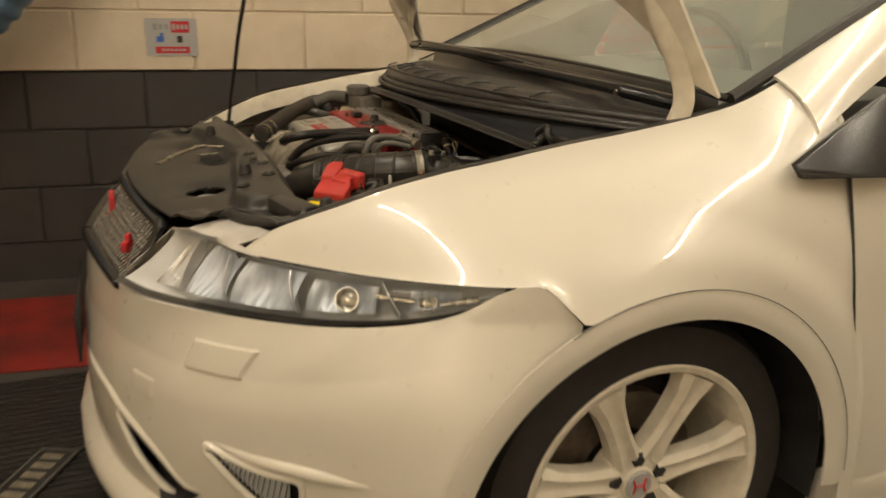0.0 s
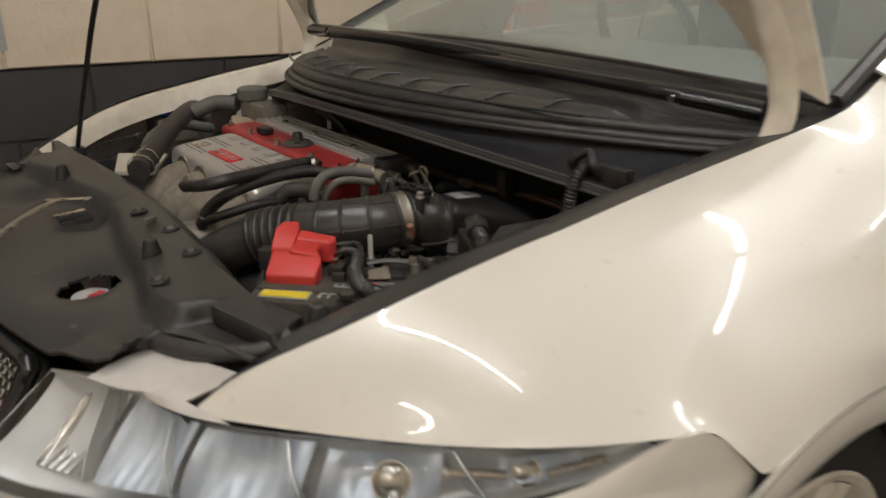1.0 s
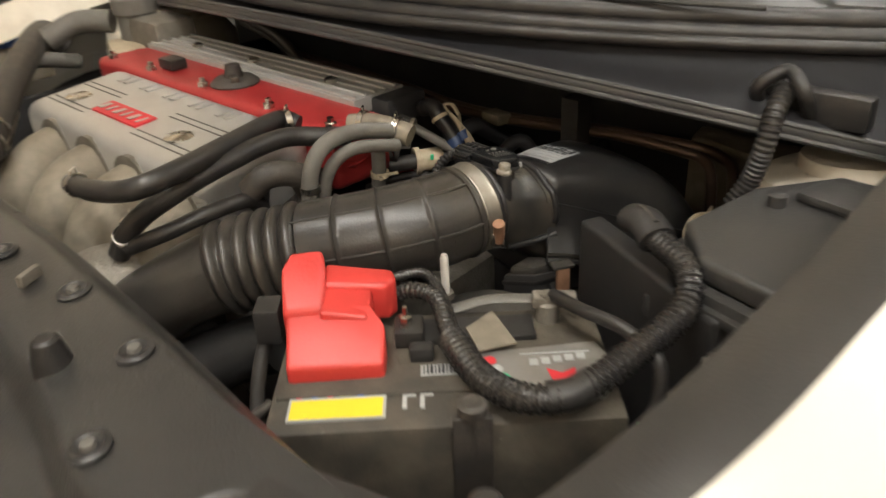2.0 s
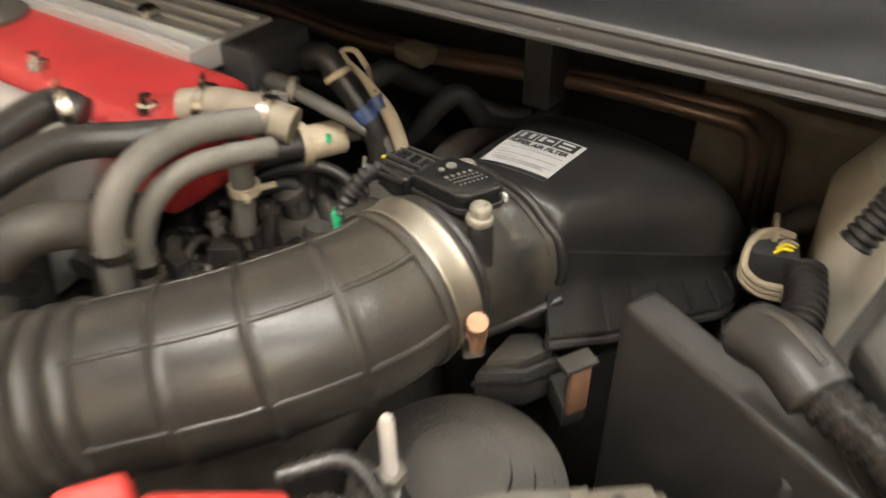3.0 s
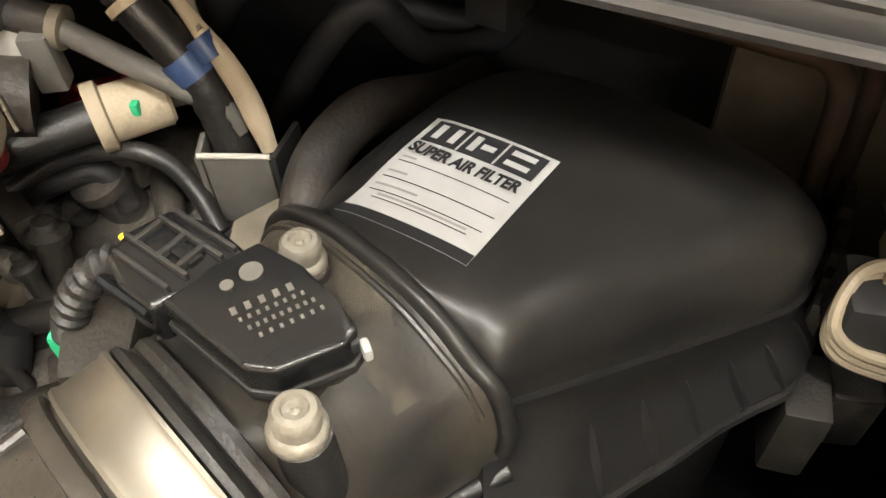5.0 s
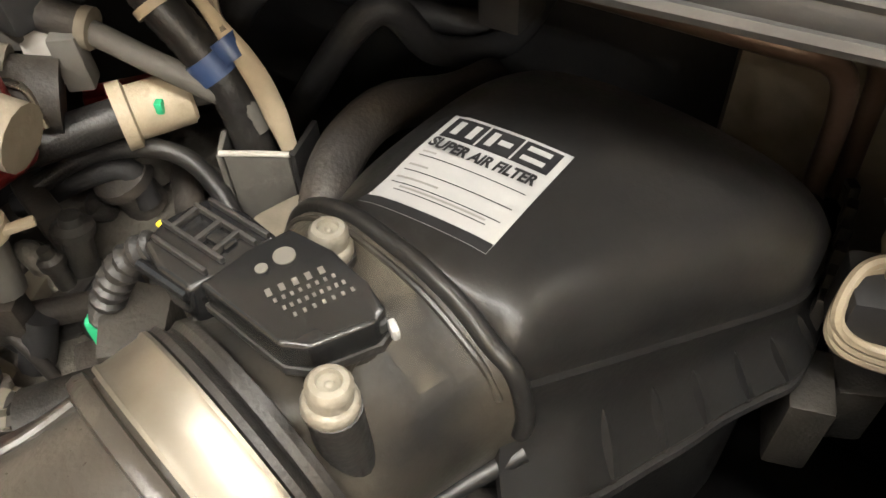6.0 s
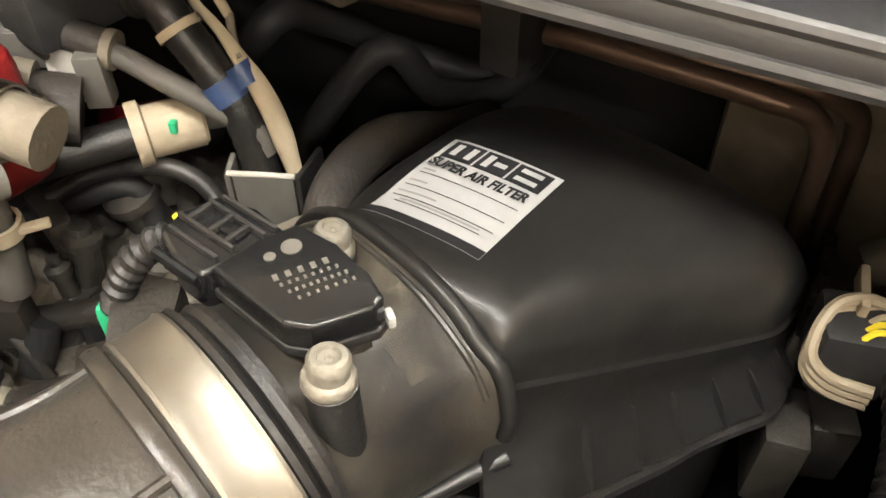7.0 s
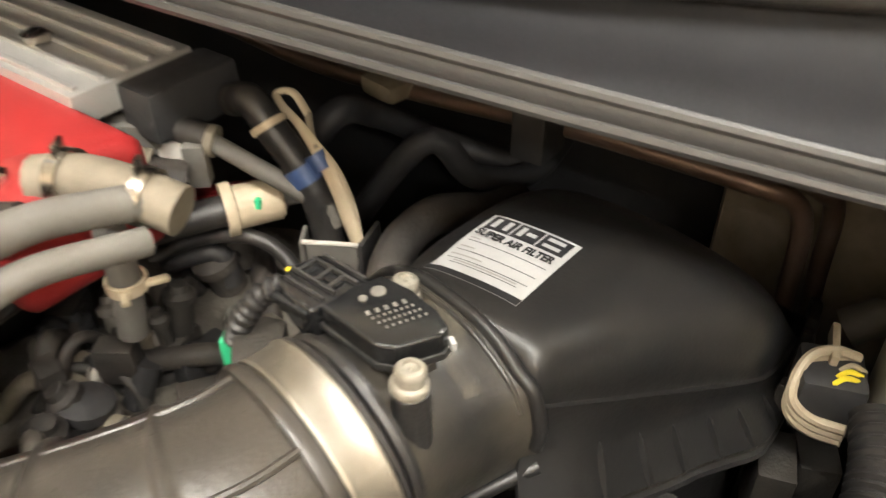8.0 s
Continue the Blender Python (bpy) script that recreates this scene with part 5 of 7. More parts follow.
# gearbox top under the hoses
gear = part("gearbox", prism([(-0.36, 0.74), (-0.245, 0.635), (-0.10, 0.645), (-0.04, 0.80), (-0.08, 0.88), (-0.34, 0.88)], 0.55, 0.722, 0.012), ALLOY, engine, "dusty alloy gearbox casing")
for x, y, z in ((-0.225, 0.690, 0.730), (-0.175, 0.715, 0.735), (-0.190, 0.675, 0.735), (-0.150, 0.690, 0.732), (-0.255, 0.715, 0.742), (-0.145, 0.745, 0.738), (-0.235, 0.665, 0.765)):
    part("casing_bolt", lathe([(0, -0.02), (0.006, -0.02), (0.006, 0.0), (0.010, 0.0), (0.010, 0.008), (0.006, 0.010), (0, 0.010)], axis_at((x, y, z), (0.2, -0.1, 1)), 10), BEIGE if x < -0.18 else GREYPLASTIC, gear)
part("solenoid", tube([(-0.235, 0.715, 0.745), (-0.205, 0.690, 0.748)], 0.016, 16), DUSTY, gear)
part("linkage", box((-0.185, 0.705, 0.748), (0.055, 0.016, 0.010), 0.003, turn=-35), DUSTRUBBER, gear)
rng = random.Random(7)
for k in range(46):
    x, y = rng.uniform(-0.30, -0.10), rng.uniform(0.660, 0.82)
    z = 0.728 + rng.uniform(0, 0.03)
    mt = rng.choice((ALLOY, DUSTY, DUSTRUBBER, DARKMETAL, DARKMETAL, DUSTRUBBER, DUSTY))
    kind = rng.randrange(3)
    if kind == 0:
        bm = tube([(x, y, z - 0.02), (x + rng.uniform(-0.03, 0.03), y + rng.uniform(-0.03, 0.03), z + 0.004), (x + rng.uniform(-0.05, 0.05), y + rng.uniform(-0.05, 0.05), z - 0.01)], rng.uniform(0.004, 0.008), 10, 6)
    elif kind == 1:
        r = rng.uniform(0.006, 0.013)
        bm = lathe([(0, -0.02), (r, -0.02), (r, 0.0), (r * 1.3, 0.0), (r * 1.3, 0.006), (r * 0.7, 0.009), (0, 0.009)], axis_at((x, y, z), (rng.uniform(-0.3, 0.3), rng.uniform(-0.3, 0.3), 1)), 14)
    else:
        bm = box((x, y, z), (rng.uniform(0.015, 0.04), rng.uniform(0.010, 0.022), rng.uniform(0.010, 0.024)), 0.003, turn=rng.uniform(0, 180))
    part("casing_detail", bm, mt, gear)
for k in range(34):
    u, v = rng.random(), rng.random()
    p = Vector((-0.205, 0.850, 0)).lerp(Vector((-0.275, 0.745, 0)), u).lerp(Vector((-0.150, 0.775, 0)).lerp(Vector((-0.200, 0.700, 0)), u), v)
    z = 0.735 + rng.uniform(0.0, 0.028)
    mt = rng.choice((DUSTRUBBER, DARKMETAL, ALLOY, DUSTRUBBER, DUSTY, BEIGE))
    kind = rng.randrange(3)
    if kind == 0:
        q = Vector((rng.uniform(-0.03, 0.03), rng.uniform(-0.03, 0.03), 0))
        bm = tube([p + Vector((0, 0, z - 0.03)), p + q * 0.4 + Vector((0, 0, z)), p + q + Vector((0, 0, z + 0.004)), p + q * 1.6 + Vector((0, 0, z - 0.02))], rng.uniform(0.0028, 0.006), 10, 6)
    elif kind == 1:
        r = rng.uniform(0.004, 0.008)
        bm = lathe([(0, -0.05), (r, -0.05), (r, 0.0), (r * 1.35, 0.001), (r * 1.35, 0.005), (r * 0.8, 0.007), (r * 0.7, 0.011), (0, 0.012)], axis_at(p + Vector((0, 0, z)), (rng.uniform(-0.4, 0.4), rng.uniform(-0.4, 0.4), 1)), 12)
    else:
        bm = box(p + Vector((0, 0, z - 0.008)), (rng.uniform(0.012, 0.028), rng.uniform(0.006, 0.014), rng.uniform(0.012, 0.03)), 0.002, turn=rng.uniform(0, 180))
    part("casing_detail", bm, mt, gear)
part("resonator", lathe([(0, 0), (0.056, 0), (0.057, 0.010), (0.050, 0.011), (0.049, 0.016), (0.040, 0.017), (0.039, 0.022), (0.028, 0.023), (0.027, 0.027), (0, 0.027)], axis_at((-0.262, 0.545, 0.724), (-0.1, -0.05, 1)), 40), DUSTY, car, "dusty round black resonator below the hose")
# far side of the bay
tank = part("coolant_tank", box((-0.240, 1.655, 0.800), (0.10, 0.11, 0.060), 0.012), BEIGE, car, "yellowed plastic coolant tank with a cap")
part("tank_cap", lathe([(0, 0), (0.042, 0), (0.042, 0.016), (0.036, 0.020), (0, 0.020)], axis_at((-0.232, 1.665, 0.830), (0, 0, 1)), 24), BLUEINK, tank, "blue tank cap")
pump = part("steering_pump", lathe([(0, -0.07), (0.030, -0.07), (0.030, -0.005), (0.035, 0.0), (0.035, 0.022), (0.028, 0.026), (0, 0.026)], axis_at((-0.125, 1.385, 0.895), (0, 0, 1)), 20), GREYPLASTIC, car, "grey alloy pump behind the engine")
part("pump_body", box((-0.115, 1.330, 0.862), (0.07, 0.09, 0.06), 0.012), ALLOY, pump)
part("pump_flange", box((-0.175, 1.330, 0.845), (0.05, 0.17, 0.02), 0.006, turn=-20), IVORY, pump)
part("pump_pipe", tube([(-0.15, 1.42, 0.88), (-0.19, 1.46, 0.88), (-0.235, 1.48, 0.86)], 0.018, 14), GREYPLASTIC, pump)
part("far_bracket", prism([(-0.47, 1.30), (-0.40, 1.25), (-0.33, 1.40), (-0.42, 1.47)], 0.78, 0.79, 0.003), CREAM, car)

# ---- bulkhead and cowl ----
def bowed(x0, x2, z0, z2):
    """A line across the car, bowed symmetrically about its centre."""
    return lambda y: Vector((x0 + x2 * (y - YC) ** 2, y, z0 + z2 * (y - YC) ** 2))


lip_line = bowed(-0.166, 0.420, 0.946, -0.176)
seal_line = bowed(-0.146, 0.620, 0.963, -0.040)
vane_line = bowed(-0.119, 0.456, 0.988, -0.044)


def cowl_face(u, v):
    y = 0.235 + 1.39 * v
    p = lip_line(y).lerp(seal_line(y), u)
    return p + Vector((0.010, 0, -0.006)) * math.sin(math.pi * u)


bulk = part("bulkhead_panel", sheet(cowl_face, 6, 30, 0.004), GREYMETAL, car, "dark grey painted bulkhead panel")
part("panel_lip", sheet(lambda u, v: cowl_face(0.0, v) + Vector((-0.003 - 0.0015 * math.sin(math.pi * u), 0, -0.011 + 0.011 * u)), 4, 40, 0.002), LIPMETAL, bulk, "satin grey folded edge of the bulkhead")
for dz, dx, r in ((0.0, -0.002, 0.0026), (-0.011, -0.003, 0.0030)):
    part("lip_roll", tube([cowl_face(0.0, i / 16) + Vector((dx, 0, dz)) for i in range(17)], r, 8, 3), LIPMETAL, bulk)
part("panel_underside", sheet(lambda u, v: cowl_face(0, v).lerp(Vector((0.23, 0.235 + 1.39 * v, 0.85)), u) + Vector((0, 0, -0.006)), 6, 30, 0.003), DARKMETAL, bulk)
for dz, dx, r in ((0.0, 0.0, 0.009), (0.012, 0.012, 0.010), (-0.006, -0.014, 0.006)):
    part("bonnet_seal", tube([cowl_face(1.0, i / 12) + Vector((dx, 0, dz)) for i in range(13)], r, 10, 4), RUBBER, car, "black rubber bonnet seal")
gr = part("grommet", tube([(-0.028, 0.425, 0.898), (-0.040, 0.424, 0.920), (-0.030, 0.405, 0.934), (-0.040, 0.386, 0.922), (-0.026, 0.382, 0.900)], 0.0062, 12, 8), RUBBER, car, "black rubber grommet in the bulkhead")
part("grommet_loom", conduit([(-0.030, 0.405, 0.918), (-0.052, 0.402, 0.905), (-0.062, 0.402, 0.880), (-0.062, 0.410, 0.845), (-0.07, 0.42, 0.82)], 0.0088, 0.005, 0.16, 12), RUBBER, gr, smooth=30)
part("grommet_base", box((-0.018, 0.380, 0.905), (0.02, 0.09, 0.03), 0.006), RUBBER, gr)
for k in (0, 1):
    part("brake_pipe", tube([(0.056 + 0.012 * k, 1.25, 0.806), (0.056 + 0.012 * k, 1.0, 0.796), (0.056 + 0.012 * k, 0.882, 0.787), (0.064 + 0.012 * k, 0.784, 0.786), (0.061 + 0.012 * k, 0.66, 0.799), (0.055 + 0.012 * k, 0.593, 0.805), (0.062 + 0.020 * k, 0.540 - 0.012 * k, 0.801), (0.072 + 0.026 * k, 0.518 - 0.010 * k, 0.793 - 0.004 * k), (0.078 + 0.030 * k, 0.509 - 0.010 * k, 0.772), (0.080 + 0.03 * k, 0.506 - 0.01 * k, 0.72), (0.08 + 0.03 * k, 0.50 - 0.01 * k, 0.64)], 0.0062, 12, 8), BROWNSTEEL, car, "brown coated metal pipe along the bulkhead")
part("pipe_bracket", box((0.045, 0.668, 0.815), (0.03, 0.024, 0.06), 0.003), DARKMETAL, car)
part("rear_casting", prism([(0.128, 0.40), (0.20, 0.40), (0.20, 0.585), (0.150, 0.575), (0.138, 0.505)], 0.60, 0.785, 0.010), BEIGE, car, "dusty brown casting beside the bulkhead")
part("pale_connector", box((0.055, 0.80, 0.790), (0.024, 0.034, 0.014), 0.004, turn=-10), BEIGE, car)
strut = part("strut_tower", lathe([(0.110, -0.10), (0.104, -0.02), (0.085, 0.006), (0.055, 0.014), (0.053, 0.026), (0, 0.028)], axis_at((0.036, 0.348, 0.826), (0.05, 0.10, 1)), 40), CREAM, car, "cream painted strut tower")
part("strut_nut", lathe([(0, 0), (0.012, 0), (0.012, 0.012), (0, 0.012)], axis_at((0.037, 0.350, 0.853), (0, 0, 1)), 6), STEEL, strut, smooth=0)
part("strut_tower", mirrored(lathe([(0.125, -0.10), (0.118, -0.02), (0.095, 0.006), (0.060, 0.014), (0.058, 0.026), (0, 0.028)], axis_at((0.030, 0.285, 0.830), (0.05, 0.10, 1)), 40)), CREAM, car)


def cowl_tray(u, v):
    y = 0.225 + 1.41 * v
    s, e = seal_line(y) + Vector((0.008, 0, 0.006)), screen(0, (y - 0.205) / 1.45)
    f = vane_line(y)
    f.x = max(f.x, s.x + 0.004)
    f.z -= 0.013 * (1 - smoothstep(y, 0.425, 0.445))
    if u < 0.14:
        k = u / 0.14
        return s.lerp(f, k) + Vector((-0.006, 0, 0.003)) * math.sin(math.pi * k)
    k = (u - 0.14) / 0.86
    p = f.lerp(e, k)
    flat = f.z + 0.006 * k - 0.004 * math.sin(6 * math.pi * k)
    p.z = flat + (e.z - f.z - 0.006) * smoothstep(k, 0.62, 1.0)
    return p


def screen(u, v):
    y0, y1 = 0.205 + 0.10 * u, 2 * YC - 0.205 - 0.10 * u
    bow = math.sin(math.pi * v)
    return Vector((0.235 - 0.075 * bow * (1 - 0.3 * u) + 0.95 * u, y0 + (y1 - y0) * v, 1.004 + 0.035 * bow + 0.44 * u))


cowl = part("cowl_tray", sheet(cowl_tray, 44, 60, 0.004), BLACK, car, "black plastic windscreen cowl")
part("cowl_edge", tube([vane_line(0.44 + 0.05 * i) + Vector((0.001, 0, 0.001)) for i in range(23)], 0.0028, 8, 3), COVERPLASTIC, cowl)
for j in range(9):
    y = 0.52 + 0.095 * j
    part("cowl_vent", tube([cowl_tray(k, (y - 0.225) / 1.41) + Vector((0, 0, 0.003)) for k in (0.22, 0.32, 0.42)], 0.0022, 6, 3), RUBBER, cowl)
for arm, fat in (([(0.170, 0.290, 0.990), (0.112, 0.384, 1.006), (0.100, 0.60, 1.014), (0.085, 0.93, 1.024), (0.095, 1.15, 1.030)], 1.0), ([(0.110, 1.50, 1.030), (0.085, 1.36, 1.036), (0.075, 1.12, 1.038), (0.082, 0.89, 1.034), (0.115, 0.76, 1.022), (0.140, 0.64, 1.012)], 1.25)):
    w = part("wiper", tube(arm, 0.011, 10, 8, radius=lambda s, l: (0.013 - 0.006 * s / l) * fat), GLOSSBLACK, car, "black windscreen wiper arm")
    a = [Vector(p) for p in arm]
    part("wiper_blade", tube([p + Vector((0.018, 0, 0.006)) for p in a[1:]], 0.006, 8, 8), RUBBER, w)
    part("wiper_hub", tube([a[0] + Vector((0, -0.02 if a[0].y < 1 else 0.02, 0)), a[0].lerp(a[1], 0.85)], 0.021, 12, 6, flat=0.7), GLOSSBLACK, w)
    part("joint_pin", lathe([(0, -0.018), (0.006, -0.018), (0.006, 0.018), (0, 0.018)], axis_at(a[0].lerp(a[1], 0.9), (1, 0, 0.2)), 10), STEEL, w)


glass = part("windscreen", sheet(screen, 14, 24, 0.005), GLASS, car, "clear windscreen")
glass.visible_shadow = False
part("screen_seal", tube([screen(0, i / 10) for i in range(11)], 0.008, 8, 4), RUBBER, car)
for k in (0, 1):
    part("screen_trim", tube([screen(i / 8, k) for i in range(9)], 0.013, 8, 4), RUBBER, car, "black windscreen edge trim")

# ---- bonnet ----
HINGE_Z, RISE = 1.010, radians(57)


def bonnet_skin(u, v, lift=0.0):
    """u from the arched rear edge to the front, v across."""
    w = 2 * v - 1
    e = 0.30 * (1 - abs(w) ** 4)
    s = e + (0.98 - 0.10 * w * w - e) * u
    half = 0.735 - 0.14 * max(0, s - 0.25)
    crown = 0.02 * (1 - w * w)
    return Vector((0.205 - s * math.cos(RISE) + (crown + lift) * math.sin(RISE), YC + half * w, HINGE_Z + s * math.sin(RISE) + (crown + lift) * math.cos(RISE)))


bonnet = part("bonnet", sheet(bonnet_skin, 30, 40, 0.006), WHITE, car, "white bonnet propped open")
part("bonnet_frame", sheet(lambda u, v: bonnet_skin(0.03 + 0.94 * u, 0.03 + 0.94 * v, -0.028), 24, 32, 0.004, drop=lambda u, v: 0.16 < u < 0.9 and (0.10 < v < 0.46 or 0.54 < v < 0.90)), CREAM, bonnet)
for k in (0, 1):
    def q(x, y, z):
        return Vector((x, y if not k else 2 * YC - y, z))
    h = part("bonnet_hinge", tube([q(0.135, 0.232, 0.945), q(0.150, 0.228, 1.000), q(0.130, 0.228, 1.060), q(0.085, 0.232, 1.14), q(0.050, 0.236, 1.22)], 0.019, 12, 8, flat=0.35), CREAM, car, "cream painted bonnet hinge arm")
    part("hinge_bolt", lathe([(0, 0), (0.009, 0), (0.009, 0.006), (0, 0.006)], axis_at(q(0.105, 0.232, 1.11), (-0.8, 0, -0.5)), 6), STEEL, h, smooth=0)
    tip = sheet(lambda u, v: bonnet_skin(0.30 * u, (0.0 + 0.10 * v) if not k else 1 - 0.10 * v, -0.03 * math.sin(math.pi * min(1, v * 1.2)) - 0.004), 10, 6, 0.004)
    part("bonnet_corner", tip, CREAM, bonnet)
rod = part("prop_rod", tube([(-0.506, 1.449, 0.812), (-0.503, 1.30, 0.957), (-0.499, 1.089, 1.146), (-0.46, 0.72, 1.49), (-0.25, 0.60, 1.80)], 0.0052, 8, 6), BLACK, car, "thin black rod propping up the bonnet")
part("prop_pivot", box((-0.506, 1.452, 0.808), (0.03, 0.03, 0.02), 0.004), BLACK, rod)

# ---- front panel over the radiator ----
pf = spline([(-0.578, 0.325, 0.798), (-0.596, 0.385, 0.796), (-0.635, 0.452, 0.794), (-0.706, 0.436, 0.790), (-0.760, 0.600, 0.788), (-0.790, 0.780, 0.788), (-0.800, YC, 0.788)])
pr = spline([(-0.525, 0.345, 0.800), (-0.522, 0.400, 0.803), (-0.515, 0.510, 0.806), (-0.507, 0.630, 0.812), (-0.497, 0.800, 0.812), (-0.495, YC, 0.812)])


def step(x, a, b):
    t = min(1, max(0, (x - a) / (b - a)))
    return t * t * (3 - 2 * t)


def front_panel(u, v):
    f, r = pf(u), pr(u)
    p = f.lerp(r, v)
    edge = 0.60 - 0.16 * math.exp(-(((u - 0.35) / 0.14) ** 2)) + 0.10 * math.exp(-(((u - 0.95) / 0.2) ** 2))
    p.z += 0.024 * step(v, edge, edge + 0.09) - 0.014 * step(v, 0.93, 1.0)
    p.z -= 0.016 * math.exp(-(((p.x + 0.655) / 0.05) ** 2 + ((p.y - 0.68) / 0.05) ** 2)) - 0.012 * step(u, 0.42, 0.36) * step(v, 0.3, 0.1)
    p.z -= 0.030 * math.exp(-(((p.x + 0.60) / 0.035) ** 2 + ((p.y - 0.975) / 0.06) ** 2))
    return p


def emblem_hole(u, v):
    p = front_panel(u, v)
    return ((p.x + 0.657) / 0.040) ** 2 + ((p.y - 0.680) / 0.034) ** 2 < 1


rc = part("radiator_cover", sheet(front_panel, 90, 60, 0.004, drop=emblem_hole), COVERPLASTIC, car, "moulded black plastic radiator cover")
part("radiator_cover", mirrored(sheet(front_panel, 60, 40, 0.004)), COVERPLASTIC, car)
part("hole_tray", lathe([(0, 0), (0.055, 0), (0.055, 0.003), (0, 0.003)], axis_at((-0.657, 0.680, 0.758), (0, 0, 1)), 24), DARKMETAL, rc)
em = part("filler_cap", lathe([(0, 0), (0.024, 0), (0.025, 0.006), (0.018, 0.009), (0, 0.009)], axis_at((-0.655, 0.682, 0.770), (0, 0, 1)), 24), PAPER, car, "small white cap with red print")
part("cap_print", box((-0.650, 0.674, 0.7795), (0.022, 0.010, 0.001), 0, turn=30), REDINK, em)
for x, y in ((-0.580, 0.647), (-0.589, 1.158), (-0.491, 0.345)):
    z = 0.835 if y > 0.5 else 0.828
    part("bump_stop", lathe([(0, -0.012), (0.014, -0.012), (0.012, 0.0), (0.009, 0.012), (0.006, 0.014), (0, 0.013)], axis_at((x, y, z), (0, 0, 1)), 18), RUBBER, rc, "black rubber bump stop")
for x, y, z in ((-0.533, 0.718, 0.8335), (-0.540, 0.609, 0.8325), (-0.545, 0.83, 0.8335), (-0.700, 0.555, 0.788), (-0.705, 0.76, 0.790), (-0.60, 0.55, 0.826)):
    c = part("trim_clip", lathe([(0, 0), (0.013, 0), (0.0135, 0.002), (0.010, 0.0035), (0.008, 0.002), (0, 0.002)], axis_at((x, y, z), (-0.1, 0, 1)), 20), BLACK, rc, "black plastic trim clip")
    part("clip_pin", lathe([(0, 0), (0.005, 0), (0.0045, 0.003), (0, 0.0035)], axis_at((x, y, z + 0.002), (-0.1, 0, 1)), 10), GREYPLASTIC, c)
la = part("bonnet_latch", box((-0.612, 0.975, 0.790), (0.05, 0.05, 0.03), 0.006), DARKMETAL, car, "steel bonnet latch with a lever")
part("lever", tube([(-0.735, 0.915, 0.806), (-0.69, 0.958, 0.817), (-0.645, 0.985, 0.826), (-0.622, 0.995, 0.828)], 0.0075, 8, 6, flat=0.4), STEEL, la)
part("striker_plate", box((-0.612, 1.000, 0.825), (0.010, 0.07, 0.004), 0.001, turn=65), STEEL, la)
part("striker_plate", box((-0.622, 0.955, 0.815), (0.012, 0.05, 0.003), 0.001, turn=100), STEEL, la)
part("wing_nut", box((-0.548, 0.762, 0.838), (0.022, 0.006, 0.010), 0.002, turn=30), ALLOY, rc, "small alloy clip")
part("cover_duct", prism([(-0.50, 0.36), (-0.55, 0.335), (-0.575, 0.45), (-0.53, 0.47)], 0.80, 0.826, 0.008), BLACK, rc)
part("lamp_top_trim", tube([(-0.525, 0.345, 0.815), (-0.560, 0.352, 0.802), (-0.610, 0.400, 0.797), (-0.640, 0.455, 0.797)], 0.011, 10, 6), BLACK, car)
part("shut_seal", tube([wing_top(i / 10) + Vector((0.0, 0.012, -0.010)) for i in range(11)], 0.010, 8, 4), RUBBER, car)
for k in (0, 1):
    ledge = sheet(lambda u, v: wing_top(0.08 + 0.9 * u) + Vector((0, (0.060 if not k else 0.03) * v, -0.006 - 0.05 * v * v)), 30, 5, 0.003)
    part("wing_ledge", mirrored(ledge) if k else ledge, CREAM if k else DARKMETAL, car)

part("wing_edge_trim", sheet(lambda u, v: wing_top(0.10 + 0.80 * u) + Vector((0, 0.000 + 0.055 * v, 0.001 + 0.004 * math.sin(math.pi * v) - 0.012 * v)), 40, 8, 0.003), COVERPLASTIC, car, "black plastic strip along the wing edge")

# ---- headlamp ----
lamp_low = spline([(-0.292, 0.040, 0.752), (-0.37, 0.085, 0.706), (-0.49, 0.165, 0.677), (-0.628, 0.275, 0.667), (-0.783, 0.43, 0.664), (-0.845, 0.515, 0.676)])
lamp_up = spline([(-0.292, 0.042, 0.757), (-0.40, 0.105, 0.757), (-0.53, 0.215, 0.757), (-0.640, 0.330, 0.762), (-0.690, 0.440, 0.774), (-0.735, 0.520, 0.764)])


def lens_surface(u, v, inset=0.0):
    a, b = lamp_low(u), lamp_up(u)
    p = a.lerp(b, v)
    out = Vector((p.x + 0.15, p.y - 0.75, 0.35)).normalized()
    return p + out * (0.022 * math.sin(math.pi * v) * math.sin(math.pi * min(1, u * 1.1)) - inset)


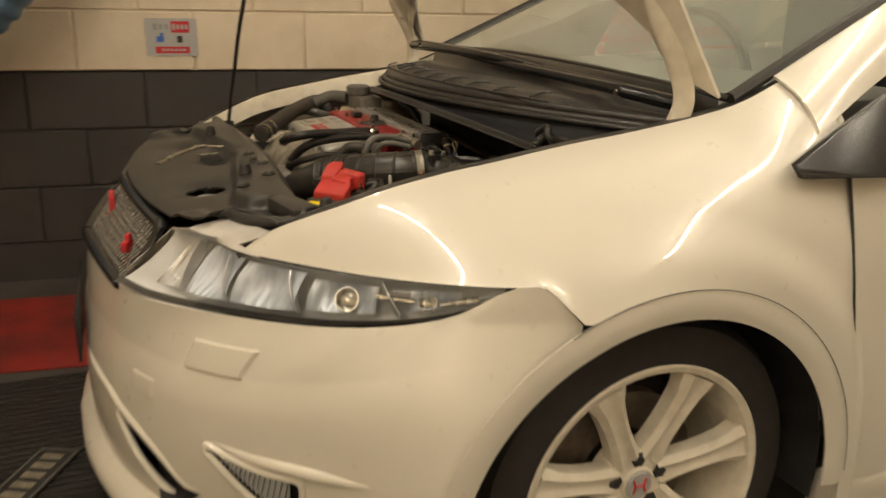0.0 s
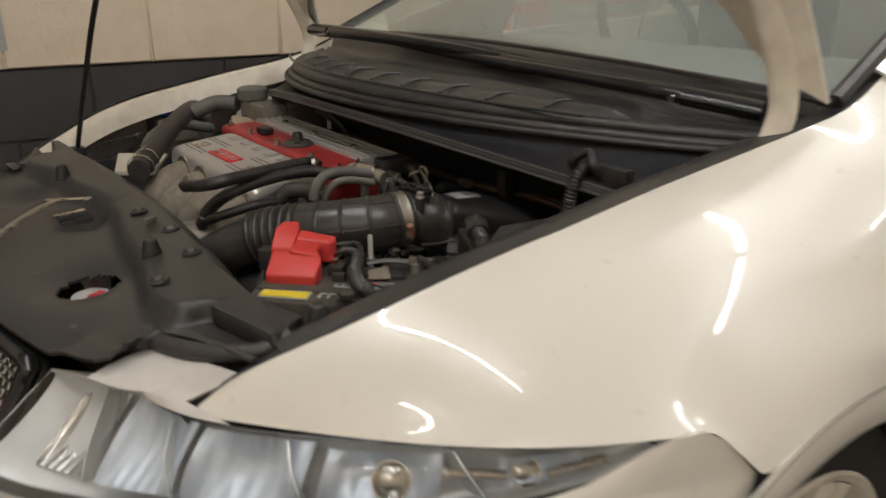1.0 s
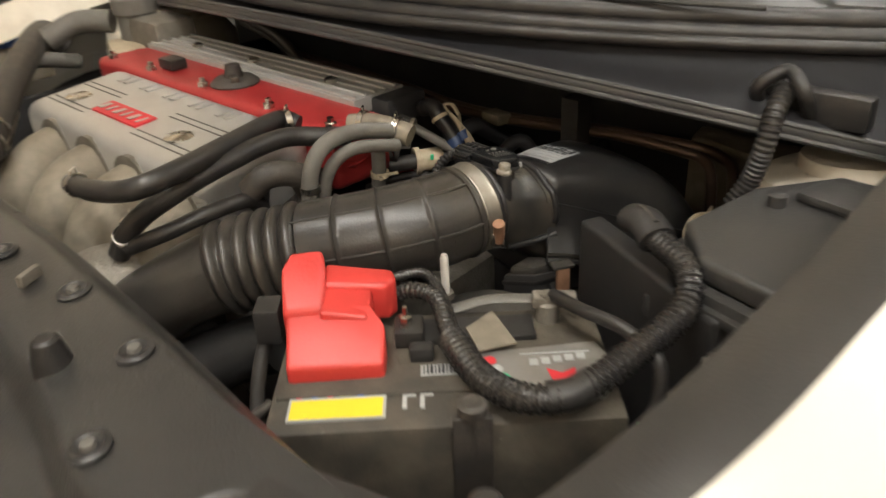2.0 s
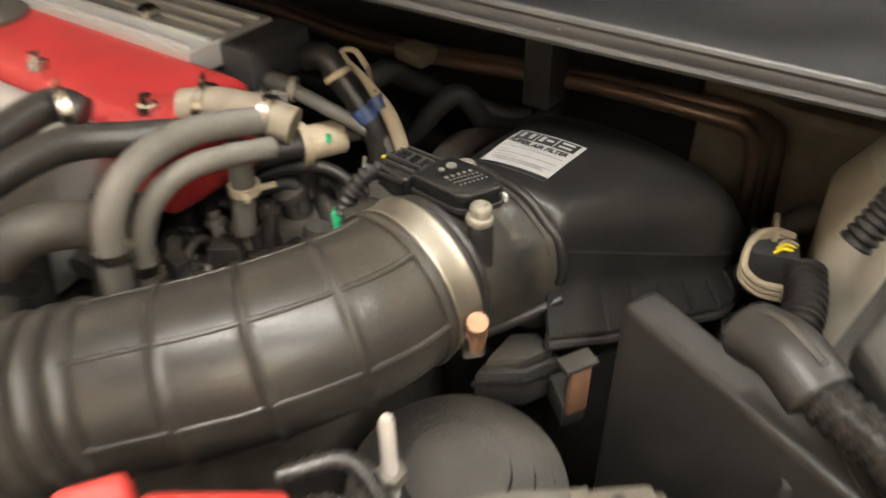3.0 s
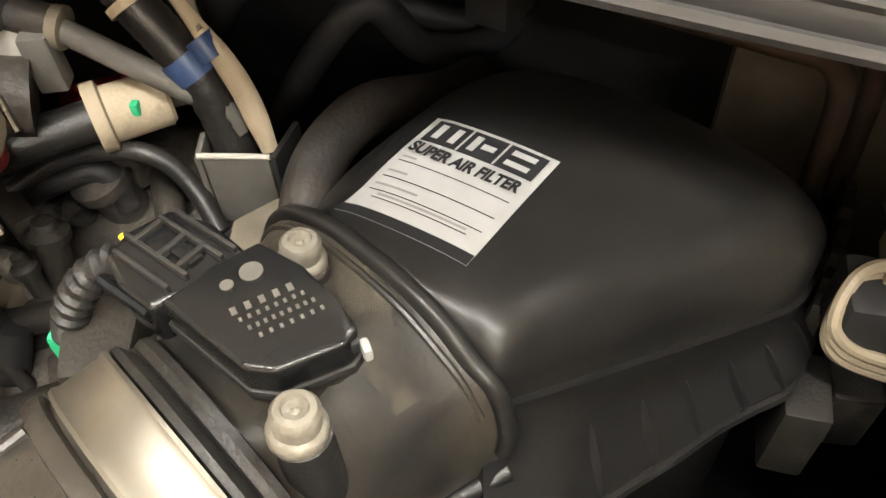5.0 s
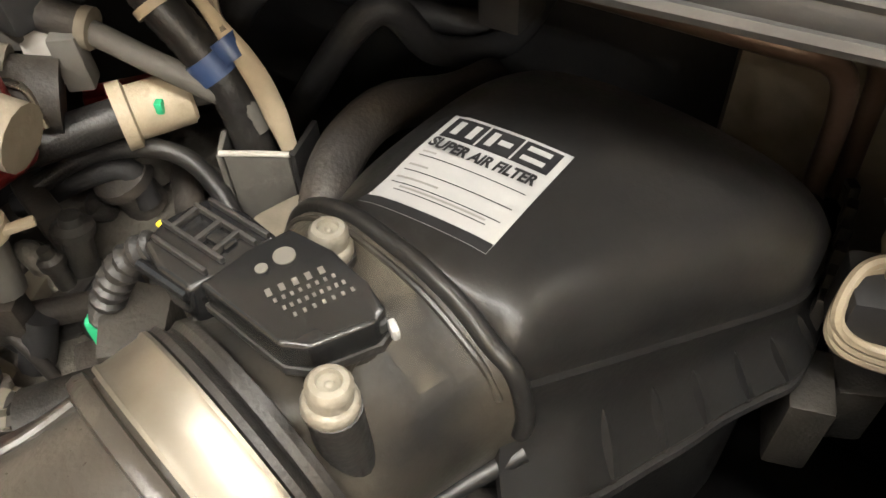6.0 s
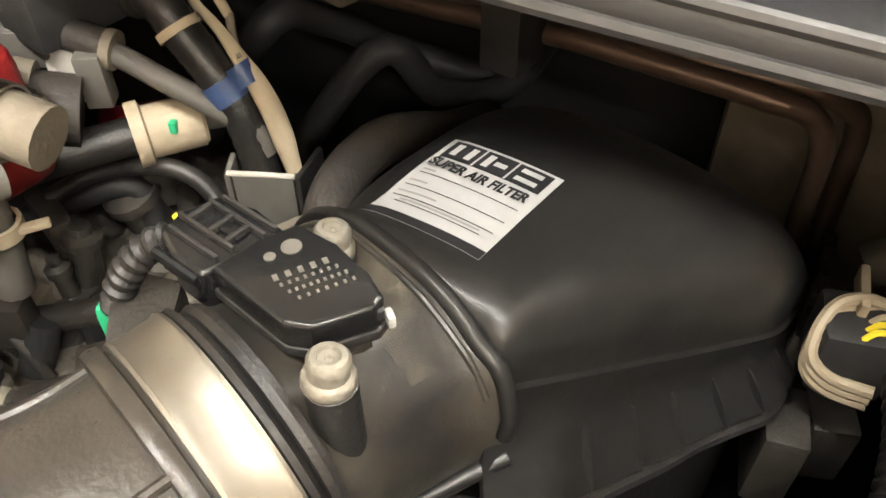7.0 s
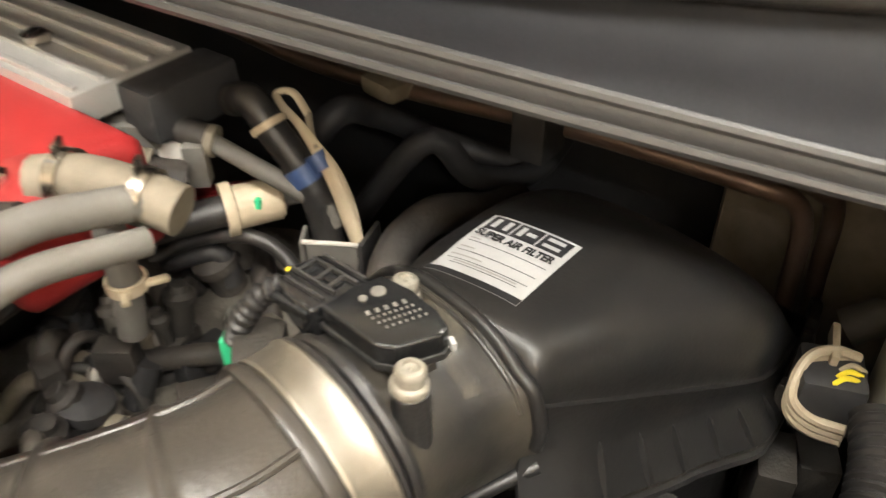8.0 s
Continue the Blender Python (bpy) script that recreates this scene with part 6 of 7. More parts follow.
def headlamp(k):
    flip = mirrored if k else (lambda b: b)
    hl = part("headlamp", flip(sheet(lambda u, v: lens_surface(u, v, 0.062 * math.sin(math.pi * (0.04 + 0.92 * u)) ** 0.6 * (math.sin(math.pi * v) ** 0.4) + 0.004), 50, 16)), LAMPBODY, car, "clear headlamp with silvered reflectors")
    ln = part("lens", flip(sheet(lens_surface, 50, 14, 0.003)), LENS, hl, "clear lamp lens")
    ln.visible_shadow = False
    part("lower_band", flip(sheet(lambda u, v: lens_surface(u, 0.10 * v, 0.0045), 50, 4)), COVERPLASTIC, hl, "dark lens border")
    part("top_band", flip(sheet(lambda u, v: lens_surface(0.0 + 0.75 * u, 0.975 + 0.025 * v, 0.0045), 40, 2)), BLACK, hl)
    for u0, u1, v0, v1, mt, d in ((0.49, 0.665, 0.20, 0.92, PALEREFLECTOR, 0.020), (0.675, 0.805, 0.20, 0.94, PALEREFLECTOR, 0.018), (0.83, 0.93, 0.2, 0.9, REFLECTOR, 0.028), (0.30, 0.47, 0.26, 0.84, PALEREFLECTOR, 0.032), (0.10, 0.22, 0.3, 0.8, PALEREFLECTOR, 0.022)):
        part("reflector", flip(sheet(lambda u, v: lens_surface(u0 + (u1 - u0) * u, v0 + (v1 - v0) * v, d + 0.022 * math.sin(math.pi * u) * math.sin(math.pi * v) + 0.0012 * math.sin(u * 40)), 30, 10)), mt, hl)
    for u in (0.24, 0.48, 0.67, 0.815):
        part("divider", flip(sheet(lambda a, v: lens_surface(u + 0.012 * a + 0.05 * v, 0.2 + 0.7 * v, 0.010 + 0.04 * a), 2, 8, 0.002)), LAMPBODY, hl)
    for u, v, r in ((0.37, 0.52, 0.017), (0.18, 0.5, 0.013)):
        c = lens_surface(u, v, 0.036)
        way = (lens_surface(u, v, 0) - c).normalized()
        part("projector", flip(lathe([(0, 0.006), (r * 0.6, 0.005), (r, 0.0), (r * 1.05, 0.010), (r * 1.15, 0.010), (r * 1.15, -0.012), (0, -0.012)], axis_at(c, way), 24)), CHROME, hl)
    for k2, (u, v) in enumerate(((0.30, 0.62), (0.15, 0.42))):
        a, b = lens_surface(u, v, 0.024), lens_surface(u - 0.09, v - 0.1, 0.022)
        part("bulb_stem", flip(tube([a, a.lerp(b, 0.5), b], 0.005, 8)), STEEL, hl)
    part("lamp_top", flip(sheet(lambda u, v: lamp_up(0.62 + 0.38 * u).lerp(Vector((-0.640, 0.350, 0.770)).lerp(Vector((-0.708, 0.440, 0.782)), u), min(1, v * 2)).lerp(Vector((-0.583, 0.335, 0.788)).lerp(Vector((-0.640, 0.460, 0.788)), u), max(0, v * 2 - 1)), 12, 10, 0.003)), LAMPTOP, hl, "pale plastic lamp top")
    return hl


headlamp(0)
headlamp(1)

# ---- grille ----
def grille_surface(u, v):
    """Left half: u from the lamp to the centre, v up."""
    a = Vector((-0.815, 0.540, 0.668)).lerp(Vector((-0.872, YC, 0.660)), u)
    b = Vector((-0.742, 0.550, 0.762)).lerp(Vector((-0.794, YC, 0.774)), u)
    p = a.lerp(b, v)
    p.x += 0.010 * math.sin(math.pi * v) - 0.018 * math.sin(math.pi * (0.5 * u + 0.2))
    return p


for k in (0, 1):
    flip = mirrored if k else (lambda b: b)
    g = part("grille", flip(sheet(lambda u, v: grille_surface(u, v) + Vector((0.02, 0, -0.004)), 10, 6)), RUBBER, car, "black honeycomb front grille")
    bm = bmesh.new()
    rows, cols = 10, 25
    for i in range(cols):
        for j in range(rows):
            u0, v0 = (i + 0.5 * (j % 2)) / cols, (j + 0.5) / rows
            pts = [grille_surface(min(1, u0 + 0.47 / cols * math.cos(a)), min(1, max(0, v0 + 0.52 / rows * math.sin(a)))) for a in (radians(60 * q + 30) for q in range(6))]
            inn = [grille_surface(min(1, u0 + 0.39 / cols * math.cos(a)), min(1, max(0, v0 + 0.43 / rows * math.sin(a)))) + Vector((-0.003, 0, 0.001)) for a in (radians(60 * q + 30) for q in range(6))]
            vo, vi = [bm.verts.new(p) for p in pts], [bm.verts.new(p) for p in inn]
            for q in range(6):
                bm.faces.new((vo[q], vo[(q + 1) % 6], vi[(q + 1) % 6], vi[q]))
    part("mesh", flip(bm), GRILLEMESH, g, "silvery mesh", smooth=0)
    part("surround", flip(tube([grille_surface(0, i / 6) for i in range(7)] + [grille_surface(i / 6, 1) for i in range(1, 7)], 0.012, 10, 3)), GLOSSBLACK, g)
    part("surround", flip(tube([grille_surface(i / 6, 0) + Vector((-0.008, -0.006, -0.004)) for i in range(7)], 0.014, 10, 4)), GLOSSBLACK, g)
    if not k:
        part("badge", box((-0.815, 0.625, 0.706), (0.012, 0.030, 0.020), 0.003, turn=-30), REDINK, g, "small red badge")
        part("badge", box((-0.812, 0.628, 0.722), (0.010, 0.012, 0.016), 0.003, turn=-30), REDINK, g)
part("centre_badge", box((-0.838, YC, 0.712), (0.012, 0.08, 0.06), 0.004), REDINK, car, "red front badge")
part("number_plate", box((-0.930, YC, 0.48), (0.006, 0.40, 0.10), 0.002), GLOSSBLACK, car, "plain dark plate panel")

# ---- bumper details ----
def on_bumper(u, v, out=0.0):
    e = 0.004
    p = bumper_surface(u, v)
    n = (bumper_surface(u + e, v) - p).cross(bumper_surface(u, v + e) - p).normalized()
    if n.x > 0:
        n = -n
    return p + n * out


def fog_spot(u, v, out):
    """Slanting recess in the bumper: u from its inner tip outwards, v up."""
    a, b = Vector(FOG_A), Vector(FOG_B)
    p = a.lerp(b, u)
    return on_bumper(p.x, p.y - (0.03 + 0.17 * u) * (1 - v), out)


wu, wv = find_uv((-0.708, 0.313, 0.591))
part("washer_cover", sheet(lambda u, v: on_bumper(wu - 0.066 + 0.132 * u - 0.02 * (1 - v), wv - 0.055 + 0.11 * v, 0.005 if 0.06 < u < 0.94 and 0.06 < v < 0.94 else -0.001), 18, 12), WHITE, car, "white headlamp washer cover")
tu, tv = find_uv((-0.814, 0.436, 0.501))
part("tow_cover", sheet(lambda u, v: on_bumper(tu - 0.035 + 0.07 * u, tv - 0.04 + 0.08 * v, 0.0025 if 0.08 < u < 0.92 and 0.08 < v < 0.92 else -0.001), 12, 12), WHITE, car, "white towing eye cover")
for k in (0, 1):
    flip = mirrored if k else (lambda b: b)
    fog = part("fog_grille", flip(sheet(lambda u, v: fog_spot(u, v, -0.030), 24, 12, 0.003)), DARKMETAL, car, "grey slatted fog lamp insert")
    part("fog_lens", flip(sheet(lambda u, v: fog_spot(0.10 + 0.78 * u, 0.15 + 0.7 * v, -0.010), 20, 10, 0.003)), PALEREFLECTOR, fog, "silvery ribbed lamp")
    for j in range(14):
        a = 0.14 + 0.052 * j
        part("slat", flip(tube([fog_spot(a, 0.16, -0.007), fog_spot(a + 0.03, 0.5, -0.007), fog_spot(a + 0.06, 0.84, -0.007)], 0.0016, 6, 3)), CHROME, fog)
    rim = [(0.0, 0.0), (0.0, 1.0), (0.25, 1.0), (0.5, 1.0), (0.75, 1.0), (1.0, 1.0), (1.0, 0.5), (1.0, 0.0), (0.75, 0.0), (0.5, 0.0), (0.25, 0.0), (0.0, 0.0)]
    part("fog_rim", flip(tube([fog_spot(a, b, 0.0005) for a, b in rim], 0.0065, 8, 6)), WHITE, fog, "white rim of the lamp recess")
    ends = [find_uv(p) for p in ((-0.757, 0.33, 0.462), (-0.655, 0.22, 0.440), (-0.53, 0.10, 0.432), (-0.44, 0.05, 0.447))]
    part("crease", flip(tube([on_bumper(*q, -0.006) for q in ends], 0.011, 12, 8, radius=lambda s, l: 0.0125 * math.sin(math.pi * (0.02 + 0.96 * s / l)) ** 0.6)), WHITE, bumper)
    part("mouth_edge", flip(tube([on_bumper(u, mouth_top(u) + 0.012 + 0.16 * max(0, u - 0.61), -0.003) for u in (0.40, 0.44, 0.49, 0.54, 0.60, 0.68, 0.78, 0.90)], 0.009, 10, 6, radius=lambda s, l: 0.0095 * math.sin(math.pi * (0.03 + 0.94 * s / l)) ** 0.5)), WHITE, bumper)
    part("mouth_lip", flip(tube([on_bumper(0.41 + 0.012 * i, mouth_top(0.41 + 0.012 * i) - mouth_depth(0.41 + 0.012 * i) - 0.004, -0.004) for i in range(20)], 0.0075, 10, 4)), WHITE, bumper)
    ur = sheet(lambda u, v: ARCH_C + Vector((math.cos(radians(172 - 58 * u)), 0, math.sin(radians(172 - 58 * u)))) * (ARCH_R + 0.001 - 0.050 * v) + Vector((0, -0.009 - 0.007 * u * u - 0.003 * math.sin(math.pi * v), 0)), 24, 6, 0.004)
    part("arch_lip", flip(ur), WHITE, bumper)
    ur = sheet(lambda u, v: ARCH_C + Vector((math.cos(radians(114 - 116.5 * u)), 0, math.sin(radians(114 - 116.5 * u)))) * (ARCH_R + 0.001 - 0.050 * v) + Vector((0, -0.016 - 0.003 * math.sin(math.pi * v), 0)), 40, 6, 0.004)
    part("arch_lip", flip(ur), WHITE, car, "white wheel arch lip")
    part("arch_gap", flip(tube([ARCH_C + Vector((math.cos(radians(118 - 3.9 * i)) * (ARCH_R + 0.003), -0.0185, math.sin(radians(118 - 3.9 * i)) * (ARCH_R + 0.003))) for i in range(31)], 0.0008, 6, 2)), RUBBER, car)
    liner = sheet(lambda u, v: ARCH_C + Vector((math.cos(radians(190 - 200 * u)) * 0.405, 0.02 + 0.30 * v, math.sin(radians(190 - 200 * u)) * 0.405)), 30, 3, 0.003)
    part("arch_liner", flip(liner), DARKMETAL, car)

# ---- wheels ----
def wheel(x, y):
    m = axis_at((x, y, 0.330), (0, -1, 0)) @ Matrix.Diagonal((1.055, 1.055, 1, 1))
    t = part("wheel", lathe([(0.228, -0.19), (0.262, -0.196), (0.300, -0.19), (0.314, -0.165), (0.316, -0.10), (0.314, -0.035), (0.300, -0.010), (0.262, -0.002), (0.232, -0.006)], m, 64), TYRE, car, "black low-profile tyre on a white alloy wheel")
    rim = part("rim", lathe([(0.234, -0.008), (0.237, -0.002), (0.232, 0.0), (0.222, -0.004), (0.212, -0.03), (0.206, -0.10), (0.200, -0.17), (0.236, -0.18)], m, 64), WHEELPAINT, t, "white alloy rim")
    for k in range(7):
        a = radians(360 / 7 * k + 12)
        bm = bmesh.new()
        rings = []
        for i in range(11):
            s = i / 10
            r = 0.045 + 0.172 * s
            w = 0.030 - 0.007 * math.sin(math.pi * min(1, s * 1.15)) + 0.010 * max(0, s - 0.8) / 0.2
            h = -0.030 + 0.022 * s
            ring = []
            for q, d in ((-1, -0.035), (-1, -0.006), (-0.55, 0.004), (-0.2, -0.001), (0.2, -0.001), (0.55, 0.004), (1, -0.006), (1, -0.035)):
                ring.append(m @ (Matrix.Rotation(a, 4, "Z") @ Vector((r, q * w, h + d))))
            rings.append(ring)
        rings_to_mesh(bm, rings)
        part("spoke", bm, WHEELPAINT, t)
    part("hub", lathe([(0.0, -0.026), (0.030, -0.026), (0.034, -0.030), (0.066, -0.032), (0.070, -0.045), (0.070, -0.08), (0, -0.08)], m, 32), WHEELPAINT, t)
    cap = part("centre_cap", lathe([(0, -0.0225), (0.024, -0.0225), (0.027, -0.026), (0, -0.026)], m, 28), PAPER, t)
    for q in (-1, 1):
        part("cap_print", tube([m @ Vector((0.012 * q, -0.013, -0.022)), m @ Vector((0.009 * q, 0.0, -0.022)), m @ Vector((0.013 * q, 0.013, -0.022))], 0.0022, 6), REDINK, t)
    part("cap_print", tube([m @ Vector((-0.009, 0, -0.022)), m @ Vector((0.009, 0, -0.022))], 0.002, 6), REDINK, t)
    for k in range(5):
        a = radians(72 * k + 20)
        part("wheel_nut", lathe([(0, -0.024), (0.009, -0.024), (0.010, -0.029), (0.0145, -0.029), (0.0145, -0.034), (0, -0.034)], m @ Matrix.Translation((0.048 * math.cos(a), 0.048 * math.sin(a), 0)), 6), DARKMETAL, t, smooth=0)
    part("brake_disc", lathe([(0.08, -0.085), (0.15, -0.085), (0.15, -0.11), (0.08, -0.11)], m, 40), DISC, t, "brown-stained brake disc")
    part("brake_caliper", box((0, 0, 0), (0.07, 0.15, 0.07), 0.012, m=m @ Matrix.Rotation(radians(150), 4, "Z") @ Matrix.Translation((0.135, 0, -0.115))), DISC, t)
    return t


wheel(0.004, 0.035)
for x, y, s in ((2.65, 0.035, 1), (0.012, 2 * YC - 0.035, -1), (2.65, 2 * YC - 0.035, -1)):
    m = axis_at((x, y, 0.326), (0, -s, 0))
    t = part("wheel", lathe([(0.0, -0.02), (0.228, -0.02), (0.262, -0.002), (0.300, -0.010), (0.316, -0.035), (0.316, -0.165), (0.300, -0.19), (0.0, -0.19)], m, 48), TYRE, car, "black low-profile tyre")
    part("rim", lathe([(0, -0.012), (0.232, -0.002), (0.236, -0.01), (0, -0.016)], m, 40), WHEELPAINT, t)

# ---- door, pillars and the rest of the body ----
def flank(u, v):
    x = 0.475 + 3.155 * u
    low, up_ = Vector((x, 0.004 + 0.10 * max(0, u - 0.85) / 0.15, 0.20)), Vector((x, 0.055 + 0.10 * max(0, u - 0.85) / 0.15, 0.955 + 0.09 * u))
    p = low.lerp(up_, v)
    p.x -= 0.10 * (1 - u) ** 8 * v
    p.y -= 0.02 * math.sin(math.pi * v) - 0.055 * max(0, v - 0.75) ** 2
    return p


def flank_hole(u, v):
    p = flank(u, v)
    return (p.x - 2.65) ** 2 + (p.z - 0.326) ** 2 < 0.36**2


for k in (0, 1):
    flip = mirrored if k else (lambda b: b)
    part("door", flip(sheet(lambda u, v: flank(u * 0.38, v), 24, 24, 0.006)), WHITE, car, "glossy white front door")
    part("body_side", flip(sheet(lambda u, v: flank(0.383 + 0.617 * u, v), 60, 40, 0.006, drop=lambda u, v: flank_hole(0.383 + 0.617 * u, v))), WHITE, car, "white rear body side")
    part("sill", flip(box((1.30, 0.03, 0.225), (1.75, 0.06, 0.09), 0.02)), WHITE, car, "white side sill")
    qline = spline([(0.34, 0.085, 0.955), (0.546, 0.145, 1.043), (0.80, 0.195, 1.14), (1.16, 0.27, 1.40)])
    pill = sheet(lambda u, v: screen(0.10 + 0.90 * u, 0).lerp(qline(u), v) + Vector((0, -0.014 * math.sin(math.pi * v), 0.010 * math.sin(math.pi * v))), 24, 8, 0.006)
    part("windscreen_pillar", flip(pill), WHITE, car, "white windscreen pillar")
    quarter = prism([(0.233, 0.914), (0.242, 0.892), (0.445, 0.882), (0.95, 0.93), (1.0, 1.20), (0.80, 1.135), (0.546, 1.036), (0.40, 0.980)], -0.006, 0.006, 0.003, m=Matrix(((1, 0, 0, 0), (0, 0, 1, 0.026), (0, 1, 0, 0), (0, 0, 0, 1))))
    for v in quarter.verts:
        v.co.y += 0.55 * (v.co.z - 0.89) - 0.02 * max(0, 0.42 - v.co.x)
    part("quarter_window", flip(quarter), GLOSSBLACK, car, "black triangular quarter window panel")
    side_glass = sheet(lambda u, v: Vector((1.0 + 1.75 * u, 0.075 + 0.16 * v, 0.975 + 0.09 * u + (0.36 - 0.14 * u * u) * v)), 12, 6, 0.005)
    part("side_window", flip(side_glass), GLASS, car, "tinted side window")
    mir = box((0.80, -0.06, 0.975), (0.10, 0.20, 0.12), 0.035, seg=4)
    part("door_mirror", flip(mir), GLOSSBLACK, car, "black door mirror")
    part("door_gap", flip(tube([flank(0.0, i / 12 * 0.93) + Vector((-0.003, -0.0005, 0)) for i in range(13)], 0.003, 6, 3)), DARKMETAL, car)
roof = sheet(lambda u, v: Vector((1.18 + 1.75 * u, 0.31 + (2 * YC - 0.62) * v, 1.445 + 0.02 * math.sin(math.pi * v) - 0.10 * u * u)), 14, 12, 0.01)
part("roof", roof, WHITE, car, "white roof")
part("tailgate", sheet(lambda u, v: Vector((2.93 + 0.72 * u, 0.31 - 0.1 * u + (2 * YC - 0.62 + 0.2 * u) * v, 1.345 - 0.30 * u)), 6, 8, 0.01), GLOSSBLACK, car, "dark sloping rear screen")
part("rear_end", box((3.62, YC, 0.66), (0.10, 1.56, 0.80), 0.04), WHITE, car)
part("cabin_floor", box((1.9, YC, 0.30), (3.3, 1.6, 0.04), 0), DARKMETAL, car)
# grey instead of black: the windscreen's glare is put into the dashboard's colour
part("dashboard", prism([(0.26, 0.30), (0.95, 0.26), (0.95, 1.60), (0.26, 1.56)], 0.72, 0.985, 0.03), GREYPLASTIC, car, "dashboard top in grey that paints in windscreen glare")
for yy in (0.55, 1.31):
    part("seat", box((1.75, yy, 0.95), (0.16, 0.48, 0.62), 0.06), RUBBER, car, "dark front seat")
part("steering_wheel", lathe([(0.165, -0.012), (0.185, -0.012), (0.19, 0), (0.185, 0.012), (0.165, 0.012)], axis_at((1.12, 1.30, 0.99), (0.9, 0, 0.42)), 40), BLACK, car, "black steering wheel")

# ---- things in the garage ----
board = root("wall_sign", -0.6, 2.45, 0.94, "small white printed sign stuck on the cream wall", "sign")
SG = WALL @ Matrix.Translation((-0.915, -0.001, 1.010)) @ Matrix.Rotation(radians(90), 4, "X")
def sg(c, s, mat, name="print_bar"):
    return part(name, box((0, 0, 0), (s[0], s[1], 0.001), 0, m=SG @ Matrix.Translation((c[0], c[1], 0.003 + (0 if name == "panel" else 0.0012)))), mat, board)
sg((0, 0), (0.198, 0.146), PAPER, "panel")
for i in range(3):
    sg((-0.062 + 0.022 * i, 0.040), (0.014, 0.026 - 0.006 * (i > 0)), GREYINK)
sg((0.034, 0.040), (0.070, 0.044), REDINK)
for i in range(4):
    part("print_bar", box((0, 0, 0), (0.010, 0.024 - 0.006 * (i > 0), 0.001), 0, m=SG @ Matrix.Translation((0.010 + 0.016 * i, 0.040, 0.0054))), PAPER, board)
sg((-0.045, -0.008), (0.028, 0.022), BLUEINK)
sg((-0.038, 0.006), (0.012, 0.020), BLUEINK)
sg((0.030, -0.008), (0.020, 0.026), INK)
sg((0.0, -0.050), (0.132, 0.026), REDINK)
for i in range(6):
    part("print_bar", box((0, 0, 0), (0.010, 0.010, 0.001), 0, m=SG @ Matrix.Translation((-0.035 + 0.016 * i, -0.050, 0.0054))), PAPER, board)

hc = root("wall_banner", 1.45, 2.2, 0.95, "white and red health check banner on the wall", "banner")
HB = WALL @ Matrix.Translation((1.13, -0.004, 1.015)) @ Matrix.Rotation(radians(90), 4, "X") @ Matrix.Diagonal((0.66, 0.66, 1, 1))
part("sheet", box((0, 0, 0), (1.35, 0.52, 0.003), 0, m=HB @ Matrix.Translation((0.30, 0, 0.002))), PAPER, hc)
part("red_field", box((0, 0, 0), (0.44, 0.46, 0.002), 0, m=HB @ Matrix.Translation((-0.08, 0, 0.005))), REDINK, hc)
words("HEALTH", 0.115, HB @ Matrix.Translation((-0.08, 0.06, 0.0075)), PAPER, hc)
words("CHECK", 0.135, HB @ Matrix.Translation((-0.08, -0.08, 0.0075)), PAPER, hc)
for k in range(7):
    part("print_bar", box((0, 0, 0), (0.055, 0.075, 0.001), 0, m=HB @ Matrix.Translation((0.30 + 0.085 * k, 0.05, 0.0045))), REDINK, hc)
part("print_bar", box((0, 0, 0), (0.60, 0.012, 0.001), 0, m=HB @ Matrix.Translation((0.52, -0.06, 0.0045))), REDINK, hc)

duct = thing("air_duct", conduit([(-0.70, 2.22, 3.20), (-0.78, 2.22, 2.2), (-1.02, 2.24, 1.45), (-1.32, 2.27, 1.08), (-1.85, 2.30, 0.90)], 0.14, 0.055, 0.05, 28), BLUEDUCT, "blue ribbed flexible extraction duct hanging from the ceiling", "duct", smooth=30)

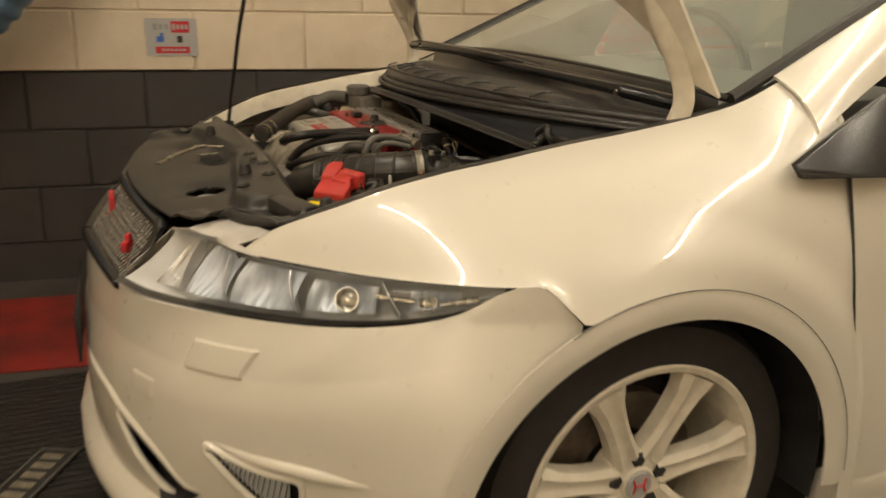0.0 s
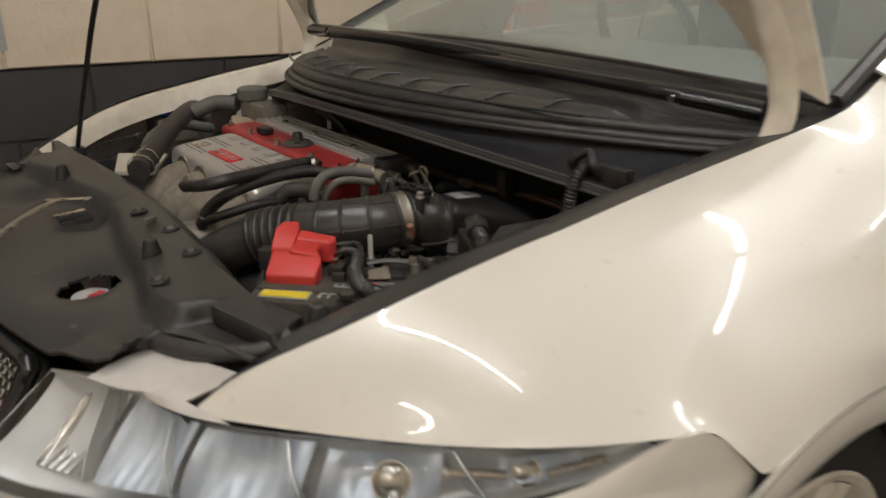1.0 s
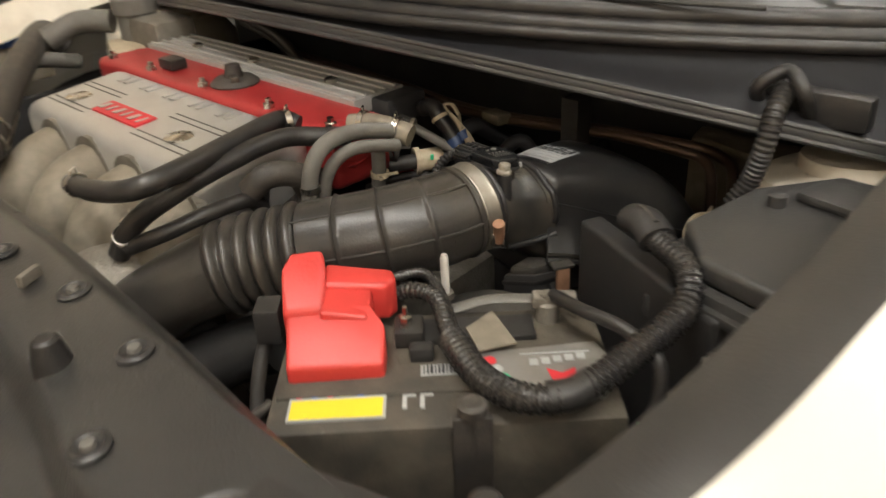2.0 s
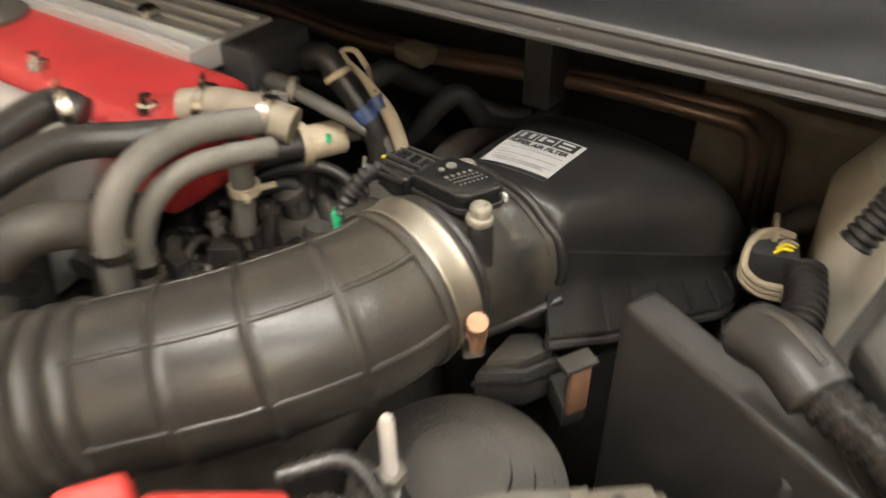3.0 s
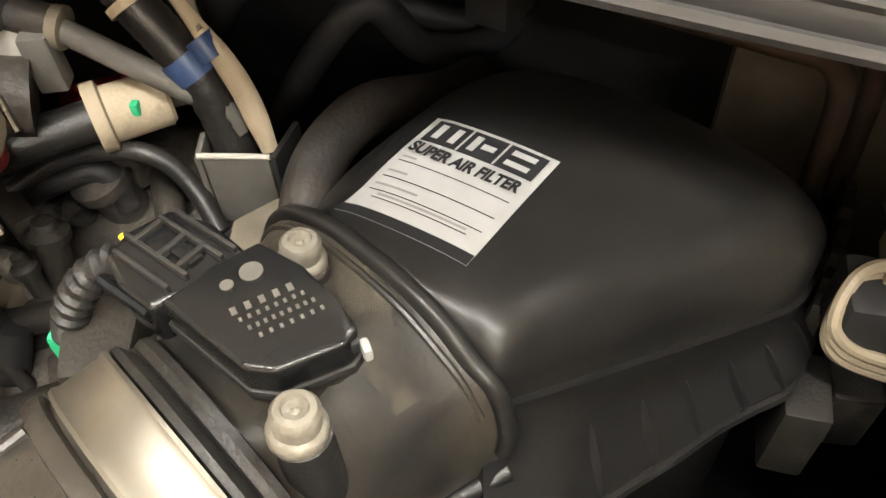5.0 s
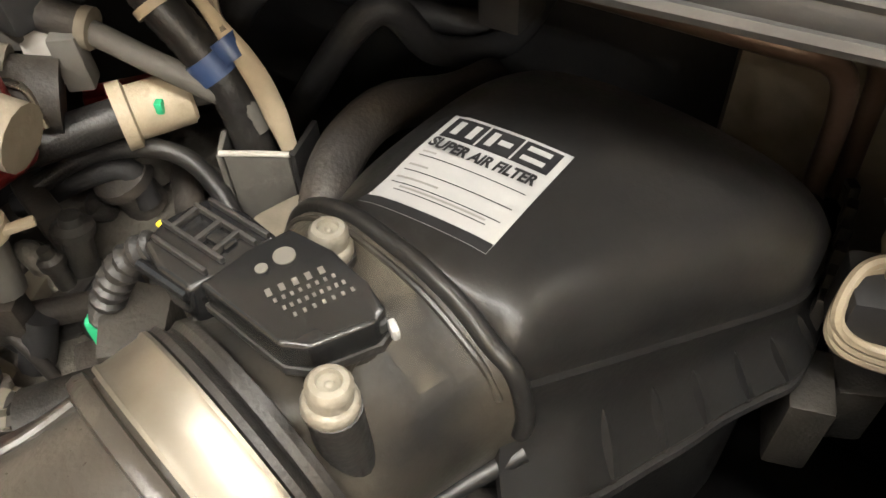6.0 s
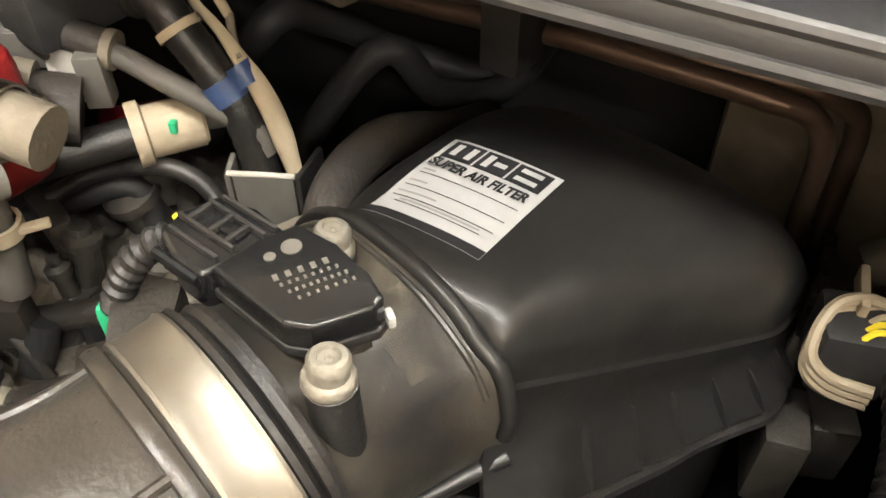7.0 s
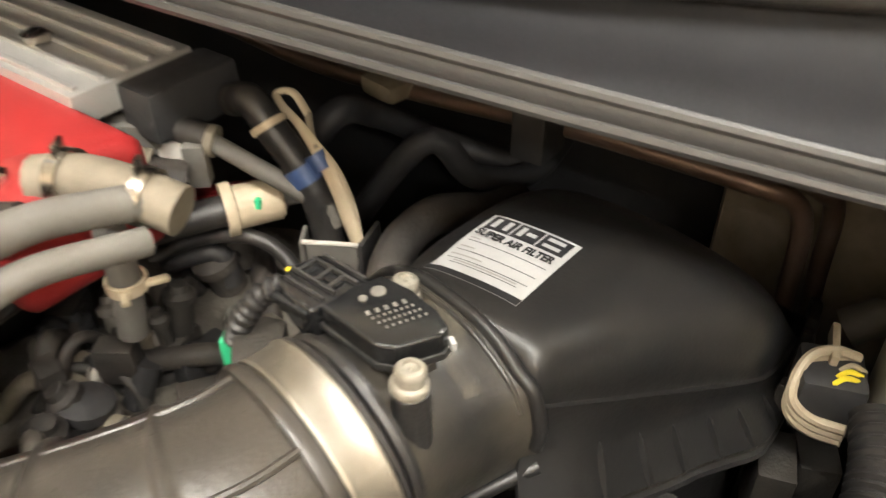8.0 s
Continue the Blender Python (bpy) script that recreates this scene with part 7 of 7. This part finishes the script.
mat_root = root("floor_mat", -1.0, 0.95, 0.012, "black ribbed rubber floor mat with a pale lettered panel", "mat")
MT = Matrix.Translation((-1.10, 0.98, 0.012)) @ Matrix.Rotation(radians(62), 4, "Z")
part("mat_body", box((0, 0, 0), (1.1, 0.8, 0.010), 0.003, m=Matrix.Translation((-1.35, 1.20, 0.012))), RUBBER, mat_root)
for i in range(26):
    part("rib", box((-1.35, 0.83 + 0.03 * i, 0.019), (1.06, 0.010, 0.006), 0.002), TYRE, mat_root)
part("panel", box((0, 0, 0), (0.30, 0.11, 0.004), 0.001, m=MT @ Matrix.Translation((0, 0, 0.014))), BLACK, mat_root)
for c, s in (((0, 0.047), (0.28, 0.005)), ((0, -0.047), (0.28, 0.005)), ((-0.138, 0), (0.005, 0.09)), ((0.138, 0), (0.005, 0.09))):
    part("panel_line", box((0, 0, 0), (*s, 0.001), 0, m=MT @ Matrix.Translation((*c, 0.0168))), GREYPLASTIC, mat_root)
for k in range(6):
    part("letter_bar", box((0, 0, 0), (0.026, 0.055, 0.001), 0, m=MT @ Matrix.Translation((-0.105 + 0.042 * k, 0, 0.0168))), BEIGE, mat_root)

# ---- wall blocks ----
COURSE, LENGTH = 0.2345, 0.447
shapes = {}
for row in range(-3, 5):
    z0 = 0.877 + COURSE * row
    lo, hi = max(0.008, z0 + 0.004), z0 + COURSE - 0.004
    shift = -1.140 if row % 2 else -0.937
    for i in range(-4, 8):
        s0 = shift / math.cos(radians(8)) - 0.334 + i * LENGTH
        if not -2.6 < s0 < 2.2:
            continue
        key = (row >= 0, round(hi - lo, 3))
        if key not in shapes:
            bm = box((0, 0, 0), (LENGTH - 0.008, 0.012, hi - lo), 0.003, seg=1)
            shapes[key] = finish(bm, LIGHTBLOCK if row >= 0 else DARKBLOCK, "block")
        ob = new("block", shapes[key])
        ob.parent = wall_back
        ob.matrix_basis = WALL @ Matrix.Translation((s0 + LENGTH / 2, (0.006 if row >= 0 else 0.0195) - 0.0 + random.uniform(-0.001, 0.001), (lo + hi) / 2))
